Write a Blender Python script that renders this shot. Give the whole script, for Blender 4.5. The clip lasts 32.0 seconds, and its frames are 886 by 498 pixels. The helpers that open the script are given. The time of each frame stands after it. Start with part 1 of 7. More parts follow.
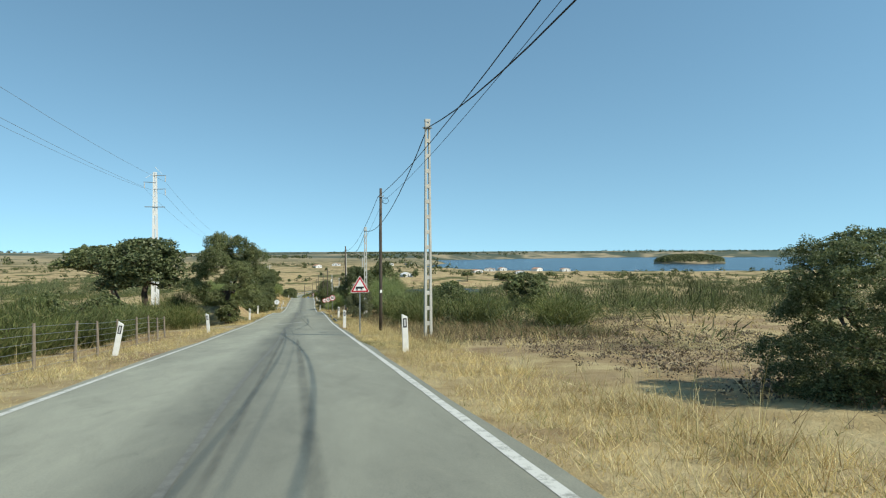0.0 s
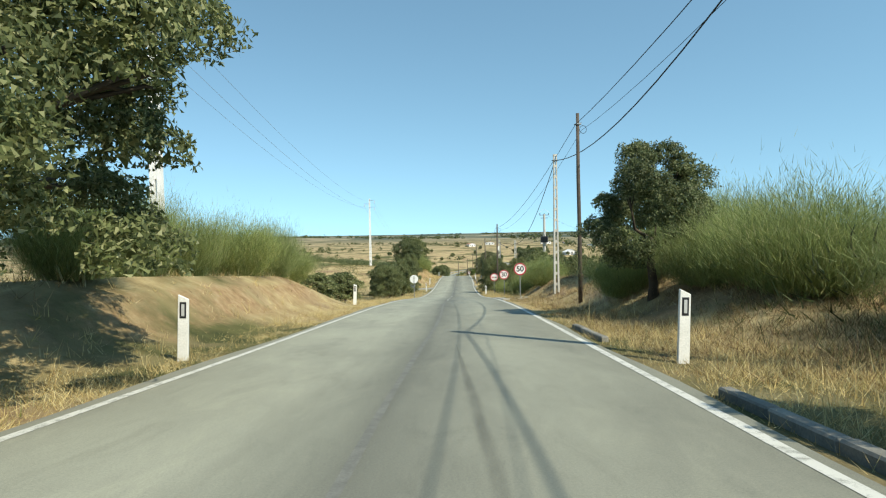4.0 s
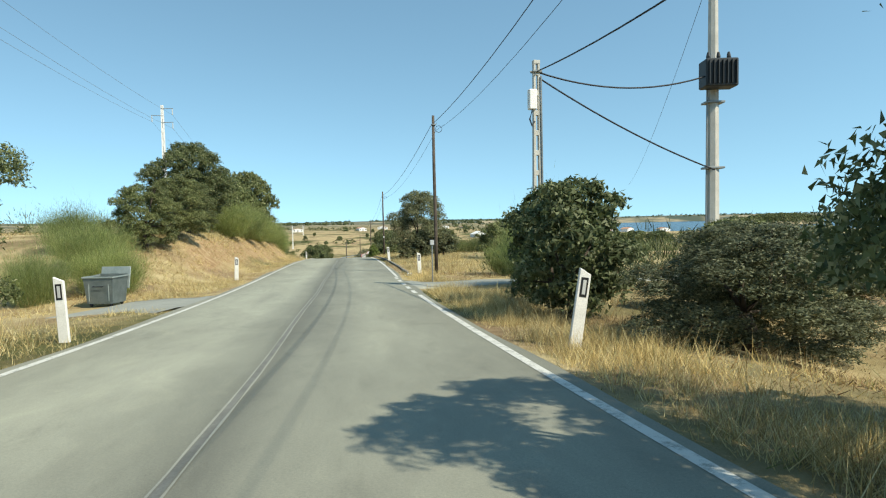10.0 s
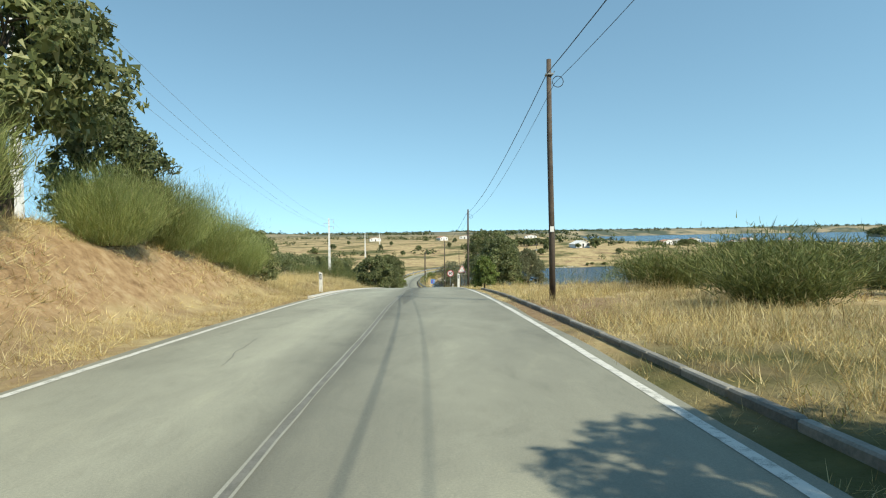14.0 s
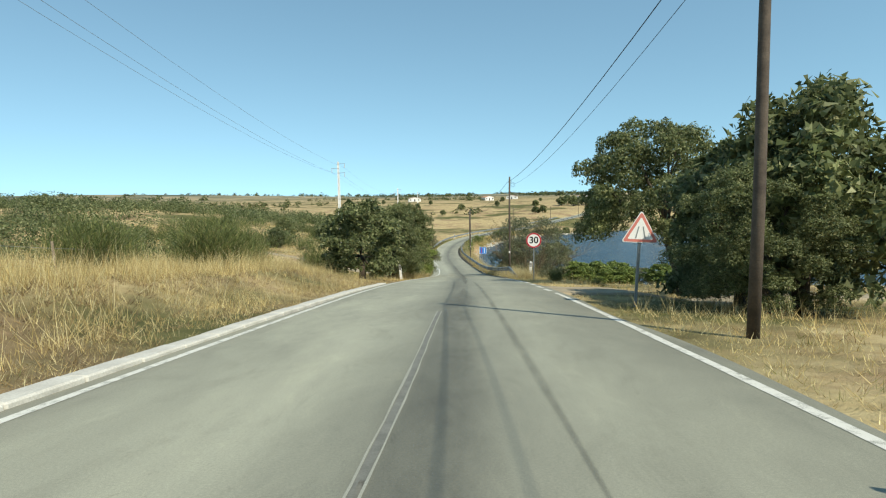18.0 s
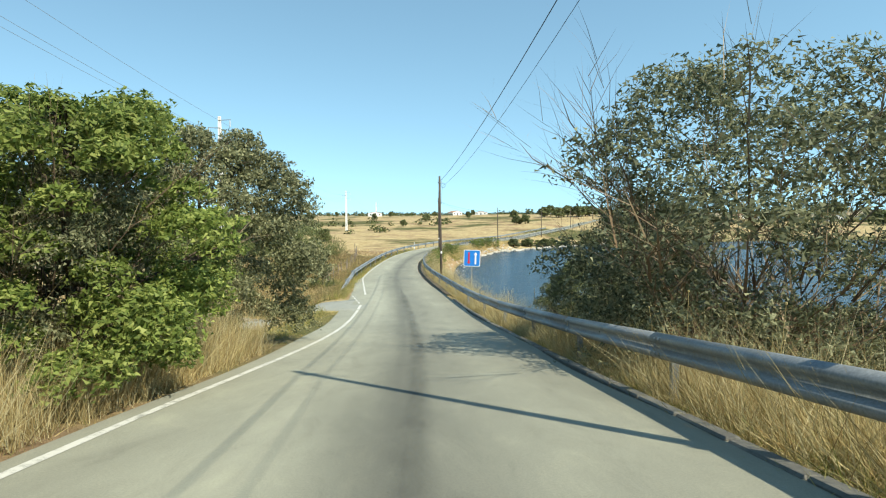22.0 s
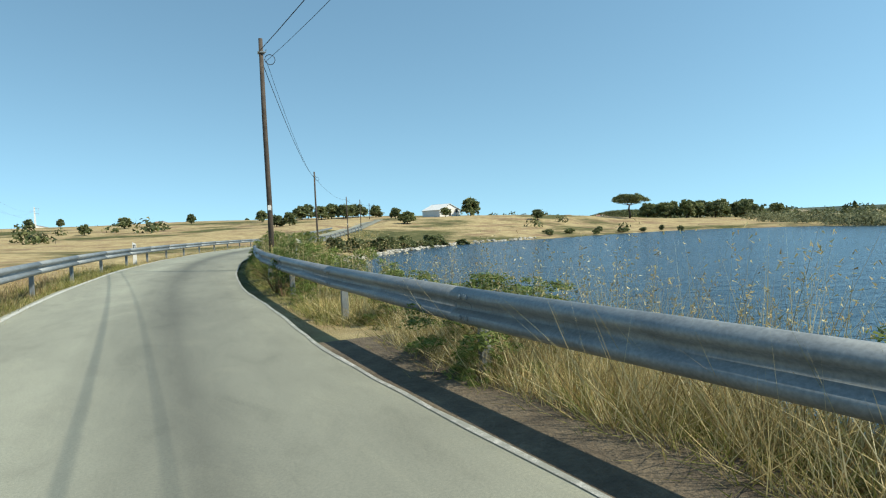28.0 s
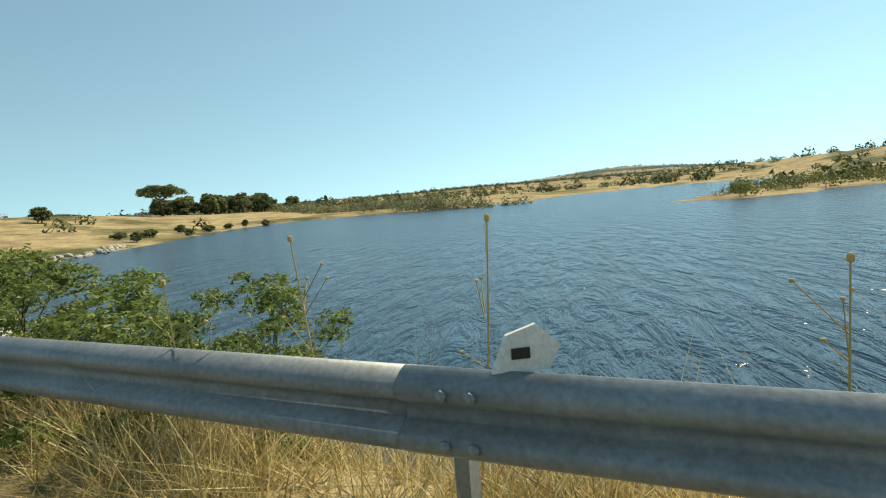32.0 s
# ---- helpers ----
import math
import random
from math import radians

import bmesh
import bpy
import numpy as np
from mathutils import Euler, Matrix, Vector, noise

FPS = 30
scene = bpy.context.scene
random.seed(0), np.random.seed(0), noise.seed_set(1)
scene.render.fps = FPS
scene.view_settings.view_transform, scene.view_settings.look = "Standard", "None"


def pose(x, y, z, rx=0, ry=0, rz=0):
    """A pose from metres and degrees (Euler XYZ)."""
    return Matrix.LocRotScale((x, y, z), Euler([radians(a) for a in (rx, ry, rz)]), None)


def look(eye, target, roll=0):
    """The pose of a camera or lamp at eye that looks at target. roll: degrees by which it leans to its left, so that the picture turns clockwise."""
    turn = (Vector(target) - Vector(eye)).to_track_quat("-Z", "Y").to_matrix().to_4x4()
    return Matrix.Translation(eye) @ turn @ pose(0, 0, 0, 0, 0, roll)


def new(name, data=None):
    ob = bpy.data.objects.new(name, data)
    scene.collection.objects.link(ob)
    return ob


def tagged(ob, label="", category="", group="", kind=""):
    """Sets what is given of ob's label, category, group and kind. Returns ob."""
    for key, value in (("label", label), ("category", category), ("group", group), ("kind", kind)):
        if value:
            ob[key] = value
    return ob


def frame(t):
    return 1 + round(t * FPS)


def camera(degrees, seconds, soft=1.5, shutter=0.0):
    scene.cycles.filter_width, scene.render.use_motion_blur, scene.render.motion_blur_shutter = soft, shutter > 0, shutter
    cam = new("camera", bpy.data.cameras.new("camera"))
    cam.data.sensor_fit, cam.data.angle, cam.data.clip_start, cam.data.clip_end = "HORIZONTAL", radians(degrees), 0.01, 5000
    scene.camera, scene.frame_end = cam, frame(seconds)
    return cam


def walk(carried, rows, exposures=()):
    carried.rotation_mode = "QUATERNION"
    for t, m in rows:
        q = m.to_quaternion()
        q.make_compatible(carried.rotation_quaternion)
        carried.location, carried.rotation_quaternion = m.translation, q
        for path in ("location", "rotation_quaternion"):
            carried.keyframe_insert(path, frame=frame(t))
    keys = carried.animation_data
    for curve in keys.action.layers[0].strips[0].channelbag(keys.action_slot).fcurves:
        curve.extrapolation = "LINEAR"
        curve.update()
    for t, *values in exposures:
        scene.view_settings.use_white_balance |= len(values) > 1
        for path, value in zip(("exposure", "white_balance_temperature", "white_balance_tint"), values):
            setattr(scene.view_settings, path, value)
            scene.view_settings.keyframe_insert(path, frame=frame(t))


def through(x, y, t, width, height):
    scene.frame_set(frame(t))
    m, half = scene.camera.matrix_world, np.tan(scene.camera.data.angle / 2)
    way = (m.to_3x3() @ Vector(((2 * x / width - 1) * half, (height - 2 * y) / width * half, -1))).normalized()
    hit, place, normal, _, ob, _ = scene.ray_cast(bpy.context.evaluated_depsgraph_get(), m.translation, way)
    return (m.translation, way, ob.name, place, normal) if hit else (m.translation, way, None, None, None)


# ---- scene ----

random.seed(7)
np.random.seed(7)
cam = camera(74.0, 32.0, 1.15)
EXPOSURE, SKY, SUN = 0.62, 0.15, 3.55
SKY_TINT = (0.92, 1.05, 0.84, 1.0)
STOPS = [(0, -0.16, 6300), (2, -0.14, 6350), (4, 0.12, 6500), (4.5, -0.14, 6500), (6.5, -0.05, 6500), (7, 0.1, 6550), (8, 0.22, 6900), (9.5, 0.16, 6600), (10.5, 0.14, 6550), (12, 0.12, 6450), (14, 0.1, 6650), (14.5, -0.14, 6500), (16.5, -0.14, 6600), (17, -0.1, 6650), (18, 0.04, 6700), (19, 0.27, 6750),
         (20.5, 0.14, 6900), (21, 0.15, 6950), (22, 0.38, 6700), (23, 0.2, 6850), (24, -0.02, 6500), (26, -0.1, 6400), (29, 0.06, 6500), (30, -0.04, 6550), (31, -0.04, 7200), (32, 0.0, 7650)]
# seconds, place in metres, yaw, pitch and roll in degrees
PATH = [
    (0, 0.08, 4.44, -0.12, -13.32, 0.29, 0.23), (0.25, -0.09, 7.14, -0.39, -11.19, 0.06, 0.41), (0.5, -0.24, 9.75, -0.65, -9.86, 0.32, 0.68),
    (0.75, -0.20, 12.64, -0.87, -9.21, -0.01, 0.24), (1, -0.14, 15.40, -1.09, -7.68, 0.14, 0.99), (1.25, -0.05, 18.14, -1.35, -6.92, 0.55, 1.24),
    (1.5, 0.01, 20.91, -1.63, -6.46, -0.10, 1.12), (1.75, -0.03, 23.85, -1.90, -6.12, -0.28, 1.02), (2, -0.10, 26.90, -2.18, -6.33, -0.51, 0.94),
    (2.25, -0.17, 29.87, -2.46, -6.26, -0.72, 0.84), (2.5, -0.24, 32.82, -2.73, -5.91, -0.88, 0.64), (2.75, -0.26, 35.98, -2.99, -5.23, -1.19, 0.58),
    (3, -0.28, 39.14, -3.23, -4.23, -1.23, 0.39), (3.25, -0.31, 42.01, -3.47, -3.14, -0.92, 1.22), (3.5, -0.31, 44.87, -3.71, -1.69, -1.39, 0.31),
    (3.75, -0.23, 47.92, -3.99, 0.49, -1.15, 0.45), (4, -0.14, 51.01, -4.27, 1.31, -1.38, 1.02), (4.25, -0.08, 54.12, -4.50, 1.93, -1.72, 1.40),
    (4.5, -0.09, 57.28, -4.73, 3.32, -1.54, 1.32), (4.75, -0.09, 59.83, -4.98, 3.67, -1.26, 1.78), (5, -0.09, 62.16, -5.20, 3.79, -1.07, 2.22),
    (5.25, -0.09, 64.83, -5.45, 3.52, -1.15, 2.42), (5.5, -0.09, 67.37, -5.70, 3.17, -1.22, 2.59), (5.75, -0.08, 69.64, -5.95, 2.49, -1.30, 2.69),
    (6, -0.04, 73.40, -6.25, 1.87, -1.35, 2.77), (6.25, 0.02, 77.60, -6.51, 1.23, -1.23, 2.81), (6.5, 0.18, 82.40, -6.86, 0.47, -0.88, 2.86),
    (6.75, 0.50, 88.60, -7.21, -0.91, -1.20, 2.45), (7, 0.80, 94.92, -7.58, -3.28, -1.33, 2.42), (7.25, 0.89, 99.39, -7.94, -6.88, -1.48, 2.21),
    (7.5, 0.95, 103.25, -8.27, -10.61, -1.97, 1.71), (7.75, 0.86, 105.14, -8.49, -13.82, -2.41, 2.09), (8, 0.76, 106.84, -8.68, -16.99, -2.86, 2.30),
    (8.25, 0.66, 108.27, -8.89, -18.81, -2.98, 2.35), (8.5, 0.52, 110.18, -9.11, -18.63, -3.30, 2.09), (8.75, 0.65, 113.33, -9.34, -16.73, -4.09, 1.67),
    (9, 0.76, 116.18, -9.53, -14.14, -3.65, 1.40), (9.25, 0.69, 117.02, -9.69, -13.60, -3.34, 1.43), (9.5, 0.64, 118.11, -9.86, -10.39, -3.01, 1.46),
    (9.75, 0.47, 119.96, -10.01, -10.49, -2.63, 1.22), (10, 0.31, 121.97, -10.17, -9.43, -2.65, 1.04), (10.25, 0.37, 124.71, -10.37, -9.10, -2.48, 1.46),
    (10.5, 0.41, 127.59, -10.54, -9.64, -2.50, 0.89), (10.75, 0.34, 130.55, -10.67, -10.29, -2.52, 0.61), (11, 0.29, 133.49, -10.78, -10.93, -2.56, 0.31),
    (11.25, 0.29, 136.38, -10.89, -11.64, -2.61, -0.14), (11.5, 0.30, 139.27, -11.01, -11.81, -2.32, -0.14), (11.75, 0.30, 142.28, -11.19, -11.53, -1.73, -0.45),
    (12, 0.32, 145.27, -11.36, -11.86, -1.94, -0.20), (12.25, 0.38, 148.36, -11.35, -11.45, -1.95, -0.04), (12.5, 0.45, 151.51, -11.34, -10.93, -1.95, 0.12),
    (12.75, 0.48, 154.47, -11.44, -10.11, -1.82, 0.13), (13, 0.49, 157.43, -11.52, -9.26, -1.82, 0.40), (13.25, 0.55, 160.25, -11.60, -7.75, -1.81, 0.41),
    (13.5, 0.61, 162.95, -11.67, -6.14, -1.67, 0.58), (13.75, 0.67, 165.85, -11.73, -3.59, -1.63, 0.72), (14, 0.72, 168.74, -11.80, -1.68, -1.47, 0.83),
    (14.25, 0.68, 171.51, -11.90, 0.62, -1.59, 0.62), (14.5, 0.63, 174.28, -12.00, 3.23, -1.32, 0.63), (14.75, 0.59, 176.95, -12.13, 5.50, -1.09, 0.79),
    (15, 0.55, 179.71, -12.26, 7.64, -0.89, 0.94), (15.25, 0.51, 182.33, -12.38, 9.33, -0.92, 1.06), (15.5, 0.49, 184.98, -12.50, 10.89, -0.99, 1.17),
    (15.75, 0.47, 187.55, -12.62, 11.84, -1.21, 1.21), (16, 0.44, 190.18, -12.76, 12.57, -1.44, 1.25), (16.25, 0.42, 192.77, -12.90, 12.58, -2.11, 1.22),
    (16.5, 0.41, 195.40, -13.07, 12.31, -2.80, 1.18), (16.75, 0.39, 198.12, -13.29, 11.19, -3.09, 1.22), (17, 0.37, 200.85, -13.50, 9.83, -3.41, 1.23),
    (17.25, 0.37, 203.62, -13.72, 8.09, -3.84, 1.16), (17.5, 0.34, 206.35, -13.94, 6.31, -4.29, 1.13), (17.75, 0.34, 209.20, -14.20, 5.84, -2.51, 0.25),
    (18, 0.33, 212.02, -14.47, 2.53, -5.02, 0.98), (18.25, 0.34, 215.05, -14.72, -0.02, -5.26, 1.18), (18.5, 0.35, 218.07, -14.97, -2.31, -5.52, 1.02),
    (18.75, 0.31, 220.99, -15.24, -6.95, -5.23, 0.48), (19, 0.27, 223.90, -15.51, -7.16, -5.44, 0.54), (19.25, 0.30, 226.65, -15.78, -12.76, -6.62, 0.40),
    (19.5, 0.31, 229.40, -16.04, -11.42, -5.10, 0.49), (19.75, 0.27, 232.20, -16.31, -13.24, -4.49, 0.14), (20, 0.25, 234.97, -16.60, -14.67, -4.69, 0.31),
    (20.25, 0.31, 237.58, -16.87, -14.98, -4.57, 0.25), (20.5, 0.37, 240.23, -17.18, -14.79, -4.29, 0.42), (20.75, 0.37, 243.09, -17.58, -13.48, -3.95, 0.55),
    (21, 0.36, 245.96, -17.98, -11.53, -3.77, 0.71), (21.25, 0.31, 248.86, -18.33, -9.19, -3.72, 1.02), (21.5, 0.23, 251.59, -18.65, -6.34, -3.58, 1.37),
    (21.75, 0.12, 254.21, -18.99, -4.88, -3.43, 0.96), (22, -0.02, 256.79, -19.32, -0.82, -2.99, 0.49), (22.25, -0.11, 259.21, -19.63, 1.56, -2.65, 0.54),
    (22.5, -0.22, 261.59, -19.95, 3.77, -2.33, 0.57), (22.75, -0.32, 264.05, -20.24, 6.10, -1.93, 0.39), (23, -0.44, 266.53, -20.55, 7.65, -1.53, 0.31),
    (23.25, -0.61, 269.16, -20.89, 9.26, -1.10, 0.21), (23.5, -0.78, 271.77, -21.21, 10.26, -0.53, 0.04), (23.75, -0.96, 274.21, -21.49, 9.91, 0.01, 0.07),
    (24, -1.14, 276.63, -21.72, 11.61, 0.40, -0.31), (24.25, -1.20, 278.85, -21.92, 12.19, 1.28, 0.16), (24.5, -1.40, 281.54, -22.06, 11.18, 1.30, -0.98),
    (24.75, -1.63, 284.15, -22.13, 9.92, 1.54, -0.63), (25, -1.89, 286.63, -22.18, 8.29, 1.60, -0.96), (25.25, -2.30, 288.68, -22.17, 5.34, 1.39, -0.74),
    (25.5, -2.69, 290.78, -22.15, 2.09, 1.07, -0.51), (25.75, -2.80, 293.54, -22.25, -1.63, 0.53, -0.40), (26, -2.80, 296.46, -22.35, -5.71, -0.26, -0.33),
    (26.25, -3.02, 298.60, -22.46, -9.87, -1.01, -0.24), (26.5, -3.24, 300.72, -22.57, -13.81, -1.70, -0.13), (26.75, -3.33, 303.14, -22.64, -17.10, -1.77, 0.23),
    (27, -3.42, 305.57, -22.71, -20.12, -1.77, 0.65), (27.25, -3.50, 308.01, -22.75, -22.50, -1.95, 0.98), (27.5, -3.56, 310.45, -22.78, -24.73, -2.07, 1.36),
    (27.75, -3.61, 312.90, -22.80, -26.67, -2.15, 1.77), (28, -3.65, 315.34, -22.81, -28.55, -2.20, 2.17), (28.25, -3.69, 317.78, -22.81, -30.07, -2.32, 2.50),
    (28.5, -3.71, 320.21, -22.82, -31.52, -2.44, 2.82), (28.75, -3.69, 322.68, -22.83, -32.85, -2.24, 3.26), (29, -3.64, 325.11, -22.82, -34.63, -2.46, 3.63),
    (29.25, -3.57, 327.45, -22.78, -36.83, -2.81, 3.72), (29.5, -3.48, 329.81, -22.73, -38.60, -2.61, 3.92), (29.75, -3.20, 332.12, -22.69, -40.61, -2.85, 4.14),
    (30, -2.85, 334.35, -22.68, -42.71, -3.02, 4.37), (30.25, -2.54, 337.19, -22.69, -45.28, -3.26, 4.68), (30.5, -1.36, 340.24, -22.70, -47.30, -3.08, 5.09),
    (30.6, -0.83, 341.48, -22.70, -48.58, -4.03, 5.03), (30.75, -0.19, 343.81, -22.73, -55.69, -4.84, 5.00), (31, 0.66, 347.52, -22.76, -67.66, -5.37, 4.90),
    (31.25, 1.38, 349.48, -22.76, -72.49, -4.96, 4.83), (31.5, 2.02, 351.01, -22.80, -73.32, -3.75, 4.88), (31.75, 2.64, 352.66, -22.80, -76.24, -3.79, 4.58),
    (32, 3.12, 354.44, -22.70, -81.18, -5.29, 4.62),
]

walk(cam, [(t, pose(x, y, z, 90 + pitch, roll, yaw)) for t, x, y, z, yaw, pitch, roll in PATH],
     exposures=[(t, EXPOSURE + e, kelvin, 10.0) for t, e, kelvin in STOPS])

# ---- sky and sun: clear afternoon, sun high behind the right shoulder ----
SUN_TO = Vector((0.68, -0.735, 1.02)).normalized()
world = bpy.data.worlds.new("clear_sky")
world.use_nodes = True
scene.world = world
wn = world.node_tree
bg = wn.nodes["Background"]
sky = wn.nodes.new("ShaderNodeTexSky")
sky.sky_type, sky.sun_disc = "NISHITA", False
sky.sun_elevation = math.asin(SUN_TO.z)
sky.sun_rotation = math.atan2(SUN_TO.x, SUN_TO.y)
sky.altitude, sky.air_density, sky.dust_density, sky.ozone_density = 100.0, 1.0, 0.0, 2.6
tint = wn.nodes.new("ShaderNodeMix")
tint.data_type, tint.blend_type = "RGBA", "MULTIPLY"
tint.inputs[0].default_value = 1.0
tint.inputs[7].default_value = SKY_TINT
lift = wn.nodes.new("ShaderNodeMapping")
lift.inputs["Location"].default_value = (0, 0, 0.2)
wn.links.new(wn.nodes.new("ShaderNodeTexCoord").outputs["Generated"], lift.inputs["Vector"])
wn.links.new(lift.outputs[0], sky.inputs["Vector"])
wn.links.new(sky.outputs[0], tint.inputs[6])
wn.links.new(tint.outputs[2], bg.inputs[0])
bg.inputs[1].default_value = SKY
sun_data = bpy.data.lights.new("sun", "SUN")
sun_data.energy, sun_data.angle, sun_data.color = SUN, radians(0.55), (1.0, 0.945, 0.77)
sun_ob = new("sun", sun_data)
sun_ob.matrix_world = look(SUN_TO * 50, (0, 0, 0))


# ---- materials ----
def nodes_of(m):
    nt = m.node_tree
    return nt, nt.nodes["Principled BSDF"], nt.links.new


def noise_node(nt, vec, scale, detail=4.0, rough=0.6, dist=0.0):
    n = nt.nodes.new("ShaderNodeTexNoise")
    n.inputs["Scale"].default_value, n.inputs["Detail"].default_value = scale, detail
    n.inputs["Roughness"].default_value, n.inputs["Distortion"].default_value = rough, dist
    nt.links.new(vec, n.inputs["Vector"])
    return n.outputs["Fac"]


def ramp_node(nt, fac, stops):
    r = nt.nodes.new("ShaderNodeValToRGB")
    el = r.color_ramp.elements
    while len(el) < len(stops):
        el.new(0.5)
    for e, (p, c) in zip(el, stops):
        e.position, e.color = p, (*c, 1) if len(c) == 3 else c
    nt.links.new(fac, r.inputs[0])
    return r.outputs[0]


def mix_node(nt, fac, a, b, mode="MIX"):
    n = nt.nodes.new("ShaderNodeMix")
    n.data_type, n.blend_type = "RGBA", mode
    for sock, v in ((n.inputs[0], fac), (n.inputs[6], a), (n.inputs[7], b)):
        if isinstance(v, (int, float)):
            sock.default_value = v
        elif isinstance(v, tuple):
            sock.default_value = (*v, 1)
        else:
            nt.links.new(v, sock)
    return n.outputs[2]


def coords(nt, kind="Object"):
    return nt.nodes.new("ShaderNodeTexCoord").outputs[kind]


def stretched(nt, vec, s):
    n = nt.nodes.new("ShaderNodeMapping")
    n.inputs["Scale"].default_value = s
    nt.links.new(vec, n.inputs["Vector"])
    return n.outputs[0]


def bump_into(nt, bsdf, fac, strength, distance):
    b = nt.nodes.new("ShaderNodeBump")
    b.inputs["Strength"].default_value, b.inputs["Distance"].default_value = strength, distance
    nt.links.new(fac, b.inputs["Height"])
    nt.links.new(b.outputs[0], bsdf.inputs["Normal"])


def surface(name, a, b, scale=6.0, rough=0.8, metal=0.0, fine=60.0, bump=0.3, depth=0.004, per_object=0.0, spec=0.4):
    """Two tones broken up at two scales, with fine relief."""
    m = bpy.data.materials.new(name)
    m.use_nodes = True
    nt, bsdf, link = nodes_of(m)
    v = coords(nt)
    big = noise_node(nt, v, scale, 5, 0.65)
    small = noise_node(nt, v, fine, 3, 0.6)
    col = ramp_node(nt, big, [(0.3, a), (0.7, b)])
    col = mix_node(nt, 0.5, col, ramp_node(nt, small, [(0.25, (0.55, 0.55, 0.55)), (0.75, (1.25, 1.25, 1.25))]), "MULTIPLY")
    if per_object:
        oi = nt.nodes.new("ShaderNodeObjectInfo")
        k = 1.0 - per_object
        col = mix_node(nt, 1.0, col, ramp_node(nt, oi.outputs["Random"], [(0.0, (k, k, k)), (1.0, (1 + per_object,) * 3)]), "MULTIPLY")
    link(col, bsdf.inputs["Base Color"])
    bsdf.inputs["Roughness"].default_value, bsdf.inputs["Metallic"].default_value = rough, metal
    bsdf.inputs["Specular IOR Level"].default_value = spec
    if bump:
        bump_into(nt, bsdf, small, bump, depth)
    return m


def foliage(name, stops, rough=0.6, through=0.25):
    """Leaves, stalks or blades: a tone for every piece, light passing through in part."""
    m = bpy.data.materials.new(name)
    m.use_nodes = True
    nt, bsdf, link = nodes_of(m)
    geo = nt.nodes.new("ShaderNodeNewGeometry")
    oi = nt.nodes.new("ShaderNodeObjectInfo")
    col = ramp_node(nt, geo.outputs["Random Per Island"], stops)
    patch = noise_node(nt, geo.outputs["Position"], 0.45, 3)
    col = mix_node(nt, 0.75, col, ramp_node(nt, patch, [(0.3, (0.62, 0.62, 0.62)), (0.7, (1.3, 1.25, 1.15))]), "MULTIPLY")
    col = mix_node(nt, 1.0, col, ramp_node(nt, oi.outputs["Random"], [(0, (0.82, 0.85, 0.85)), (1, (1.15, 1.12, 1.0))]), "MULTIPLY")
    link(col, bsdf.inputs["Base Color"])
    bsdf.inputs["Roughness"].default_value = rough
    bsdf.inputs["Specular IOR Level"].default_value = 0.25
    tr = nt.nodes.new("ShaderNodeBsdfTranslucent")
    link(col, tr.inputs["Color"])
    mx = nt.nodes.new("ShaderNodeMixShader")
    mx.inputs[0].default_value = through
    link(bsdf.outputs[0], mx.inputs[1])
    link(tr.outputs[0], mx.inputs[2])
    link(mx.outputs[0], nt.nodes["Material Output"].inputs["Surface"])
    return m


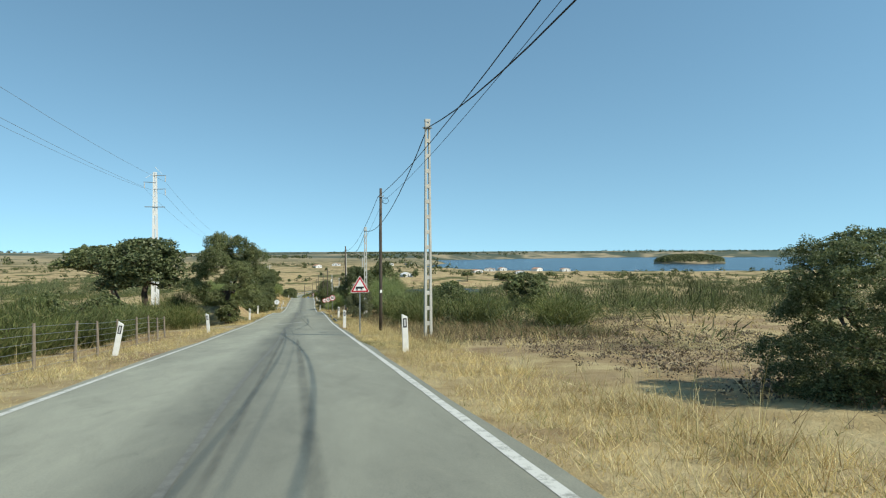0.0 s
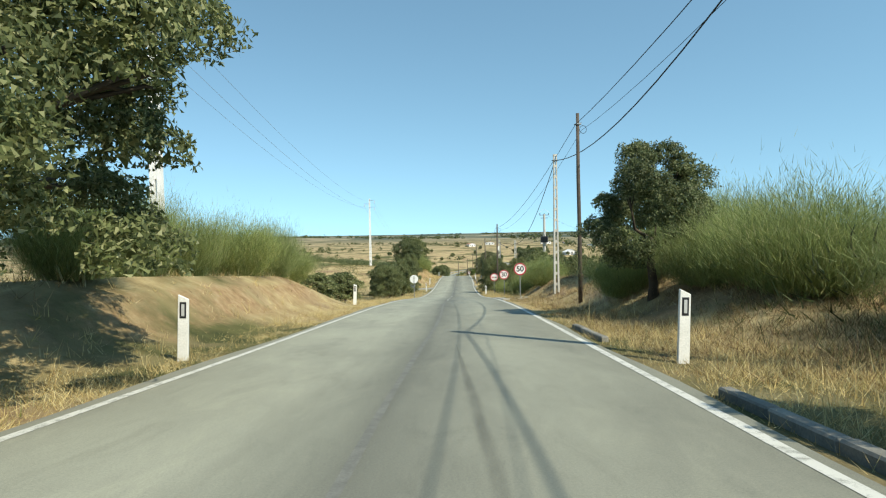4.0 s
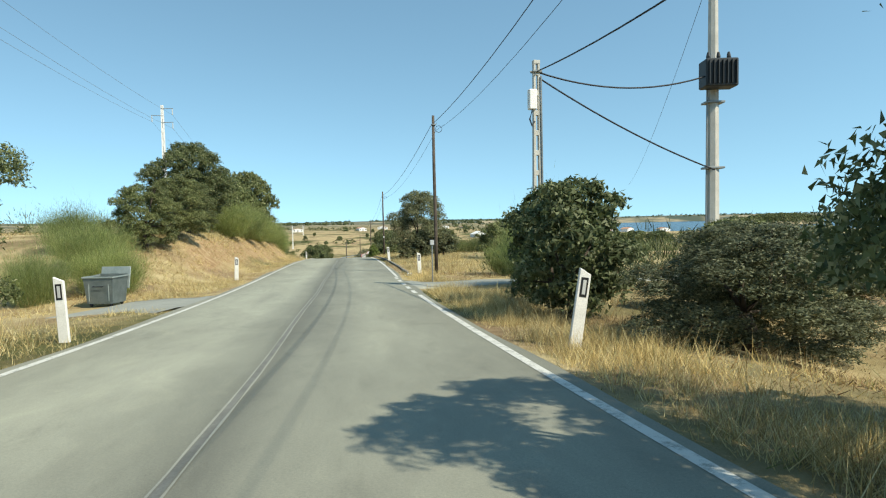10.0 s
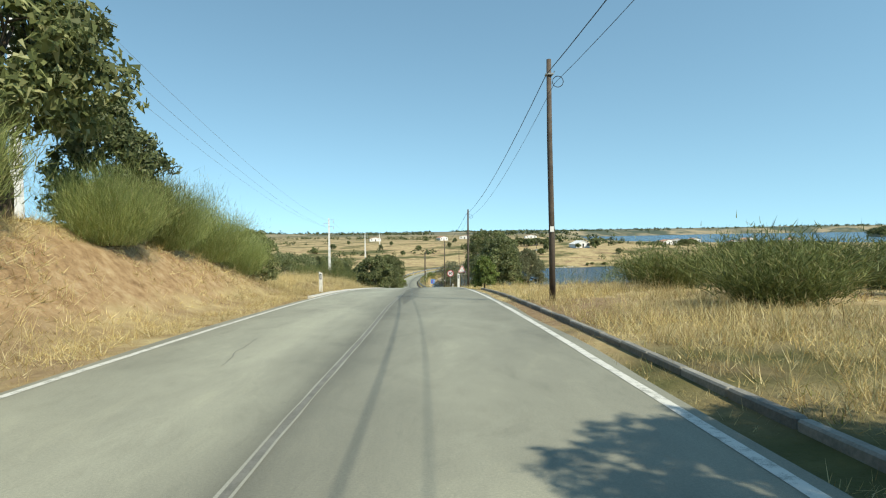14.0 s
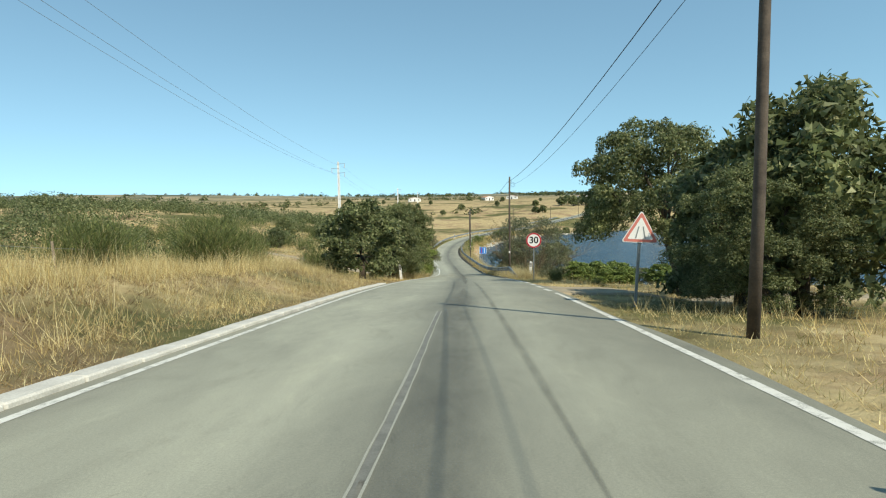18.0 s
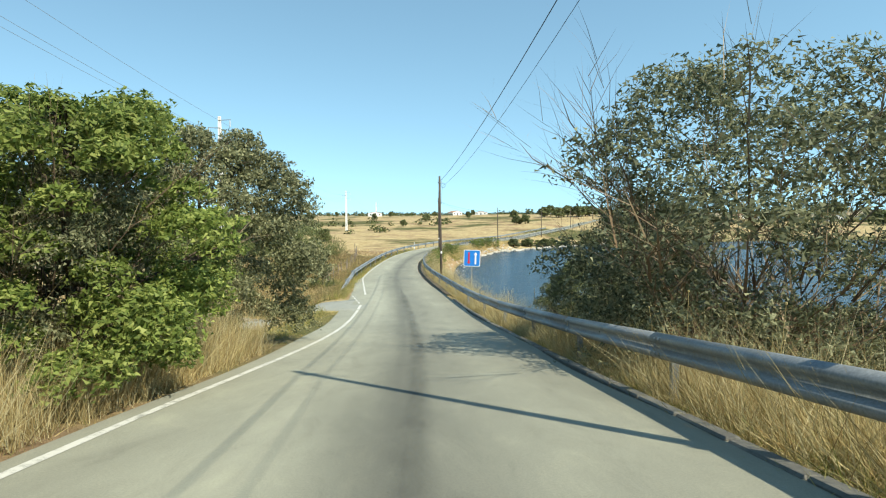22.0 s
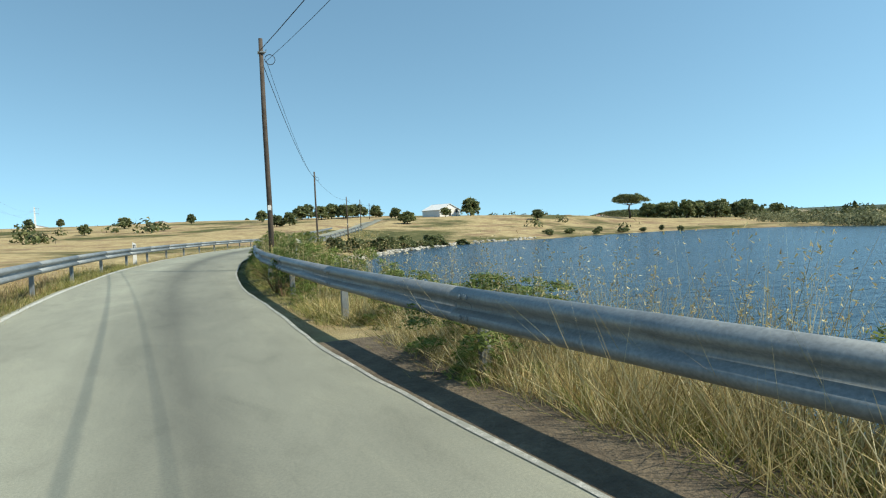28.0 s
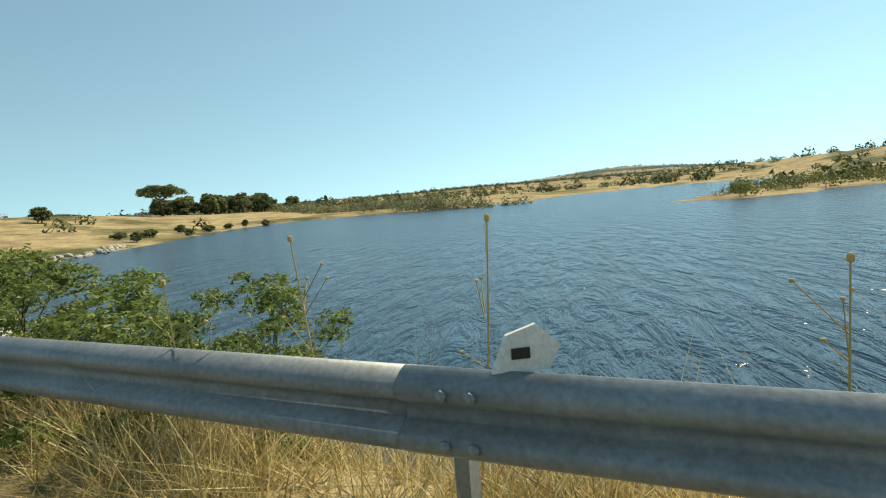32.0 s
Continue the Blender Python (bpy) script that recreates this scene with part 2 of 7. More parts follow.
def asphalt_material():
    m = bpy.data.materials.new("worn_asphalt")
    m.use_nodes = True
    nt, bsdf, link = nodes_of(m)
    uv = coords(nt, "UV")
    # U runs across the road in metres from its middle, V along it
    along = stretched(nt, uv, (1.0, 0.03, 1.0))
    lanes = noise_node(nt, along, 1.5, 4, 0.55)
    blotch = noise_node(nt, stretched(nt, uv, (0.35, 0.12, 1)), 1.6, 5, 0.65, 0.4)
    grit = noise_node(nt, uv, 55, 3, 0.7)
    fine = noise_node(nt, uv, 220, 2, 0.6)
    sx = nt.nodes.new("ShaderNodeSeparateXYZ")
    link(uv, sx.inputs[0])
    mid = nt.nodes.new("ShaderNodeMath")
    mid.operation = "ADD"
    link(sx.outputs[0], mid.inputs[0])
    wob = nt.nodes.new("ShaderNodeMath")
    wob.operation = "MULTIPLY_ADD"
    link(lanes, wob.inputs[0])
    wob.inputs[1].default_value, wob.inputs[2].default_value = 0.6, -0.3
    link(wob.outputs[0], mid.inputs[1])
    # lanes: the left one bleached, a dark oily strip by the middle joint, the right one greyer
    prof = nt.nodes.new("ShaderNodeMapRange")
    prof.inputs[1].default_value, prof.inputs[2].default_value = -3.2, 3.2
    link(mid.outputs[0], prof.inputs[0])
    col = ramp_node(nt, prof.outputs[0], [(0.0, (0.25, 0.248, 0.212)), (0.1, (0.305, 0.308, 0.262)), (0.34, (0.33, 0.334, 0.285)), (0.45, (0.22, 0.224, 0.194)),
                                          (0.5, (0.155, 0.158, 0.14)), (0.57, (0.215, 0.218, 0.19)), (0.72, (0.285, 0.288, 0.246)), (0.85, (0.26, 0.262, 0.224)), (1.0, (0.235, 0.236, 0.202))])
    col = mix_node(nt, 0.7, col, ramp_node(nt, blotch, [(0.3, (0.72, 0.72, 0.72)), (0.62, (1.1, 1.1, 1.08))]), "MULTIPLY")
    col = mix_node(nt, 0.6, col, ramp_node(nt, grit, [(0.3, (0.75, 0.75, 0.75)), (0.7, (1.22, 1.2, 1.16))]), "MULTIPLY")
    col = mix_node(nt, 0.5, col, ramp_node(nt, fine, [(0.3, (0.6, 0.6, 0.6)), (0.72, (1.35, 1.32, 1.28))]), "MULTIPLY")
    worn = noise_node(nt, stretched(nt, uv, (0.8, 0.3, 1)), 2.2, 9, 0.72, 0.8)
    col = mix_node(nt, 0.75, col, ramp_node(nt, worn, [(0.32, (0.8, 0.8, 0.8)), (0.46, (0.98, 0.98, 0.98)), (0.54, (1.0, 1.0, 1.0)), (0.68, (1.16, 1.15, 1.12))]), "MULTIPLY")
    # small pits, tar spots and pale scuffs
    pits = noise_node(nt, stretched(nt, uv, (1.0, 0.5, 1)), 5.5, 7, 0.78, 0.3)
    col = mix_node(nt, 0.8, col, ramp_node(nt, pits, [(0.27, (0.62, 0.62, 0.63)), (0.37, (0.97, 0.97, 0.97)), (0.62, (1.0, 1.0, 1.0)), (0.74, (1.2, 1.19, 1.15))]), "MULTIPLY")
    col = mix_node(nt, 1.0, col, (1.0, 1.0, 0.94), "MULTIPLY")
    link(col, bsdf.inputs["Base Color"])
    bsdf.inputs["Roughness"].default_value = 0.82
    bsdf.inputs["Specular IOR Level"].default_value = 0.35
    bump_into(nt, bsdf, fine, 0.5, 0.004)
    return m


def paint_material(name, paint, worn, amount):
    m = bpy.data.materials.new(name)
    m.use_nodes = True
    nt, bsdf, link = nodes_of(m)
    v = coords(nt)
    wear = noise_node(nt, v, 7, 6, 0.75)
    fine = noise_node(nt, v, 130, 3, 0.7)
    k = nt.nodes.new("ShaderNodeMath")
    k.operation = "MULTIPLY_ADD"
    link(fine, k.inputs[0])
    k.inputs[1].default_value = 0.5
    link(wear, k.inputs[2])
    mask = ramp_node(nt, k.outputs[0], [(amount, (0, 0, 0)), (amount + 0.14, (1, 1, 1))])
    link(mix_node(nt, mask, worn, paint), bsdf.inputs["Base Color"])
    bsdf.inputs["Roughness"].default_value = 0.75
    bump_into(nt, bsdf, fine, 0.4, 0.003)
    return m


def ground_material():
    m = bpy.data.materials.new("dry_ground")
    m.use_nodes = True
    nt, bsdf, link = nodes_of(m)
    geo = nt.nodes.new("ShaderNodeNewGeometry")
    pos = geo.outputs["Position"]
    straw = ramp_node(nt, noise_node(nt, pos, 0.9, 6, 0.7), [(0.3, (0.26, 0.18, 0.09)), (0.5, (0.41, 0.32, 0.165)), (0.72, (0.56, 0.46, 0.26))])
    soil = ramp_node(nt, noise_node(nt, pos, 3.5, 5, 0.7), [(0.3, (0.19, 0.125, 0.07)), (0.7, (0.35, 0.25, 0.15))])
    scrub = ramp_node(nt, noise_node(nt, pos, 0.6, 5, 0.7), [(0.3, (0.045, 0.055, 0.022)), (0.7, (0.16, 0.15, 0.06))])
    col = mix_node(nt, ramp_node(nt, noise_node(nt, pos, 0.16, 5, 0.65), [(0.48, (0, 0, 0)), (0.62, (1, 1, 1))]), straw, soil)
    col = mix_node(nt, ramp_node(nt, noise_node(nt, stretched(nt, pos, (1, 1, 0.1)), 0.028, 6, 0.68), [(0.5, (0, 0, 0)), (0.58, (1, 1, 1))]), col, scrub)
    # bare reddish earth where the banks are cut steep
    nz = nt.nodes.new("ShaderNodeSeparateXYZ")
    link(geo.outputs["Normal"], nz.inputs[0])
    steep = nt.nodes.new("ShaderNodeMath")
    steep.operation = "MULTIPLY_ADD"
    link(noise_node(nt, pos, 0.55, 6, 0.7), steep.inputs[0])
    steep.inputs[1].default_value = 0.5
    link(nz.outputs[2], steep.inputs[2])
    bare = nt.nodes.new("ShaderNodeMath")
    bare.operation = "SUBTRACT"
    link(steep.outputs[0], bare.inputs[0])
    bare.inputs[1].default_value = 0.4
    earth = ramp_node(nt, noise_node(nt, pos, 2.6, 6, 0.72), [(0.3, (0.2, 0.12, 0.06)), (0.52, (0.37, 0.25, 0.135)), (0.75, (0.52, 0.4, 0.24))])
    col = mix_node(nt, ramp_node(nt, bare.outputs[0], [(0.62, (1, 1, 1)), (0.75, (0, 0, 0))]), col, earth)
    # broad bands of fields and woods towards the horizon
    ln = nt.nodes.new("ShaderNodeVectorMath")
    ln.operation = "LENGTH"
    link(stretched(nt, pos, (1, 1, 0)), ln.inputs[0])
    farness = nt.nodes.new("ShaderNodeMapRange")
    farness.inputs[1].default_value, farness.inputs[2].default_value = 700, 1500
    link(ln.outputs["Value"], farness.inputs[0])
    bands = noise_node(nt, stretched(nt, pos, (0.0022, 0.0022, 0)), 1.0, 6, 0.6, 0.5)
    # the bluish dark tones have distant haze mixed into the colour
    far_col = ramp_node(nt, bands, [(0.36, (0.05, 0.075, 0.06)), (0.5, (0.09, 0.105, 0.075)), (0.56, (0.34, 0.28, 0.18)), (0.61, (0.08, 0.1, 0.075)), (0.74, (0.28, 0.25, 0.17))])
    col = mix_node(nt, farness.outputs[0], col, far_col)
    link(col, bsdf.inputs["Base Color"])
    bsdf.inputs["Roughness"].default_value = 0.95
    bsdf.inputs["Specular IOR Level"].default_value = 0.1
    bump_into(nt, bsdf, noise_node(nt, pos, 9, 5, 0.75), 0.8, 0.08)
    return m


def water_material():
    m = bpy.data.materials.new("wind_ruffled_water")
    m.use_nodes = True
    nt, bsdf, link = nodes_of(m)
    pos = nt.nodes.new("ShaderNodeNewGeometry").outputs["Position"]
    turn = nt.nodes.new("ShaderNodeMapping")
    turn.inputs["Rotation"].default_value = (0, 0, radians(-25))
    turn.inputs["Scale"].default_value = (0.45, 1.5, 1)
    link(pos, turn.inputs["Vector"])
    wave = noise_node(nt, turn.outputs[0], 1.1, 4, 0.62, 0.6)
    link(ramp_node(nt, noise_node(nt, pos, 0.05, 3), [(0.3, (0.012, 0.035, 0.06)), (0.7, (0.02, 0.05, 0.08))]), bsdf.inputs["Base Color"])
    bsdf.inputs["Roughness"].default_value = 0.2
    bsdf.inputs["IOR"].default_value = 1.33
    bump_into(nt, bsdf, wave, 1.0, 0.36)
    return m


def stain_material():
    """Thin rubber or oil worn into the road: densest along its middle, broken by the grain."""
    m = bpy.data.materials.new("tyre_rubber_stain")
    m.use_nodes = True
    nt, bsdf, link = nodes_of(m)
    uv = coords(nt, "UV")
    sx = nt.nodes.new("ShaderNodeSeparateXYZ")
    link(uv, sx.inputs[0])
    across = ramp_node(nt, sx.outputs[0], [(0.0, (0, 0, 0)), (0.35, (0.5, 0.5, 0.5)), (0.65, (0.5, 0.5, 0.5)), (1.0, (0, 0, 0))])
    pos = coords(nt)
    rough = ramp_node(nt, noise_node(nt, stretched(nt, pos, (1.2, 0.35, 1)), 2.5, 5, 0.7), [(0.3, (0.2, 0.2, 0.2)), (0.7, (0.85, 0.85, 0.85))])
    grain = ramp_node(nt, noise_node(nt, pos, 90, 3, 0.7), [(0.3, (0.55, 0.55, 0.55)), (0.7, (1, 1, 1))])
    link(mix_node(nt, 1.0, mix_node(nt, 1.0, across, rough, "MULTIPLY"), grain, "MULTIPLY"), bsdf.inputs["Alpha"])
    bsdf.inputs["Base Color"].default_value = (0.075, 0.077, 0.07, 1)
    bsdf.inputs["Roughness"].default_value = 0.75
    return m


def glow_free(name, colour, rough=0.5, metal=0.0):
    return surface(name, tuple(c * 0.88 for c in colour), colour, 4.0, rough, metal, 90.0, 0.15, 0.002)


ASPHALT, GROUND, WATER = asphalt_material(), ground_material(), water_material()
LINE = paint_material("edge_line_paint", (0.6, 0.59, 0.53), (0.28, 0.28, 0.24), 0.61)
FADED = paint_material("faded_line_paint", (0.5, 0.49, 0.44), (0.27, 0.272, 0.232), 0.74)
LANE = surface("bleached_lane", (0.275, 0.277, 0.236), (0.33, 0.334, 0.285), 1.5, 0.85, fine=80)
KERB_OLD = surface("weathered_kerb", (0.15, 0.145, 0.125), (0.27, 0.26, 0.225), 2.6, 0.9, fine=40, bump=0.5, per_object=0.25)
# edging stones, their colour darkened for the shade beneath the guardrail
SHADED_EDGING = surface("shaded_edging", (0.11, 0.108, 0.095), (0.19, 0.185, 0.16), 3.0, 0.9, fine=45, bump=0.5, per_object=0.15)
RUBBER = stain_material()
CRACK = surface("crack_filler", (0.13, 0.13, 0.112), (0.2, 0.2, 0.175), 5.0, 0.8)
CONCRETE = surface("weathered_concrete", (0.30, 0.275, 0.225), (0.47, 0.44, 0.37), 3.0, 0.9, fine=45, bump=0.6, depth=0.008, per_object=0.12)
POLE_CONCRETE = surface("pole_concrete", (0.42, 0.40, 0.35), (0.58, 0.56, 0.5), 2.0, 0.85, fine=50, bump=0.4)
TRACK = surface("pale_dirt", (0.25, 0.2, 0.13), (0.4, 0.335, 0.23), 1.3, 0.95, fine=25, bump=0.9, depth=0.02)
STEEL = surface("galvanised_steel", (0.2, 0.22, 0.23), (0.32, 0.345, 0.35), 2.5, 0.55, 0.4, fine=40, bump=0.25, per_object=0.07)
DULL_STEEL = surface("dull_grey_steel", (0.20, 0.22, 0.22), (0.31, 0.33, 0.33), 3.0, 0.55, 0.4)
TIMBER = surface("creosoted_timber", (0.05, 0.038, 0.03), (0.125, 0.098, 0.074), 2.5, 0.85, fine=35, bump=0.7, depth=0.01)
GREY_WOOD = surface("grey_weathered_wood", (0.18, 0.14, 0.1), (0.3, 0.25, 0.19), 4.0, 0.9)
BARK = surface("dark_bark", (0.035, 0.027, 0.02), (0.11, 0.085, 0.06), 5.0, 0.95, fine=30, bump=0.9, depth=0.02)
WHITE = surface("white_sign_face", (0.72, 0.72, 0.70), (0.82, 0.82, 0.80), 1.5, 0.45, fine=100, bump=0.05)
POST_WHITE = surface("chalky_white_plastic", (0.66, 0.65, 0.6), (0.82, 0.81, 0.77), 3.0, 0.6, fine=60, bump=0.1, per_object=0.05)
RED = glow_free("sign_red", (0.52, 0.025, 0.04), 0.45)
BLUE = glow_free("sign_blue", (0.01, 0.19, 0.62), 0.45)
BLACK = glow_free("sign_black", (0.018, 0.018, 0.02), 0.5)
CABLE = glow_free("black_cable", (0.012, 0.012, 0.014), 0.6)
REFLECTOR = glow_free("grey_reflector", (0.5, 0.51, 0.5), 0.3)
BIN_GREEN = surface("faded_green_grey_bin", (0.20, 0.245, 0.235), (0.30, 0.34, 0.325), 3.0, 0.55, 0.2)
DARK_BOX = glow_free("dark_transformer_paint", (0.03, 0.034, 0.036), 0.55)
WALL_WHITE = surface("whitewash", (0.72, 0.71, 0.68), (0.82, 0.81, 0.78), 0.6, 0.9)
ROOF_TILE = surface("roof_tile", (0.38, 0.2, 0.13), (0.5, 0.29, 0.19), 1.5, 0.9)
STONE = surface("pale_riprap", (0.36, 0.33, 0.27), (0.55, 0.52, 0.45), 1.5, 0.9, fine=20, bump=0.8, depth=0.02, per_object=0.2)
OAK_LEAF = foliage("holm_oak_leaves", [(0.0, (0.065, 0.085, 0.036)), (0.45, (0.135, 0.165, 0.068)), (0.8, (0.225, 0.25, 0.12)), (1.0, (0.36, 0.37, 0.22))], through=0.36)
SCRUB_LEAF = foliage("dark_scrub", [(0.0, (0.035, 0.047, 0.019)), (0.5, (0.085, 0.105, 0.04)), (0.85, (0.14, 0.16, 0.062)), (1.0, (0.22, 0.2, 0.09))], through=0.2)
GREY_LEAF = foliage("grey_green_leaves", [(0.0, (0.08, 0.09, 0.05)), (0.5, (0.16, 0.175, 0.095)), (1.0, (0.38, 0.39, 0.25))], through=0.4)
BRAMBLE_LEAF = foliage("bright_bramble_leaves", [(0.0, (0.075, 0.115, 0.028)), (0.5, (0.17, 0.235, 0.062)), (1.0, (0.33, 0.38, 0.13))], through=0.4)
BROOM_BRIGHT = foliage("feathery_broom", [(0.0, (0.16, 0.205, 0.075)), (0.5, (0.3, 0.355, 0.13)), (0.85, (0.43, 0.49, 0.21)), (1.0, (0.52, 0.49, 0.28))], through=0.5)
BROOM_LEAF = foliage("broom_stalks", [(0.0, (0.06, 0.08, 0.028)), (0.5, (0.13, 0.16, 0.055)), (0.85, (0.21, 0.235, 0.085)), (1.0, (0.3, 0.26, 0.13))], through=0.3)
DRY_TWIG = foliage("dry_twigs", [(0.0, (0.09, 0.065, 0.045)), (0.6, (0.19, 0.14, 0.1)), (1.0, (0.33, 0.26, 0.18))], through=0.05)
STRAW = foliage("dry_grass", [(0.0, (0.27, 0.19, 0.085)), (0.4, (0.5, 0.395, 0.19)), (0.75, (0.69, 0.585, 0.33)), (0.93, (0.78, 0.7, 0.47)), (1.0, (0.19, 0.21, 0.075))], through=0.3)
GREEN_GRASS = foliage("greenish_grass", [(0.0, (0.12, 0.14, 0.035)), (0.5, (0.26, 0.27, 0.08)), (1.0, (0.5, 0.44, 0.18))], through=0.3)
RUST_GRASS = foliage("rusty_field_grass", [(0.0, (0.11, 0.07, 0.04)), (0.45, (0.26, 0.18, 0.1)), (0.8, (0.42, 0.32, 0.18)), (1.0, (0.56, 0.46, 0.28))], through=0.25)


# ---- small builders ----
def mesh_of(name, bm, mat, smooth=False):
    me = bpy.data.meshes.new(name)
    bm.to_mesh(me)
    bm.free()
    me.materials.append(mat)
    if smooth:
        me.polygons.foreach_set("use_smooth", [True] * len(me.polygons))
    return me


def part(name, bm, mat, parent=None, label="", smooth=False):
    ob = new(name, mesh_of(name, bm, mat, smooth) if isinstance(bm, bmesh.types.BMesh) else bm)
    ob.parent = parent
    if label:
        ob["label"] = label
    return ob


def shared(name, me, m, parent=None):
    ob = new(name, me)
    ob.parent = parent
    ob.matrix_basis = m
    return ob


def thing(name, label, category, at=(0, 0, 0), rz=0.0, group="", kind=""):
    ob = new(name)
    ob.matrix_world = pose(*at, 0, 0, rz)
    return tagged(ob, label, category, group, kind)


def box(sx, sy, sz, at=(0, 0, 0), bevel=0.0, rot=None, bm=None):
    bm = bm or bmesh.new()
    tmp = bmesh.new()
    bmesh.ops.create_cube(tmp, size=1.0)
    bmesh.ops.scale(tmp, verts=tmp.verts, vec=(sx, sy, sz))
    if bevel:
        bmesh.ops.bevel(tmp, geom=tmp.edges, offset=bevel, segments=1, affect="EDGES")
    m = Matrix.Translation(at) @ (rot or Matrix())
    bmesh.ops.transform(tmp, matrix=m, verts=tmp.verts)
    add_into(bm, tmp)
    return bm


def add_into(bm, tmp):
    me = bpy.data.meshes.new("joined")
    tmp.to_mesh(me)
    tmp.free()
    bm.from_mesh(me)
    bpy.data.meshes.remove(me)


def rod(points, radii, sides=8, bm=None, cap=True):
    """A tube through points, with a radius at each."""
    bm = bm or bmesh.new()
    rings = []
    pts = [Vector(p) for p in points]
    for i, p in enumerate(pts):
        d = (pts[min(i + 1, len(pts) - 1)] - pts[max(i - 1, 0)]).normalized()
        a = d.orthogonal().normalized() if abs(d.z) > 0.95 else d.cross(Vector((0, 0, 1))).normalized()
        b = d.cross(a)
        r = radii[i] if isinstance(radii, (list, tuple)) else radii
        rings.append([bm.verts.new(p + (a * math.cos(k * math.tau / sides) + b * math.sin(k * math.tau / sides)) * r) for k in range(sides)])
    for u, v in zip(rings, rings[1:]):
        for k in range(sides):
            bm.faces.new((u[k], u[(k + 1) % sides], v[(k + 1) % sides], v[k]))
    if cap and sides > 2:
        bm.faces.new(rings[0][::-1])
        bm.faces.new(rings[-1])
    return bm


def prism(outline, depth, y0=0.0, bm=None):
    """An outline in x and z, given thickness along y."""
    bm = bm or bmesh.new()
    a = [bm.verts.new((x, y0, z)) for x, z in outline]
    b = [bm.verts.new((x, y0 + depth, z)) for x, z in outline]
    bm.faces.new(a)
    bm.faces.new(b[::-1])
    n = len(a)
    for i in range(n):
        bm.faces.new((a[i], b[i], b[(i + 1) % n], a[(i + 1) % n]))
    bmesh.ops.recalc_face_normals(bm, faces=bm.faces)
    return bm


def raw_mesh(name, verts, faces, mat, smooth=False):
    """A mesh from numpy arrays of corners and equal-sized faces."""
    me = bpy.data.meshes.new(name)
    verts, faces = np.asarray(verts, np.float32), np.asarray(faces, np.int32)
    n, k = faces.shape
    me.vertices.add(len(verts))
    me.vertices.foreach_set("co", verts.ravel())
    me.loops.add(n * k)
    me.loops.foreach_set("vertex_index", faces.ravel())
    me.polygons.add(n)
    me.polygons.foreach_set("loop_start", np.arange(0, n * k, k, dtype=np.int32))
    if smooth:
        me.polygons.foreach_set("use_smooth", np.ones(n, bool))
    me.update(calc_edges=True)
    me.materials.append(mat)
    return me


# ---- the plan: road line, grade and the lie of the land ----
ROAD_X = [(-80, -0.95), (45, -0.95), (65, -0.75), (120, -0.7), (140, -0.62), (160, -0.42), (180, -0.3), (220, -0.16), (238, -0.2), (248, -0.36), (262, -0.46), (275, -0.85), (285, -1.65), (295, -2.6), (305, -3.25),
          (315, -3.5), (325, -3.25), (335, -2.35), (345, -0.5), (355, 2.2), (365, 5.8), (380, 12.2), (400, 22.0), (430, 37.5), (470, 59.5)]
ROAD_Z = [(-80, 5.7), (-20, 0.62), (0, -1.07), (10, -1.91), (20, -2.81), (30, -3.74), (40, -4.6), (50, -5.44), (60, -6.18), (70, -6.87), (80, -7.63), (90, -8.53), (100, -9.54), (110, -10.52),
          (120, -11.29), (130, -11.9), (140, -12.35), (150, -12.65), (160, -12.87), (170, -13.15), (180, -13.55), (190, -14.06), (200, -14.73), (210, -15.56), (220, -16.44), (230, -17.38), (240, -18.49),
          (250, -19.75), (260, -21.01), (270, -22.25), (280, -23.17), (290, -23.47), (300, -23.77), (310, -24.03), (320, -24.09), (340, -24.0), (365, -24.05), (390, -24.2), (430, -22.7), (470, -20.0)]
ROAD_W = [(-80, 2.75), (5, 2.7), (36, 3.0), (140, 3.0), (156, 3.14), (204, 3.12), (224, 3.05), (238, 2.95), (248, 2.7), (260, 2.68), (275, 2.55), (290, 2.25), (300, 2.15), (320, 2.06), (470, 2.06)]
RIGHT_IN = [(290, 0.0), (300, 0.06), (315, 0.38), (327, 0.5), (337, 0.3), (347, 0.0)]
LAKE = -25.6


def curve(table, y, blur=6.0):
    """A table read smoothly: the mean of straight readings round y."""
    a = np.array(table)
    y = np.asarray(y, float)
    return sum(np.interp(y + d, a[:, 0], a[:, 1]) for d in (-blur, -blur / 2, 0, blur / 2, blur)) / 5.0


def road_x(y):
    return curve(ROAD_X, y)


def road_z(y):
    return curve(ROAD_Z, y, 4.0)


def road_w(y):
    return curve(ROAD_W, y)


def road_wr(y):
    """The half width on the lake side, where the embankment narrows the road."""
    return road_w(y) - curve(RIGHT_IN, y)


def road_point(y, lat, up=0.0):
    """A place beside the road: metres right of its middle, metres above it."""
    y = float(y)
    dx = float(road_x(y + 1) - road_x(y - 1)) / 2
    n = math.hypot(1, dx)
    return Vector((float(road_x(y)) + lat / n, y - lat * dx / n, float(road_z(y)) + up))


def road_turn(y):
    dx = float(road_x(y + 1) - road_x(y - 1)) / 2
    return -math.degrees(math.atan(dx))


def road_tilt(y):
    return math.degrees(math.atan(float(road_z(y + 1) - road_z(y - 1)) / 2))


def smooth(a, b, x):
    t = np.clip((np.asarray(x, float) - a) / (b - a), 0, 1)
    return t * t * (3 - 2 * t)


def bell(x, c, w):
    return np.exp(-((np.asarray(x, float) - c) / w) ** 2)


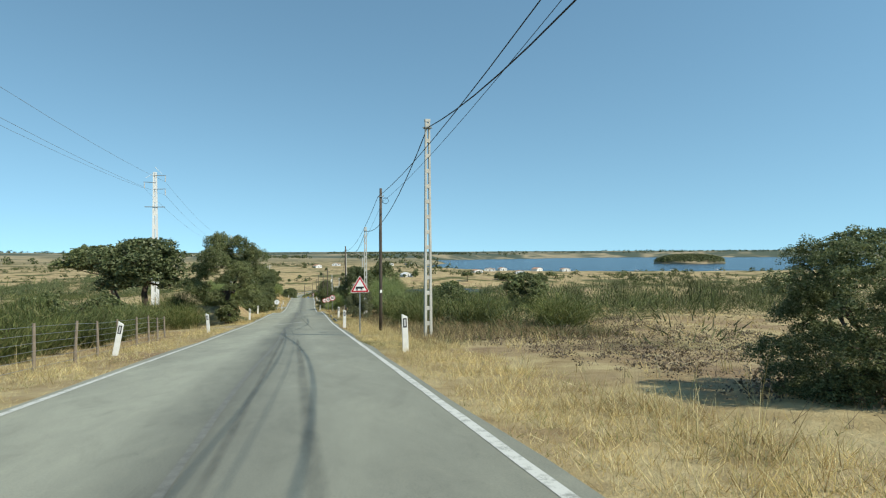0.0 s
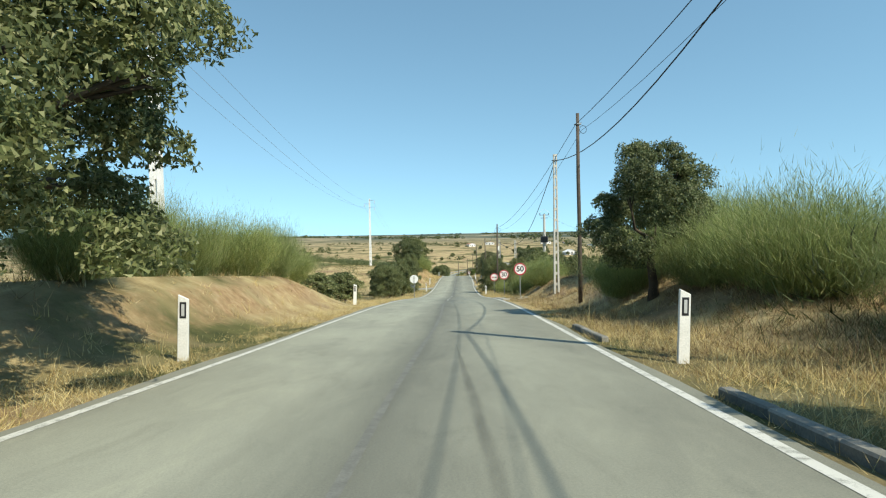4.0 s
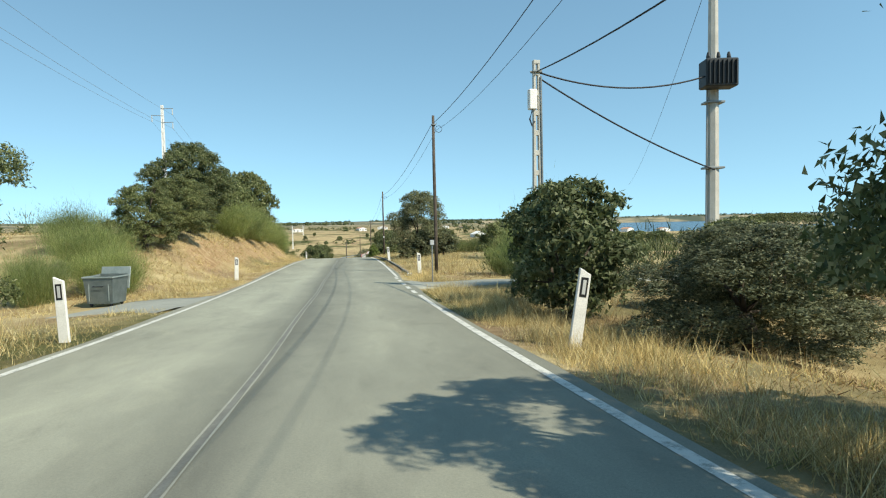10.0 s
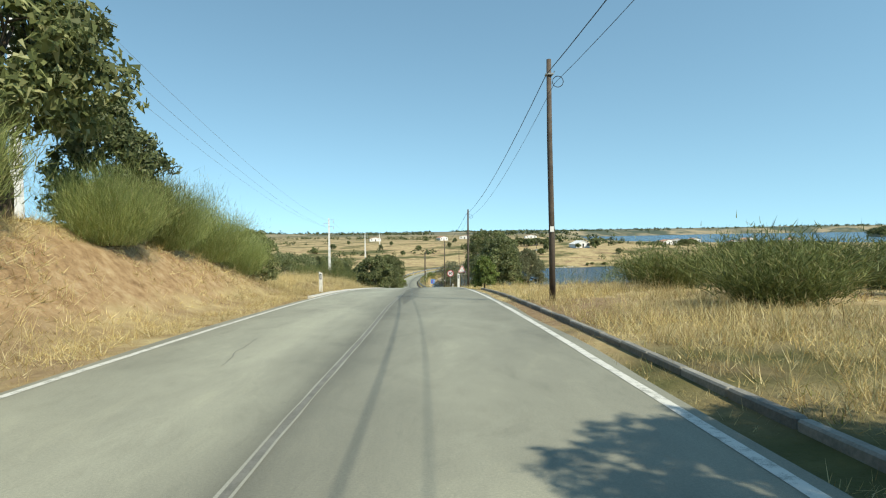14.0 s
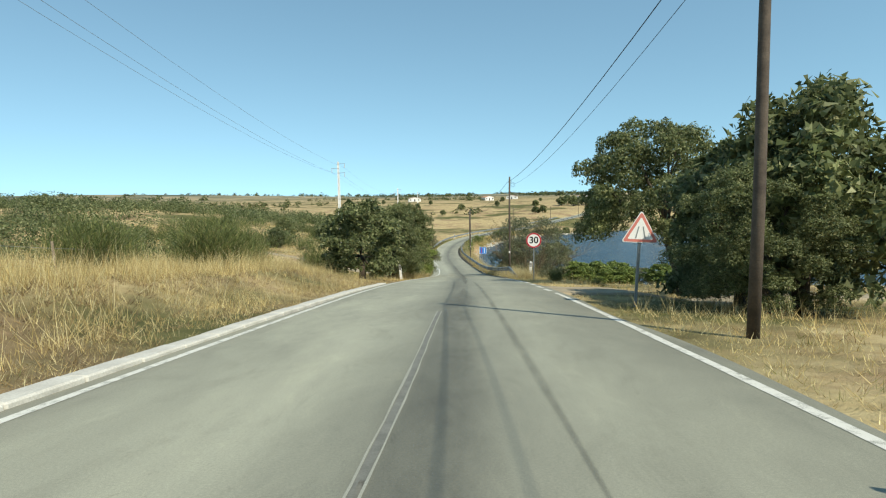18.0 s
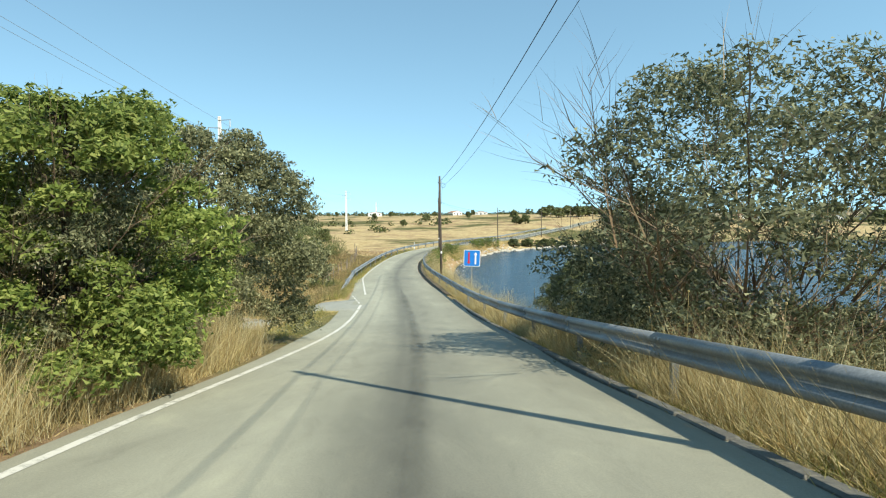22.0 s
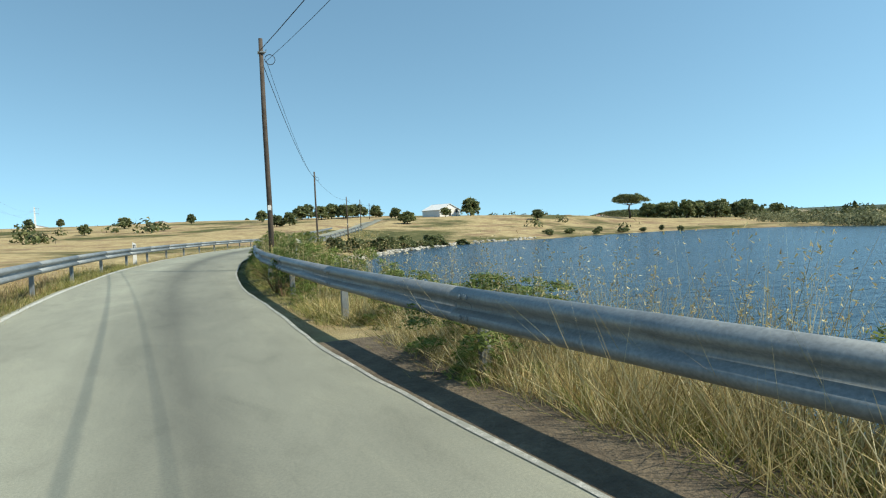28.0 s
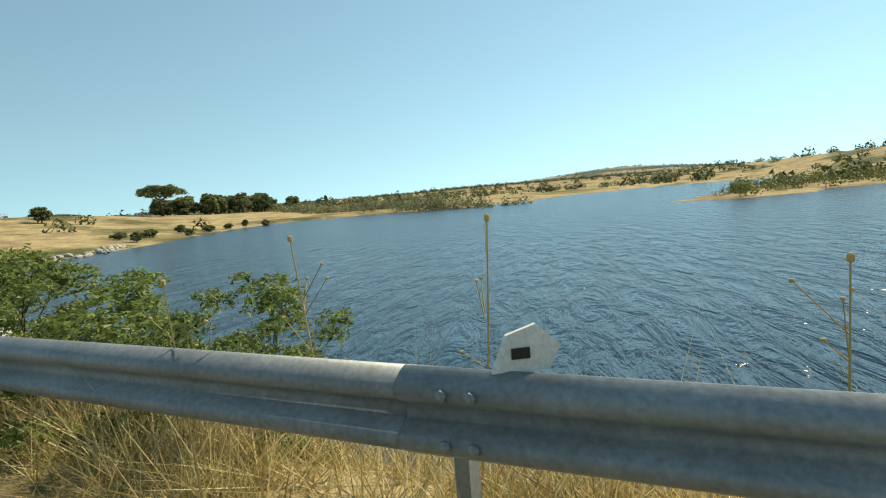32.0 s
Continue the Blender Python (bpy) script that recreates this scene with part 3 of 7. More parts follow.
DAM = [(float(road_x(y)) + 5.0, y) for y in (292, 302, 312, 322, 332, 342, 350, 358, 366)]
LAKE_EDGE = DAM + [(20, 377), (36, 390), (50, 395), (62, 396), (78, 400), (96, 404), (110, 400), (114, 388), (116, 374), (118, 350), (134, 356), (172, 336), (196, 300), (172, 262), (130, 290),
                   (100, 322), (74, 340), (66, 333), (88, 300), (66, 283), (40, 279), (14, 286)]
MAIN_LAKE = [(166, 800), (245, 690), (380, 640), (530, 590), (800, 520), (1500, 470), (2300, 900), (2200, 1900), (1200, 2300), (380, 1800), (300, 1250), (190, 980)]


def inside_by(x, y, pts):
    """Metres inside a ring of points, below zero outside it."""
    best, inside = np.full(x.shape, 1e9), np.zeros(x.shape, bool)
    for (ax, ay), (bx, by) in zip(pts, pts[1:] + pts[:1]):
        dx, dy = bx - ax, by - ay
        t = np.clip(((x - ax) * dx + (y - ay) * dy) / (dx * dx + dy * dy), 0, 1)
        best = np.minimum(best, np.hypot(x - ax - t * dx, y - ay - t * dy))
        cross = ((ay > y) != (by > y)) & (x < (bx - ax) * (y - ay) / (by - ay if by != ay else 1e-9) + ax)
        inside ^= cross
    return np.where(inside, best, -best)


def shore_distance(x, y):
    """Metres from the water's edge: above zero in the water."""
    x, y = np.asarray(x, float), np.asarray(y, float)
    return np.maximum(inside_by(x, y, LAKE_EDGE), inside_by(x, y, MAIN_LAKE))


def wobble(x, y, size):
    """Cheap rolling unevenness, between -1 and 1."""
    x, y = np.asarray(x, float) / size, np.asarray(y, float) / size
    return (np.sin(x * 1.7 + np.sin(y * 1.3) * 1.4) + np.sin(y * 2.1 + np.cos(x * 0.9) * 1.7) + np.sin((x + y) * 1.1 + 2)) / 3


def land(x, y):
    """Height of the ground."""
    x, y = np.asarray(x, float), np.asarray(y, float)
    zr, l, hw = road_z(y), x - road_x(y), road_w(y)
    e = np.abs(l) - hw
    r = np.hypot(x, y - 200)
    far = -16 + 18 * smooth(500, 4200, r) + wobble(x, y, 420) * 3 * smooth(500, 1500, r)
    far = far + 34 * bell(x, 2400, 420) * bell(y, 10, 330) + 16 * bell(x, -900, 600) * bell(y, 1500, 500)
    far = far - 7 * bell(x, 350, 330) * bell(y, 480, 280)
    west = zr - 0.3 + 0.35 * wobble(x, y, 14) * smooth(2, 12, e)
    west = west + 9.5 * bell(x, -100, 62) * bell(y, 350, 75) + 3.5 * bell(x, -150, 80) * bell(y, 250, 80) - 1.0 * smooth(4, 18, e) * bell(y, 330, 55)
    fall = np.where(zr - 16 < LAKE + 1.6, LAKE + 1.6 - zr, -16.0)
    fall = np.minimum(-3.0, fall * smooth(188, 246, y) - 3.0 * (1 - smooth(188, 246, y)))
    east = zr + fall * smooth(8, 150, l) + 0.4 * wobble(x, y, 11) * smooth(2, 10, e) - 1.2 * smooth(1.5, 7, e) * smooth(100, 116, y) * (1 - smooth(126, 137, y))
    east = east + 3.2 * bell(x, 48, 32) * bell(y, 92, 36) * smooth(6, 24, e)
    east = east - 0.75 * bell(y, 238, 13) * smooth(4.5, 8, l)
    near = np.where(l < 0, west, east)
    north = smooth(370, 460, y)
    hill = -24.2 + 5.8 * bell(x, -20, 150) * smooth(390, 560, y) + 2.8 * bell(x, 90, 70) * smooth(395, 460, y) + 0.4 * wobble(x, y, 20)
    near = near * (1 - north) + hill * north
    z = near * (1 - smooth(220, 800, r)) + far * smooth(220, 800, r)
    # cut banks beside the road
    cut = 1.7 * smooth(55, 63, y) * (1 - smooth(76, 88, y)) + 2.7 * smooth(141, 158, y) * (1 - smooth(186, 206, y)) + 0.8 * smooth(196, 212, y) * (1 - smooth(236, 252, y))
    z = z + np.where(l < 0, cut * smooth(0.9, np.where(y < 120, 4.0, 5.8), e) * (1 - 0.75 * smooth(22, 60, e)), 0)
    cut_r = 1.2 * smooth(60, 68, y) * (1 - smooth(78, 86, y)) + 1.4 * smooth(82, 88, y) * (1 - smooth(95, 102, y))
    z = z + np.where(l > 0, cut_r * smooth(1.6, 5, e) * (1 - smooth(9, 20, e)), 0)
    z = z - 1.6 * bell(x, -22, 15) * bell(y, 360, 9)
    z = z + np.where(l > 0, 0.16 * smooth(0.6, 1.4, e) * smooth(150, 154, y) * (1 - smooth(196, 203, y)), 0)
    # shore and lake bed
    d = shore_distance(x, y)
    z = np.maximum(z, LAKE + 0.35)
    z = np.where(d < 0, LAKE + 0.05 + np.minimum(-d * 0.06, 1.5) + (z - LAKE - 0.05 - np.minimum(-d * 0.06, 1.5)) * smooth(0, 40, -d), LAKE - np.minimum(d * 0.3, 2.5))
    # the road's own bed and shoulders
    k = smooth(1.2, 4.2, e) * np.where((l > 0) & (y > 286) & (y < 372), 0, 1) + smooth(1.3, 3.4, e) * np.where((l > 0) & (y > 286) & (y < 372), 1, 0)
    bed = zr - 0.05 + np.where((l > 0) & (y > 149), 0.12, 0) * smooth(0.55, 1.0, e) * smooth(150, 154, y) * (1 - smooth(196, 203, y)) - 0.04 * smooth(0, 1.2, e) + 0.012 * wobble(x, y, 0.9) * smooth(0.1, 0.8, e)
    inside_span = smooth(-90, -70, y) * (1 - smooth(455, 470, y))
    k = 1 - (1 - k) * inside_span
    return bed * (1 - k) + z * k


def ground_z(x, y):
    return float(land(np.array([x]), np.array([y]))[0])


def spread(a, b, n, power):
    t = np.linspace(0, 1, n) ** power
    return a + (b - a) * t


side = np.concatenate([np.arange(0, 4, 0.5), np.arange(4, 12, 0.8), np.arange(12, 60, 3), spread(60, 4600, 46, 2.6)])
cols = np.concatenate([-side[:0:-1], side])
lines = np.concatenate([-spread(60, 4500, 26, 2.6)[::-1], np.arange(-56, 440, 2.0), spread(442, 4700, 60, 2.4)])
gy, gl = np.meshgrid(lines, cols, indexing="ij")
follow = road_x(np.clip(gy, -80, 470)) * (1 - smooth(60, 300, np.abs(gl)))
gx = gl + follow
gz = land(gx, gy)
nr, nc = gx.shape
quad = (np.arange(nr - 1)[:, None] * nc + np.arange(nc - 1)[None]).ravel()
ground = new("ground", raw_mesh("ground", np.stack([gx, gy, gz], -1).reshape(-1, 3), np.stack([quad, quad + 1, quad + nc + 1, quad + nc], 1), GROUND, True))
tagged(ground, "rolling dry grassland with sandy and scrubby patches", "ground", kind="structure")

water = new("water", raw_mesh("water", [(-2, 260, LAKE), (2500, -100, LAKE), (2500, 2500, LAKE), (-2, 2500, LAKE)], [(0, 1, 2, 3)], WATER))
tagged(water, "blue reservoir water ruffled by wind", "water", kind="structure")
pond_ring = [(-22 + 14 * math.cos(a * math.tau / 24), 360 + 8 * math.sin(a * math.tau / 24) + 1.2 * math.sin(a * 1.9)) for a in range(24)]
bm = bmesh.new()
bm.faces.new([bm.verts.new((x, y, -24.98)) for x, y in pond_ring])
pond = new("water_pond", mesh_of("water_pond", bm, WATER))
tagged(pond, "small still pond below the embankment", "water", kind="structure")


# ---- road ----
def ribbon(name, y0, y1, lat_a, lat_b, up, mat, step=1.0, cuts=1, uv=False, jitter=0.0, unit_uv=False):
    """A band laid along the road between two side offsets (numbers or functions of y)."""
    ys = np.arange(y0, y1 + step * 0.5, step)
    fa = lat_a if callable(lat_a) else (lambda q: lat_a)
    fb = lat_b if callable(lat_b) else (lambda q: lat_b)
    verts, uvs = [], []
    for y in ys:
        a, b = fa(y), fb(y)
        if jitter:
            a, b = a + random.uniform(-jitter, jitter), b + random.uniform(-jitter, jitter)
        for k in range(cuts + 1):
            lat = a + (b - a) * k / cuts
            verts.append(road_point(y, lat, up))
            uvs.append((k / cuts, y) if unit_uv else (lat, y))
    n = cuts + 1
    faces = [(i * n + k, i * n + k + 1, (i + 1) * n + k + 1, (i + 1) * n + k) for i in range(len(ys) - 1) for k in range(cuts)]
    me = raw_mesh(name, verts, faces, mat, True)
    if uv:
        layer = me.uv_layers.new(name="road")
        idx = np.zeros(len(me.loops), np.int32)
        me.loops.foreach_get("vertex_index", idx)
        layer.data.foreach_set("uv", np.array(uvs, np.float32)[idx].ravel())
    return new(name, me)


dam_lip = lambda y: 0.27 * float(smooth(286, 297, y) * (1 - smooth(340, 350, y)))
road = ribbon("road", -76, 466, lambda y: -float(road_w(y)) - 0.22 - 0.28 * float(smooth(284, 296, y)) - 0.1 * float(wobble(y, 3, 2.3)), lambda y: float(road_wr(y)) + 0.2 - dam_lip(y) + 0.1 * float(wobble(y, 9, 1.9)) * (1 - dam_lip(y) * 2), 0.0, ASPHALT, 1.0, 6, True)
tagged(road, "worn grey asphalt country road with oily middle", "road", kind="structure")
W, WR = road_w, road_wr
ob = ribbon("trim_edge_line_left", -76, 284.2, lambda y: -float(W(y)) - 0.04 + 0.47 * float(smooth(262, 276, y)), lambda y: -float(W(y)) + 0.07 + 0.47 * float(smooth(262, 276, y)), 0.004, LINE, 1.0, 1, False, 0.008)
tagged(ob, "worn white edge line painted on asphalt", "road line", kind="structure")
tagged(ribbon("trim_edge_line_left_far", 288.8, 466, lambda y: -float(W(y)) - 0.43 + 1.05 * (1 - min(1.0, max(0.0, (y - 286) / 16))), lambda y: -float(W(y)) - 0.335 + 1.05 * (1 - min(1.0, max(0.0, (y - 286) / 16))), 0.004, LINE, 1.0, 1, False, 0.008), "worn white edge line along the embankment", "road line", kind="structure")
for k, (a, b) in enumerate(((-76, 138.6), (148.2, 229.2), (238.2, 246))):
    tagged(ribbon("trim_edge_line_right_%d" % (k + 1), a, b, lambda y: float(W(y)) - 0.055, lambda y: float(W(y)) + 0.06, 0.004, LINE, 1.0, 1, False, 0.008), "worn white edge line painted on asphalt", "road line", kind="structure")


def dash(y0, y1, lat0, lat1, width, mat, label):
    ob = ribbon("road_dash", y0, y1, lambda y: lat0 + (lat1 - lat0) * (y - y0) / (y1 - y0) - width / 2, lambda y: lat0 + (lat1 - lat0) * (y - y0) / (y1 - y0) + width / 2, 0.005, mat, (y1 - y0) / 3)
    return tagged(ob, label, "road marking", "painted dashes")


for y in (139.7, 141.5, 143.3, 145.1, 146.8):
    dash(y, y + 1.0, 2.98, 2.98, 0.14, LINE, "white dash across the mouth of the driveway")
for y in (230.2, 232.2, 234.2, 236.2):
    dash(y, y + 1.1, 3.0, 2.95, 0.15, LINE, "white dash across the mouth of the dirt turning")
for y in (284.6, 285.6, 286.6, 287.6):
    dash(y, y + 0.75, -1.98 - 0.14 * (y - 284.6), -2.06 - 0.14 * (y - 284.6), 0.08, LINE, "thin faded dash across the mouth of a side road")
    dash(y, y + 0.6, -1.84 - 0.14 * (y - 284.6), -1.92 - 0.14 * (y - 284.6), 0.06, FADED, "thin faded dash across the mouth of a side road")
for y in (84.6, 90.5, 108):
    dash(y, y + 3.4, 0.02, 0.0, 0.1, FADED, "almost worn-off dash on the middle of the road")


def merge_arrow(y0, length, lat0, lat1):
    """A bent arrow that calls traffic back to its lane."""
    bm = bmesh.new()
    n, prev = 9, None
    for i in range(n + 1):
        t = i / n
        lat = lat0 + (lat1 - lat0) * t ** 1.6
        w = 0.13 - 0.05 * t
        y = y0 + length * 0.72 * t
        cur = (bm.verts.new(road_point(y, lat - w, 0.006)), bm.verts.new(road_point(y, lat + w, 0.006)))
        if prev:
            bm.faces.new((prev[0], prev[1], cur[1], cur[0]))
        prev = cur
    tip = [(y0 + length * 0.64, lat1 - 0.42), (y0 + length * 0.74, lat1 + 0.28), (y0 + length, lat1 + 0.42)]
    bm.faces.new([bm.verts.new(road_point(y, lat, 0.009)) for y, lat in tip])
    return tagged(new("road_arrow", mesh_of("road_arrow", bm, FADED)), "faded white bent arrow painted on the asphalt", "road marking", "merge arrows")


merge_arrow(46.9, 5.4, -0.75, 0.45)
merge_arrow(100.4, 3.8, -0.6, 0.3)
joint_at = lambda y: -0.05 - 0.07 * float(smooth(186, 204, y)) + 0.02 * math.sin(y * 0.5)
tagged(ribbon("trim_middle_joint", 104, 224, lambda y: joint_at(y) - 0.03, lambda y: joint_at(y) + 0.03, 0.003, CRACK, 0.8, 1, False, 0.004), "patched joint along the middle of the road", "road joint", kind="structure")
for k, d in enumerate((-0.05, 0.034)):
    tagged(ribbon("trim_joint_edge_%d" % (k + 1), 104, 224, lambda y: joint_at(y) + d, lambda y: joint_at(y) + d + 0.018, 0.006, LANE, 0.6, 1, False, 0.006), "pale ragged edge of the patched joint", "road joint", kind="structure")
tagged(ribbon("trim_middle_joint_old", -40, 104, lambda y: -0.03 + 0.05 * math.sin(y * 0.3), lambda y: 0.05 + 0.05 * math.sin(y * 0.3), 0.004, CRACK, 1.0, 1, False, 0.006), "dark sealed joint along the middle of the road", "road joint", kind="structure")


def skid(y0, y1, lat0, lat1, width, bend, label):
    ob = ribbon("trim_skid_mark", y0, y1, lambda y: lat0 + (lat1 - lat0) * ((y - y0) / (y1 - y0)) ** bend - width * 0.5 * min(1, (y - y0 + 0.3) / 5, (y1 - y + 0.3) / 5),
                lambda y: lat0 + (lat1 - lat0) * ((y - y0) / (y1 - y0)) ** bend + width * 0.5 * min(1, (y - y0 + 0.3) / 5, (y1 - y + 0.3) / 5), 0.003, RUBBER, 1.0, 4, True, 0.01, True)
    return tagged(ob, label, "skid mark", kind="structure")


skid(-6, 34, 0.35, 0.15, 0.13, 1.4, "thin dark curving tyre mark on asphalt")
skid(-6, 30, 1.3, 0.75, 0.22, 1.2, "broad dark tyre mark on asphalt")
skid(38, 62, 1.5, 0.6, 0.16, 1.3, "thin dark curving tyre mark on asphalt")
skid(96, 108, 0.0, 2.6, 0.22, 1.1, "thin dark curving tyre mark on asphalt")
skid(92, 104, 1.7, 0.6, 0.12, 1.0, "thin dark curving tyre mark on asphalt")
skid(186, 232, 0.32, 0.3, 0.85, 1.0, "broad dark oily streak on asphalt")
skid(214, 240, 1.2, 0.7, 0.16, 1.2, "thin dark curving tyre mark on asphalt")
skid(236, 292, 0.35, 0.2, 0.42, 1.0, "broad dark oily streak on asphalt")


def crack(y0, lat0, n, step, drift):
    bm, prev, y, lat = bmesh.new(), None, y0, lat0
    for i in range(n):
        w = random.uniform(0.003, 0.008)
        cur = (bm.verts.new(road_point(y, lat - w, 0.004)), bm.verts.new(road_point(y, lat + w, 0.004)))
        if prev:
            bm.faces.new((prev[0], prev[1], cur[1], cur[0]))
        prev, y, lat = cur, y + step * random.uniform(0.6, 1.3), lat + drift * random.uniform(-0.4, 1.4)
    return tagged(new("road_crack", mesh_of("road_crack", bm, CRACK)), "dark crack in worn asphalt", "road crack", "road cracks")


for y, lat in ((117.5, 1.2), (119.5, 2.0), (142, -1.6), (176, -1.5), (252, 1.1), (334, 0.7)):
    crack(y, lat, 12, 0.25, 0.06 if lat > 0 else -0.05)


def lane(name, points, width, mat, label, category, up=0.05):
    """A side turning that drapes over the ground, starting at the road's edge."""
    verts, faces = [], []
    pts = [Vector((*p, 0)) for p in points]
    dense = []
    for a, b in zip(pts, pts[1:]):
        dense += [a.lerp(b, i / 6) for i in range(6)]
    dense.append(pts[-1])
    cutn = 6
    for i, p in enumerate(dense):
        d = (dense[min(i + 1, len(dense) - 1)] - dense[max(i - 1, 0)]).normalized()
        nrm = Vector((d.y, -d.x, 0))
        w = width * (1.45 - 0.45 * min(1, i / 5)) if i < 6 else width
        for k in (-1, *range(cutn + 1), cutn + 1):
            kk = min(max(k, 0), cutn)
            q = p + nrm * w * (kk / cutn - 0.5) * (random.uniform(0.93, 1.05) if k == kk else 1.06)
            lq, hwq = q.x - float(road_x(q.y)), float(road_w(q.y))
            z = ground_z(q.x, q.y) + up if abs(lq) > hwq + 0.5 else float(road_z(q.y)) - 0.006
            verts.append((q.x, q.y, z if k == kk else z - 0.35))
    n = cutn + 3
    for i in range(len(dense) - 1):
        for k in range(cutn + 2):
            faces.append((i * n + k, i * n + k + 1, (i + 1) * n + k + 1, (i + 1) * n + k))
    return tagged(new(name, raw_mesh(name, verts, faces, mat, True)), label, category, kind="structure")


lane("road_drive", [(2.3, 143.8), (4.2, 143.8), (6.5, 143.6), (10, 143.0), (15, 142)], 2.7, LANE, "pale asphalt driveway leaving the road", "driveway", 0.025)
lane("road_turning", [(2.2, 231.6), (4.5, 231.3), (8, 231), (16, 231), (30, 234)], 3.9, TRACK, "pale sandy turning beside the road", "dirt road")
lane("road_lay_by", [(-3.4, 139.5), (-5.0, 140.2), (-7.2, 141)], 3.4, LANE, "pale asphalt apron before the rubbish container", "apron", 0.02)
lane("road_side", [(-3.0, 284.0), (-5.5, 284.3), (-8.0, 284.6), (-10.5, 284.6)], 3.6, LANE, "pale asphalt mouth of a side road", "side road", 0.012)
lane("road_dirt", [(-9.5, 284.7), (-13, 287), (-18, 293), (-26, 301), (-40, 308)], 1.8, TRACK, "dusty dirt track through dry grass", "dirt track", 0.04)
lane("road_gravel_pull_off", [(-3.6, 48), (-5.2, 49), (-7.4, 50.5), (-9.5, 52)], 4.2, TRACK, "gravelly pull-off under the oak", "gravel patch", 0.006)


# ---- kerbs ----
def stone_mesh(name, length, width, height, bevel=0.02, mat=None):
    return mesh_of(name, box(width, length, height, (0, 0, height / 2), bevel), mat or CONCRETE)


def kerb_row(label, y0, y1, lat, width, height, length=1.0, mat=None):
    row = thing("kerb", label, "kerb", road_point(y0, lat(y0)))
    me = stone_mesh("kerb_stone", length - 0.012, width, height + 0.1, 0.02, mat)
    inv = row.matrix_world.inverted()
    y = y0
    while y < y1:
        p = road_point(y, lat(y), -0.1 + random.uniform(-0.012, 0.008))
        shared("kerb_stone", me, inv @ pose(*p, road_tilt(y) + random.uniform(-0.5, 0.5), random.uniform(-1.5, 1.5), road_turn(y) + random.uniform(-0.6, 0.6)), row)
        y += length
    return row


tagged(ribbon("trim_road_lip", 296, 336, lambda y: float(WR(y)) + 0.155 - dam_lip(y) + 0.05 * float(wobble(y, 9, 1.9)), lambda y: float(WR(y)) + 0.2 - dam_lip(y) + 0.05 * float(wobble(y, 9, 1.9)), 0.006, FADED, 0.5, 1, False, 0.012), "thin pale crumbling lip of the asphalt", "road edge", kind="structure")
# verge soil, coloured extra dark to carry the guardrail's shadow
SHADED_SOIL = surface("rail_shaded_soil", (0.085, 0.065, 0.045), (0.19, 0.15, 0.1), 3.0, 0.95, fine=30, bump=0.9, depth=0.03)
tagged(ribbon("ground_verge_soil", 288, 322, lambda y: float(WR(y)) + 0.15 - dam_lip(y), lambda y: float(WR(y)) + 0.85 + 0.12 * float(wobble(y, 4, 1.1)), -0.014, SHADED_SOIL, 0.5, 3, False, 0.04), "bare soil between the asphalt and the guardrail, rail shadow in its dark colour", "soil", kind="structure")
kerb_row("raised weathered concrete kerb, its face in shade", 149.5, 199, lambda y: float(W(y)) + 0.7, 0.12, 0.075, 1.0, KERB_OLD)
kerb_row("low worn concrete kerb against dry grass", 192, 238, lambda y: -float(W(y)) - 0.36, 0.3, 0.055, 1.0, POLE_CONCRETE)
kerb_row("low edging under the guardrail, coloured dark as in shade", 250, 286, lambda y: float(WR(y)) + 0.3, 0.16, 0.025, 1.0, SHADED_EDGING)
kerb_row("short concrete kerb before a drain", 51.8, 57, lambda y: float(W(y)) + 0.5, 0.15, 0.05, 1.0, KERB_OLD)
kerb_row("short concrete kerb before a drain", 63, 65.5, lambda y: float(W(y)) + 0.5, 0.15, 0.05, 1.0, KERB_OLD)
kerb_row("broken concrete gutter edge", 86, 95, lambda y: float(W(y)) + 0.42, 0.42, 0.03, 1.5)
block = tagged(new("kerb_block", stone_mesh("kerb_block", 0.2, 0.12, 0.12, 0.02, POST_WHITE)), "broken white-painted kerb block on the verge", "kerb block")
block.matrix_world = pose(*road_point(149.2, 3.7, -0.04), 4, 6, 40)


# ---- plants ----
rng = np.random.RandomState(11)


def unit_rows(n):
    v = rng.normal(size=(n, 3))
    return v / np.linalg.norm(v, axis=1)[:, None]


def leaf_faces(centres, normals, length, width):
    """Pointed leaves, one for each centre, lying across its normal."""
    n = len(centres)
    t = np.cross(normals, unit_rows(n))
    t /= np.linalg.norm(t, axis=1)[:, None] + 1e-9
    b = np.cross(normals, t)
    length = (length * rng.uniform(0.6, 1.35, n))[:, None]
    width = (width * rng.uniform(0.6, 1.3, n))[:, None]
    v = np.stack([centres - t * length * 0.4 - b * width * 0.5, centres - t * length * 0.4 + b * width * 0.5, centres + t * length * 0.6], 1)
    return v.reshape(-1, 3), np.arange(n * 3).reshape(-1, 3)


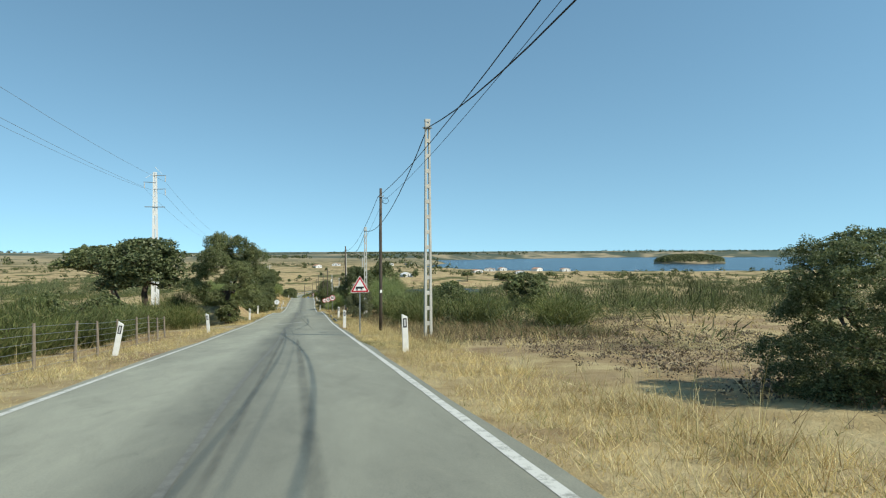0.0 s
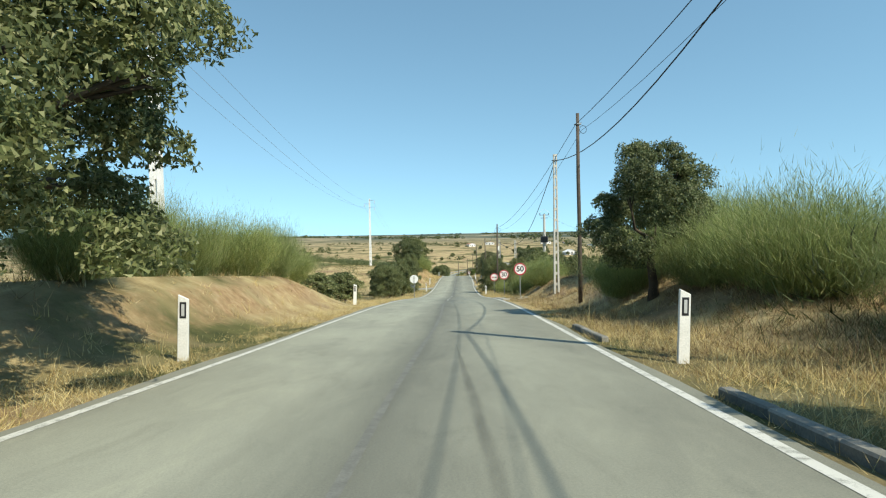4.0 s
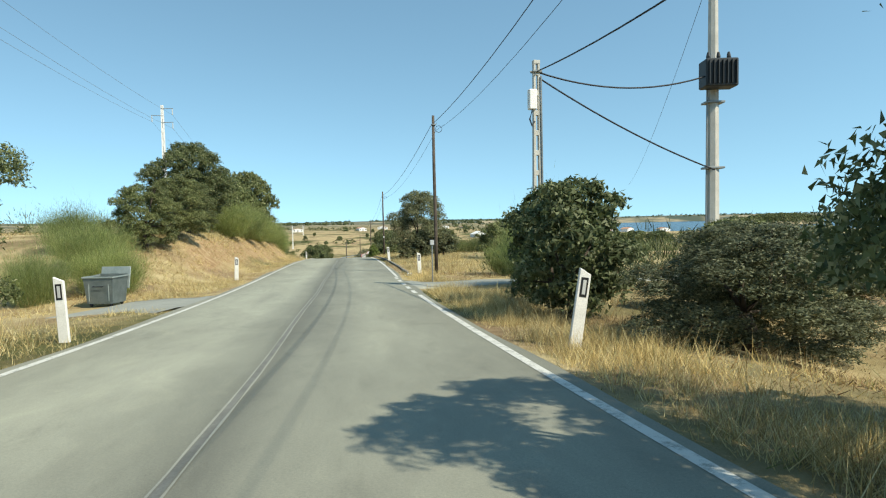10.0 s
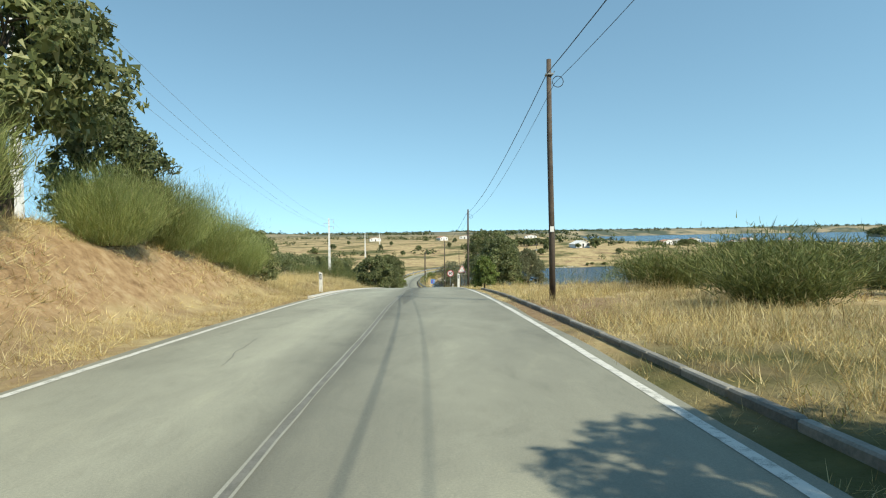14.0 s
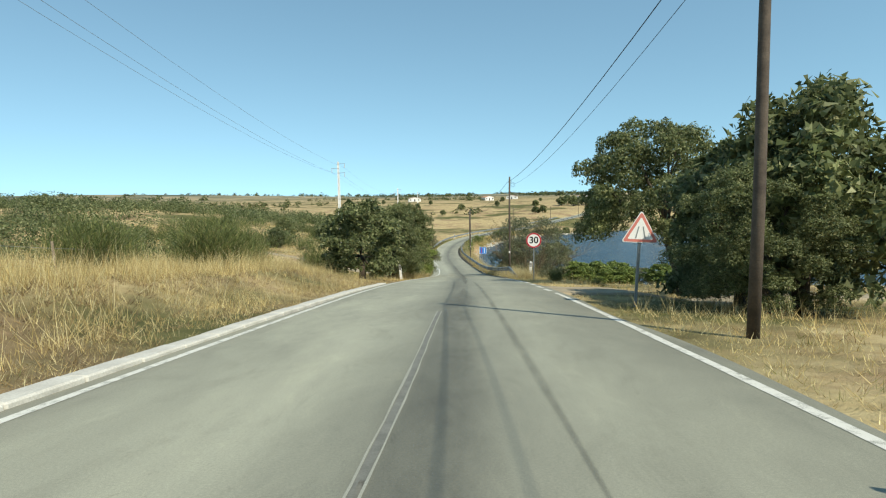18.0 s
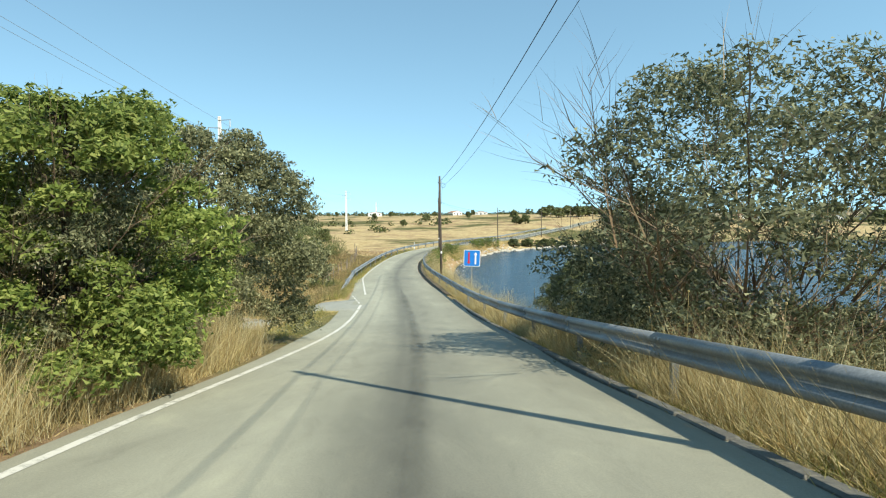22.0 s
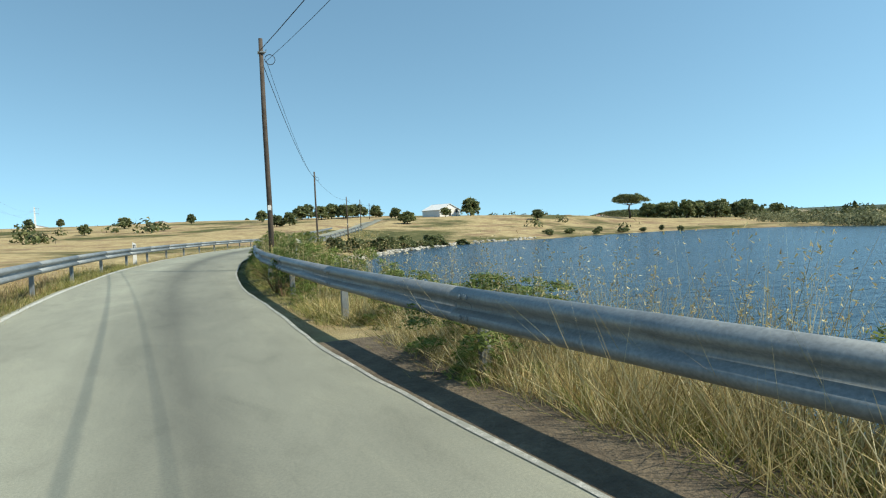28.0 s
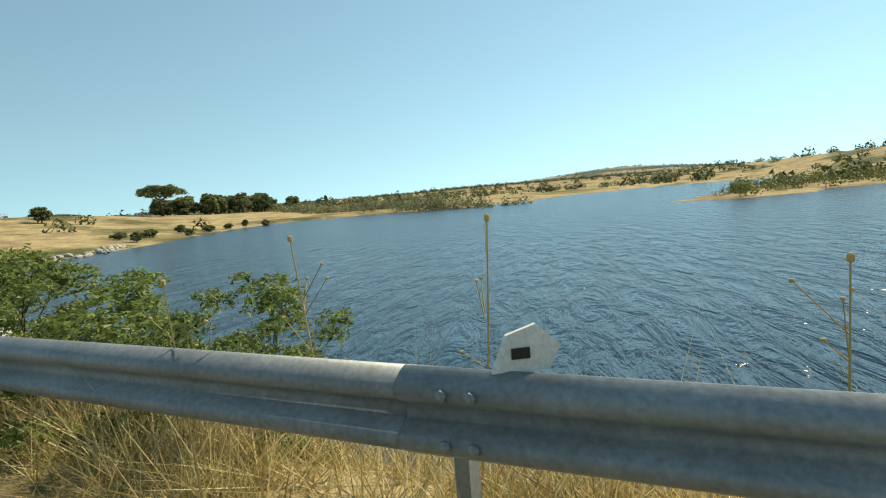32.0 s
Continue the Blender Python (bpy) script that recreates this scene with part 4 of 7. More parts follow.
def lobe_leaves(lobes, count, length, width, inner=0.0):
    """Leaves on the skins of a set of lobes (centre, radius, flatness)."""
    area = np.array([r * r for _, r, _ in lobes])
    pick = rng.choice(len(lobes), count, p=area / area.sum())
    c = np.array([l[0] for l in lobes])[pick]
    r = np.array([l[1] for l in lobes])[pick]
    f = np.array([l[2] for l in lobes])[pick]
    d = unit_rows(count)
    d[:, 2] = np.where(d[:, 2] < -0.3, -d[:, 2], d[:, 2])
    rough = 1 + 0.16 * np.sin(d[:, 0] * 9 + pick) + 0.16 * np.sin(d[:, 1] * 8 + d[:, 2] * 7 + pick * 2)
    k = rng.uniform(0.62 - inner, 1.04, count) ** 0.6 * rough
    p = c + d * (r * k)[:, None] * np.stack([np.ones(count), np.ones(count), f], 1)
    nrm = d * 0.8 + unit_rows(count) * 0.8
    nrm /= np.linalg.norm(nrm, axis=1)[:, None]
    return leaf_faces(p, nrm, length, width)


def lobes_in(seed, base, top, n, small, large, spread_out=0.34, taper=0.5):
    """Lobes filling a crown one metre wide and one high."""
    r = random.Random(seed)
    out = []
    for i in range(n):
        z = base + (top - base) * ((i + 0.5) / n)
        rel = (z - base) / (top - base)
        rad = spread_out * math.sqrt(max(0.06, 1 - abs(rel - 0.38) ** 2 * 2.2)) * (1 - taper * max(0, rel - 0.6))
        a = i * 2.399 + r.uniform(-0.5, 0.5)
        q = rad * math.sqrt(r.uniform(0.25, 1.0))
        size = r.uniform(small, large) * (0.85 if rel > 0.75 else 1)
        out.append(((q * math.cos(a), q * math.sin(a), z), size, r.uniform(0.7, 0.95)))
    return out


def crown_mesh(name, lobes, count, length, width, mat, core=240):
    v1, f1 = lobe_leaves(lobes, count, length, width)
    # thick shade-leaves deeper inside, so that the sky shows only through true gaps
    inner = [(c, r * 0.6, f) for c, r, f in lobes]
    v2, f2 = lobe_leaves(inner, core, length * 2.6, width * 3.0)
    return raw_mesh(name, np.concatenate([v1, v2]), np.concatenate([f1, f2 + len(v1)]), mat)


def stalk_faces(start, direction, length, width, bend, joints=True):
    """Thin stalks: with a joint and a bent tip, or plain tapering ones."""
    n = len(start)
    sidev = np.cross(direction, unit_rows(n))
    sidev /= np.linalg.norm(sidev, axis=1)[:, None] + 1e-9
    L, w = np.asarray(length)[:, None], np.asarray(width)[:, None]
    mid = start + direction * L * 0.55
    tip = start + direction * L + bend * L
    if not joints:
        return np.stack([start - sidev * w, start + sidev * w, tip], 1).reshape(-1, 3), np.arange(n * 3).reshape(-1, 3)
    v = np.stack([start - sidev * w, start + sidev * w, mid - sidev * w * 0.7, mid + sidev * w * 0.7, tip], 1).reshape(-1, 3)
    k = (np.arange(n) * 5)[:, None]
    f = np.stack([k + [0, 1, 3], k + [0, 3, 2], k + [2, 3, 4]], 1).reshape(-1, 3)
    return v, f


def broom_mesh(name, mat, count=2600, seed=1, width=0.0052, plumes=44, reach=(0.05, 0.17), stray=0.45):
    """A fountain of fine upright stalks in plumes."""
    r = np.random.RandomState(seed)
    pa, pr = r.uniform(0, math.tau, plumes), np.sqrt(r.uniform(0.0, 1, plumes))
    ph = r.uniform(0.5, 0.86, plumes) * (1 - 0.35 * pr)
    pick = r.randint(0, plumes, count)
    root = np.stack([np.cos(pa) * pr * 0.16, np.sin(pa) * pr * 0.16, np.zeros(plumes)], 1)
    head = np.stack([np.cos(pa) * pr * 0.44, np.sin(pa) * pr * 0.44, ph], 1)
    t = r.uniform(0.08, 1.0, count)[:, None]
    p = root[pick] * (1 - t) + head[pick] * t + r.normal(size=(count, 3)) * 0.075 * (0.4 + t)
    p[:, 2] = np.maximum(p[:, 2], 0)
    out = head[pick] - root[pick]
    d = out / np.linalg.norm(out, axis=1)[:, None] + r.normal(size=(count, 3)) * stray
    d[:, 2] = np.abs(d[:, 2]) + 0.25
    d /= np.linalg.norm(d, axis=1)[:, None]
    bend = r.normal(size=(count, 3)) * 0.09
    bend[:, 2] = -np.abs(bend[:, 2])
    v, f = stalk_faces(p, d, r.uniform(reach[0], reach[1], count), r.uniform(0.5, 1.2, count) * width * 1.25, bend, False)
    return raw_mesh(name, v, f, mat)


def limb_set(seed, lobes, fork, thick, n):
    r = random.Random(seed)
    chosen = r.sample(lobes, min(n, len(lobes)))
    meshes = []
    for c, rad, _ in chosen:
        a, b = Vector(fork), Vector(c)
        m1 = a.lerp(b, 0.4) + Vector((r.uniform(-0.05, 0.05), r.uniform(-0.05, 0.05), -0.03))
        bm = rod([a, m1, b], [thick, thick * 0.6, thick * 0.2], 6)
        for _ in range(3):
            e = b + Vector((r.uniform(-1, 1), r.uniform(-1, 1), r.uniform(-0.1, 1))).normalized() * rad * 1.05
            rod([m1.lerp(b, r.uniform(0.2, 0.9)), b.lerp(e, 0.5), e], [thick * 0.32, thick * 0.2, thick * 0.06], 4, bm)
        meshes.append(mesh_of("limb", bm, BARK, True))
    return meshes


PLANTS = {}


def plant_kind(key, trunk_points, trunk_radii, lobes, count, length, width, mat, limbs, thick, core=240, sides=9):
    trunk = mesh_of("trunk", rod(trunk_points, trunk_radii, sides), BARK, True)
    fork = trunk_points[-1]
    PLANTS[key] = (trunk, limb_set(len(PLANTS) + 3, lobes, fork, thick, limbs), crown_mesh("crown", lobes, count, length, width, mat, core))


for k in range(3):
    plant_kind("oak%d" % k, [(0, 0, -0.04), (0.012, 0.01, 0.1), (-0.01, 0.01, 0.24), (0.015, 0, 0.38)], [0.042, 0.03, 0.026, 0.022],
               lobes_in(20 + k, 0.3, 0.88, 34, 0.08, 0.15, 0.37), 11000, 0.037, 0.02, OAK_LEAF, 7, 0.017)
    plant_kind("dense%d" % k, [(0, 0, -0.04), (0.02, 0.01, 0.1), (0.0, 0.02, 0.3)], [0.04, 0.034, 0.028],
               lobes_in(40 + k, 0.09, 0.9, 40, 0.09, 0.16, 0.36), 9000, 0.039, 0.022, OAK_LEAF, 6, 0.016, 400)
    plant_kind("bush%d" % k, [(0, 0, -0.05), (0.02, 0, 0.1), (0.0, 0.02, 0.25)], [0.03, 0.026, 0.02],
               lobes_in(60 + k, 0.14, 0.86, 26, 0.1, 0.18, 0.35), 5200, 0.05, 0.032, (OAK_LEAF, BRAMBLE_LEAF, GREY_LEAF)[k], 4, 0.014, 260)
    plant_kind("far%d" % k, [(0, 0, -0.05), (0.02, 0, 0.1), (0.0, 0.02, 0.3)], [0.04, 0.03, 0.024],
               lobes_in(70 + k, 0.18, 0.86, 18, 0.1, 0.19, 0.36), 1400, 0.11, 0.072, OAK_LEAF, 2, 0.016, 120, 6)
for key, base, mat in (("fine_oak", 0.2, OAK_LEAF), ("fine_dense", 0.08, OAK_LEAF), ("bramble", 0.1, BRAMBLE_LEAF)):
    plant_kind(key, [(0, 0, -0.04), (0.012, 0.01, 0.1), (-0.01, 0.01, 0.24), (0.015, 0, 0.36)], [0.042, 0.03, 0.026, 0.022],
               lobes_in(len(key), base, 0.9, 54, 0.06, 0.13, 0.39), 60000, 0.0165, 0.0095, mat, 8, 0.016, 700)
for key, base in (("near_oak", 0.2), ("near_dense", 0.07)):
    plant_kind(key, [(0, 0, -0.04), (0.012, 0.01, 0.1), (-0.01, 0.01, 0.24), (0.015, 0, 0.36)], [0.042, 0.03, 0.026, 0.022],
               lobes_in(len(key), base, 0.9, 56, 0.06, 0.13, 0.39), 120000, 0.0112, 0.0066, OAK_LEAF, 8, 0.016, 900)
plant_kind("silver", [(0, 0, -0.03), (0.02, 0, 0.12), (-0.015, 0.01, 0.3)], [0.04, 0.03, 0.024],
           lobes_in(84, 0.08, 0.9, 54, 0.07, 0.14, 0.38), 62000, 0.0152, 0.0085, GREY_LEAF, 6, 0.015, 500)
plant_kind("cork", [(0.0, 0, -0.04), (-0.01, 0, 0.1), (-0.05, 0.01, 0.22), (-0.09, 0.02, 0.36)], [0.048, 0.036, 0.034, 0.028],
           [((c[0] - 0.17, c[1], c[2]), r, f) for c, r, f in lobes_in(92, 0.3, 0.88, 60, 0.06, 0.12, 0.43, 0.35)], 52000, 0.0165, 0.0092, OAK_LEAF, 11, 0.016, 200)
plant_kind("umbrella", [(0.0, 0, -0.03), (0.02, 0, 0.15), (-0.02, 0.01, 0.32), (0.0, 0.0, 0.5)], [0.032, 0.025, 0.022, 0.02],
           lobes_in(95, 0.58, 0.86, 26, 0.09, 0.13, 0.42, 0.2), 9000, 0.036, 0.023, OAK_LEAF, 9, 0.012, 160)
plant_kind("weedy", [(0, 0, -0.05), (0.02, 0, 0.1), (0.0, 0.02, 0.2)], [0.01, 0.008, 0.006],
           lobes_in(33, 0.06, 0.9, 40, 0.05, 0.13, 0.44), 8000, 0.03, 0.013, BRAMBLE_LEAF, 10, 0.005, 30)
BROOMS = [broom_mesh("crown", BROOM_LEAF, 9000, seed=k, width=0.0031) for k in (1, 2, 3)]
BIG_BROOM = broom_mesh("crown", BROOM_BRIGHT, 52000, seed=8, width=0.00105, plumes=70, reach=(0.05, 0.12), stray=0.3)


def twig_mesh(name, seed, stems=44, mat=None):
    """Bare rambling stems with side twigs."""
    r = random.Random(seed)
    starts, dirs, lens, wids = [], [], [], []
    for _ in range(stems):
        p = Vector((r.uniform(-0.14, 0.14), r.uniform(-0.14, 0.14), 0))
        d = Vector((r.uniform(-0.6, 0.6), r.uniform(-0.6, 0.6), 1)).normalized()
        w = 0.006
        for _ in range(5):
            starts.append(p.copy()); dirs.append(d.copy()); lens.append(0.2); wids.append(w)
            for _ in range(9):
                e = (d + Vector((r.uniform(-1, 1), r.uniform(-1, 1), r.uniform(-0.3, 0.8)))).normalized()
                starts.append(p + d * 0.2 * r.random()); dirs.append(e); lens.append(r.uniform(0.06, 0.2)); wids.append(w * 0.35)
            p = p + d * 0.19
            d = (d + Vector((r.uniform(-0.35, 0.35), r.uniform(-0.35, 0.35), r.uniform(-0.25, 0.1)))).normalized()
            w *= 0.75
    n = len(starts)
    v, f = stalk_faces(np.array(starts), np.array(dirs), lens, wids, rng.normal(size=(n, 3)) * 0.05)
    return raw_mesh(name, v, f, mat or DRY_TWIG)


STEMS = [mesh_of("stem", rod([(0.03 * math.cos(a), 0.03 * math.sin(a), -0.03), (0.09 * math.cos(a), 0.09 * math.sin(a), 0.2), (0.16 * math.cos(a + 0.4), 0.16 * math.sin(a + 0.4), 0.45)], [0.012, 0.009, 0.004], 5), BARK) for a in (0.3, 2.4, 4.6)]
TWIGS = [twig_mesh("twigs", k) for k in (5, 6)]
SPARSE = crown_mesh("leaves", lobes_in(99, 0.08, 0.88, 52, 0.07, 0.15, 0.42), 42000, 0.0145, 0.0068, GREY_LEAF, 40)


def tree(kind, x, y, w, h, label, category="tree", turn=None, group="", sink=0.05, name=""):
    z = ground_z(x, y) - sink
    root = thing(name or category.replace(" ", "_"), label, category, (x, y, z), 0, group)
    m = Matrix.Rotation(random.uniform(0, math.tau) if turn is None else radians(turn), 4, "Z") @ Matrix.Diagonal((w, w, h, 1))
    if kind in ("broom", "big_broom"):
        for k in range(3):
            shared("stem", STEMS[k], m, root)
    if kind == "broom":
        shared("crown", random.choice(BROOMS), m, root)
    elif kind == "big_broom":
        shared("crown", BIG_BROOM, m, root)
    elif kind == "twig":
        shared("branchwork", random.choice(TWIGS), m, root)
        shared("foliage", SPARSE, m, root)
    else:
        if kind in ("oak", "dense", "bush"):
            kind += str(random.randrange(3))
        trunk, limbs, crown = PLANTS[kind]
        shared("trunk", trunk, m, root)
        for l in limbs:
            shared("limb", l, m, root)
        shared("crown", crown, m, root)
    return root


OAK = "dark green evergreen oak with a rounded leathery crown"
tree("near_oak", -6.2, 57.2, 7.9, 7.9, "tall dark evergreen oak spreading over the verge", turn=20)
tree("oak1", -13.5, 61, 9.5, 7.0, "wide spreading evergreen oak on a low bank", turn=70)
tree("umbrella", -18, 68, 11.5, 6.8, "flat-crowned dark evergreen oak on the bank")
tree("near_dense", 7.1, 10.3, 3.4, 2.7, "rounded dark evergreen bush in dry field", "bush", sink=0.4)
for x, y, w, h in ((6.6, 41, 3.0, 2.0), (8.4, 44, 3.6, 2.6), (6.8, 46.5, 3.0, 2.2), (9.5, 48.5, 3.6, 2.4), (7.2, 50.5, 3.0, 2.2), (8.2, 55.5, 3.6, 2.6), (11, 40, 4, 2.4), (12, 53, 4, 2.6), (9.0, 34, 3.4, 2.0), (11.5, 29, 3.6, 2.0)):
    tree("broom", x, y, w, h, "dark green broom shrub in weedy field", "broom shrub", group="weedy broom")
for x, y, w, h in ((10.5, 46, 3.4, 2.6), (14, 60, 4.5, 3.4), (16, 45, 4.2, 3.2)):
    tree("bush0", x, y, w, h, "dark evergreen bush in scrubby field", "bush", group="scrub bushes")
tree("silver", 4.7, 54.4, 2.6, 3.2, "small grey-green olive-like tree by the road")
tree("fine_oak", 5.6, 68.4, 4.4, 4.8, "round evergreen oak on the road bank", turn=10)
tree("big_broom", 5.6, 71.2, 3.0, 2.2, "green broom shrub at the oak's foot", "broom shrub")
tree("big_broom", 6.4, 66.4, 3.0, 2.2, "green broom shrub at the oak's foot", "broom shrub")
tree("dense1", 10.5, 84, 5.5, 6.5, OAK)
for x, y, w, h in ((7.9, 64.5, 5.0, 3.3), (8.2, 70.5, 4.2, 3.4), (8.6, 60, 4.5, 3.2), (9.5, 72, 5, 3.6)):
    tree("big_broom", x, y, w, h, "bright green feathery broom shrub on the bank", "broom shrub", group="bank broom")
tree("fine_dense", 5.7, 106.4, 3.3, 4.0, "dense dark evergreen oak close to the road", turn=200)
tree("dense0", 7.6, 105.8, 3.8, 4.5, "dense dark evergreen oak behind the verge")
tree("dense1", 9.6, 108.5, 4.2, 4.8, "dense dark evergreen oak behind the verge")
tree("big_broom", 5.7, 100.6, 3.0, 2.9, "green feathery broom shrub on stony bank", "broom shrub")
tree("big_broom", 7.0, 98.0, 3.4, 2.8, "green feathery broom shrub on stony bank", "broom shrub")
tree("dense1", 9.8, 99.5, 3.6, 3.0, "dense dark evergreen bush behind the verge", "bush")
tree("fine_oak", 7.4, 114.3, 4.8, 5.9, "airy evergreen oak with a broad open crown", turn=40)
tree("big_broom", 5.1, 111.8, 3.3, 2.8, "bright green feathery broom shrub close to the verge", "broom shrub")
tree("big_broom", 6.4, 109.6, 3.4, 2.9, "green feathery broom shrub close to the verge", "broom shrub")
tree("big_broom", 6.0, 93.0, 3.4, 2.6, "green feathery broom shrub on stony bank", "broom shrub")
tree("near_dense", 4.5, 123.5, 4.7, 4.8, "dense dark evergreen oak reaching down to the verge", turn=60)
tree("bush0", 5.2, 122.4, 2.0, 1.9, "low dark evergreen bush at the oak's foot", "bush")
for x, y, w, h, k in ((5.9, 129.4, 3.6, 2.0, "silver"), (4.7, 132.8, 2.9, 2.9, "dense1"), (5.2, 135.5, 2.7, 3.1, "dense2"), (7.6, 130.5, 3.4, 2.2, "silver"), (8.2, 133, 2.8, 2.2, "dense2")):
    tree(k, x, y, w, h, "dark evergreen bush in a roadside hedge", "bush", group="hedge bushes")
tree("big_broom", 7.1, 141.0, 3.2, 3.7, "tall pale-green broom shrub beside the driveway", "broom shrub")
tree("big_broom", 7.9, 148.2, 2.8, 2.3, "green broom shrub beside the driveway", "broom shrub")
tree("silver", 6.1, 168.4, 5.5, 5.6, "tall airy grey-green oak over the kerb", turn=30)
for x, y, w, h in ((5.0, 167.2, 1.8, 1.4), (6.1, 167.2, 2.6, 2.1), (7.9, 167.4, 3.0, 2.1)):
    tree("bush2", x, y, w, h, "grey-green bush at the oak's foot", "bush", group="oak-foot bushes")
tree("dense2", 12.2, 160.2, 3.4, 2.5, "rounded dark bush in dry grass", "bush")
tree("dense1", 10.1, 159, 3.4, 2.5, "rounded dark bush in dry grass", "bush")
tree("dense0", 7.8, 225.3, 5.4, 5.2, "large round evergreen oak near the kerb")
tree("dense2", 7.4, 227.6, 4.8, 4.7, OAK)
tree("near_dense", 6.4, 224.4, 4.2, 3.5, "dense dark evergreen bush at the oaks' foot", "bush")
tree("bush1", 3.9, 200.5, 1.6, 2.0, "small green bush close to the kerb", "bush")
tree("cork", 9.4, 237.3, 7.6, 7.8, "old oak with bare leaning dark trunk", turn=0)
tree("silver", 12.2, 234.5, 4.6, 5.0, "grey-green oak behind the dirt turning")
tree("bush1", 10.8, 233.6, 2.2, 1.8, "bright green bush in shade of the oak", "bush")
tree("twig", 5.9, 267.6, 8.6, 7.2, "sparse twiggy tree behind the guardrail", "tree")
tree("near_dense", 4.9, 276.4, 3.8, 3.5, "dark evergreen bush behind the guardrail", "bush")
tree("twig", 5.3, 271.5, 4.6, 5.0, "sparse twiggy bush behind the guardrail", "bush")
for x, y, w, h in ((7.4, 250, 2.6, 1.6), (9.0, 252.5, 3.2, 1.7), (11.2, 255, 3.4, 1.9), (13.5, 253, 3.0, 1.7)):
    tree("bush1", x, y, w, h, "low bright green bush in dry meadow", "bush", group="meadow bushes")
tree("silver", 11.0, 287, 6.5, 5.4, "large grey-green bush above the water", "bush")
tree("bush2", 8.2, 283, 3.2, 2.8, "grey-green bush above the water", "bush")
tree("broom", 4.6, 241, 0.9, 0.9, "small dark spiny plant in dry grass", "bush")
tree("broom", 6.7, 241.5, 1.0, 0.8, "pale green tuft of rushes in dry grass", "rush tuft")
# left of the road
for y in (22, 27, 31, 35, 39.5, 44, 48.5):
    tree("broom", -10.2 + random.uniform(-1.2, 1.0), y, random.uniform(3.2, 4.4), random.uniform(2.4, 3.2), "dark green broom shrub behind the wire fence", "broom shrub", group="field broom")
for y in (25, 36, 46):
    tree("bush0", -12.5 + random.uniform(-1, 1), y, 4.0, 2.8, "dark evergreen bush behind the wire fence", "bush", group="field bushes")
for y in (63, 66.5, 70, 73.5, 77, 80):
    tree("big_broom", -8.6 + random.uniform(-0.8, 0.6), y, random.uniform(2.8, 3.8), random.uniform(2.2, 3.2), "green broom shrub on top of cut bank", "broom shrub", group="bank-top broom")
for x, y, w, h, k in ((-7.6, 114.5, 4.4, 4.0, "fine_dense"), (-8.4, 118.5, 5.0, 4.4, "dense2"), (-6.8, 121.5, 3.8, 4.0, "dense1"), (-9.8, 128, 4.2, 4.0, "dense0"), (-7.9, 126.0, 3.4, 3.6, "dense1"), (-7.3, 132.2, 5.2, 5.2, "near_dense")):
    tree(k, x, y, w, h, "dense dark evergreen oak beside dry verge", group="roadside oaks")
for x, y, w, h in ((-9.0, 151.5, 3.8, 3.2), (-8.5, 155.0, 3.8, 3.4), (-8.7, 158.3, 3.6, 3.2)):
    tree("fine_dense", x, y, w, h, "dark evergreen bush crowding the top of the bank", "bush", group="bank-top bushes")
tree("fine_oak", -9.6, 162, 6.2, 5.8, "round dark oak on the cut bank")
tree("dense1", -9.2, 168.2, 4.8, 4.6, "dark evergreen bush on the cut bank", "bush")
for x, y, w, h in ((-10.0, 148, 3.4, 2.6), (-12.0, 151.5, 3.4, 2.6), (-8.0, 144.5, 2.6, 2.3), (-9.8, 143, 2.2, 2.4), (-8.2, 167.0, 4.2, 3.6), (-7.9, 172.5, 4.2, 3.5), (-7.7, 177.5, 4.0, 3.2), (-7.7, 184.5, 3.2, 2.8),
                   (-7.8, 188.5, 3.4, 3.0), (-7.8, 192, 3.4, 2.9), (-7.8, 195.5, 3.2, 2.6)):
    tree("big_broom", x, y, w, h, "green broom shrub on top of cut bank", "broom shrub", group="bank-top broom")
tree("oak2", -9.0, 182.5, 6.2, 6.8, "dark oak leaning from the cut bank")
tree("dense0", -9.0, 187, 4.2, 4.2, OAK)
tree("dense1", -9.6, 176.5, 5.0, 5.2, OAK)
tree("dense2", -9.8, 170.5, 5.2, 5.0, OAK)
tree("dense2", -8.2, 199.5, 3.0, 3.0, "small round oak beside the bank")
tree("dense1", -6.4, 248, 6.0, 5.2, "large dark evergreen oak close to the road", turn=40)
tree("fine_dense", -5.2, 254.2, 5.0, 5.6, "dark evergreen oak behind the roadside oak")
tree("bramble", -4.9, 257.8, 2.8, 2.2, "green ivy-covered bush close to the road", "bush")
tree("fine_dense", -6.2, 259.0, 5.0, 5.4, "dark evergreen oak behind the roadside bramble", turn=75)
tree("fine_oak", -4.9, 258.8, 5.8, 6.3, "tall evergreen oak leaning out over the road edge", turn=20)
tree("bramble", -4.9, 264.8, 5.4, 4.4, "green bramble bush close to the road", "bush")
tree("twig", -5.4, 264.8, 4.0, 4.3, "dead twiggy bush close to the road", "bush")
tree("silver", -5.4, 271.4, 5.8, 5.9, "silvery grey-green tree close to the road")
for x, y, w, h in ((-11, 237, 4, 3), (-13, 243, 4.6, 3.4), (-15, 250, 5, 3.6), (-10.5, 254, 4, 3), (-12.5, 231, 3.6, 2.6)):
    tree("broom", x, y, w, h, "grey-green broom shrub in the meadow", "broom shrub", group="meadow broom")
for x, y, w in ((-7.6, 279, 1.0), (-6.2, 283, 0.9), (-11.5, 292.5, 1.6), (-7.0, 296, 1.2), (-9, 301, 1.4)):
    tree("broom", x, y, w, w * 0.75, "pale green rush tuft beside the track", "rush tuft", group="rush tufts")
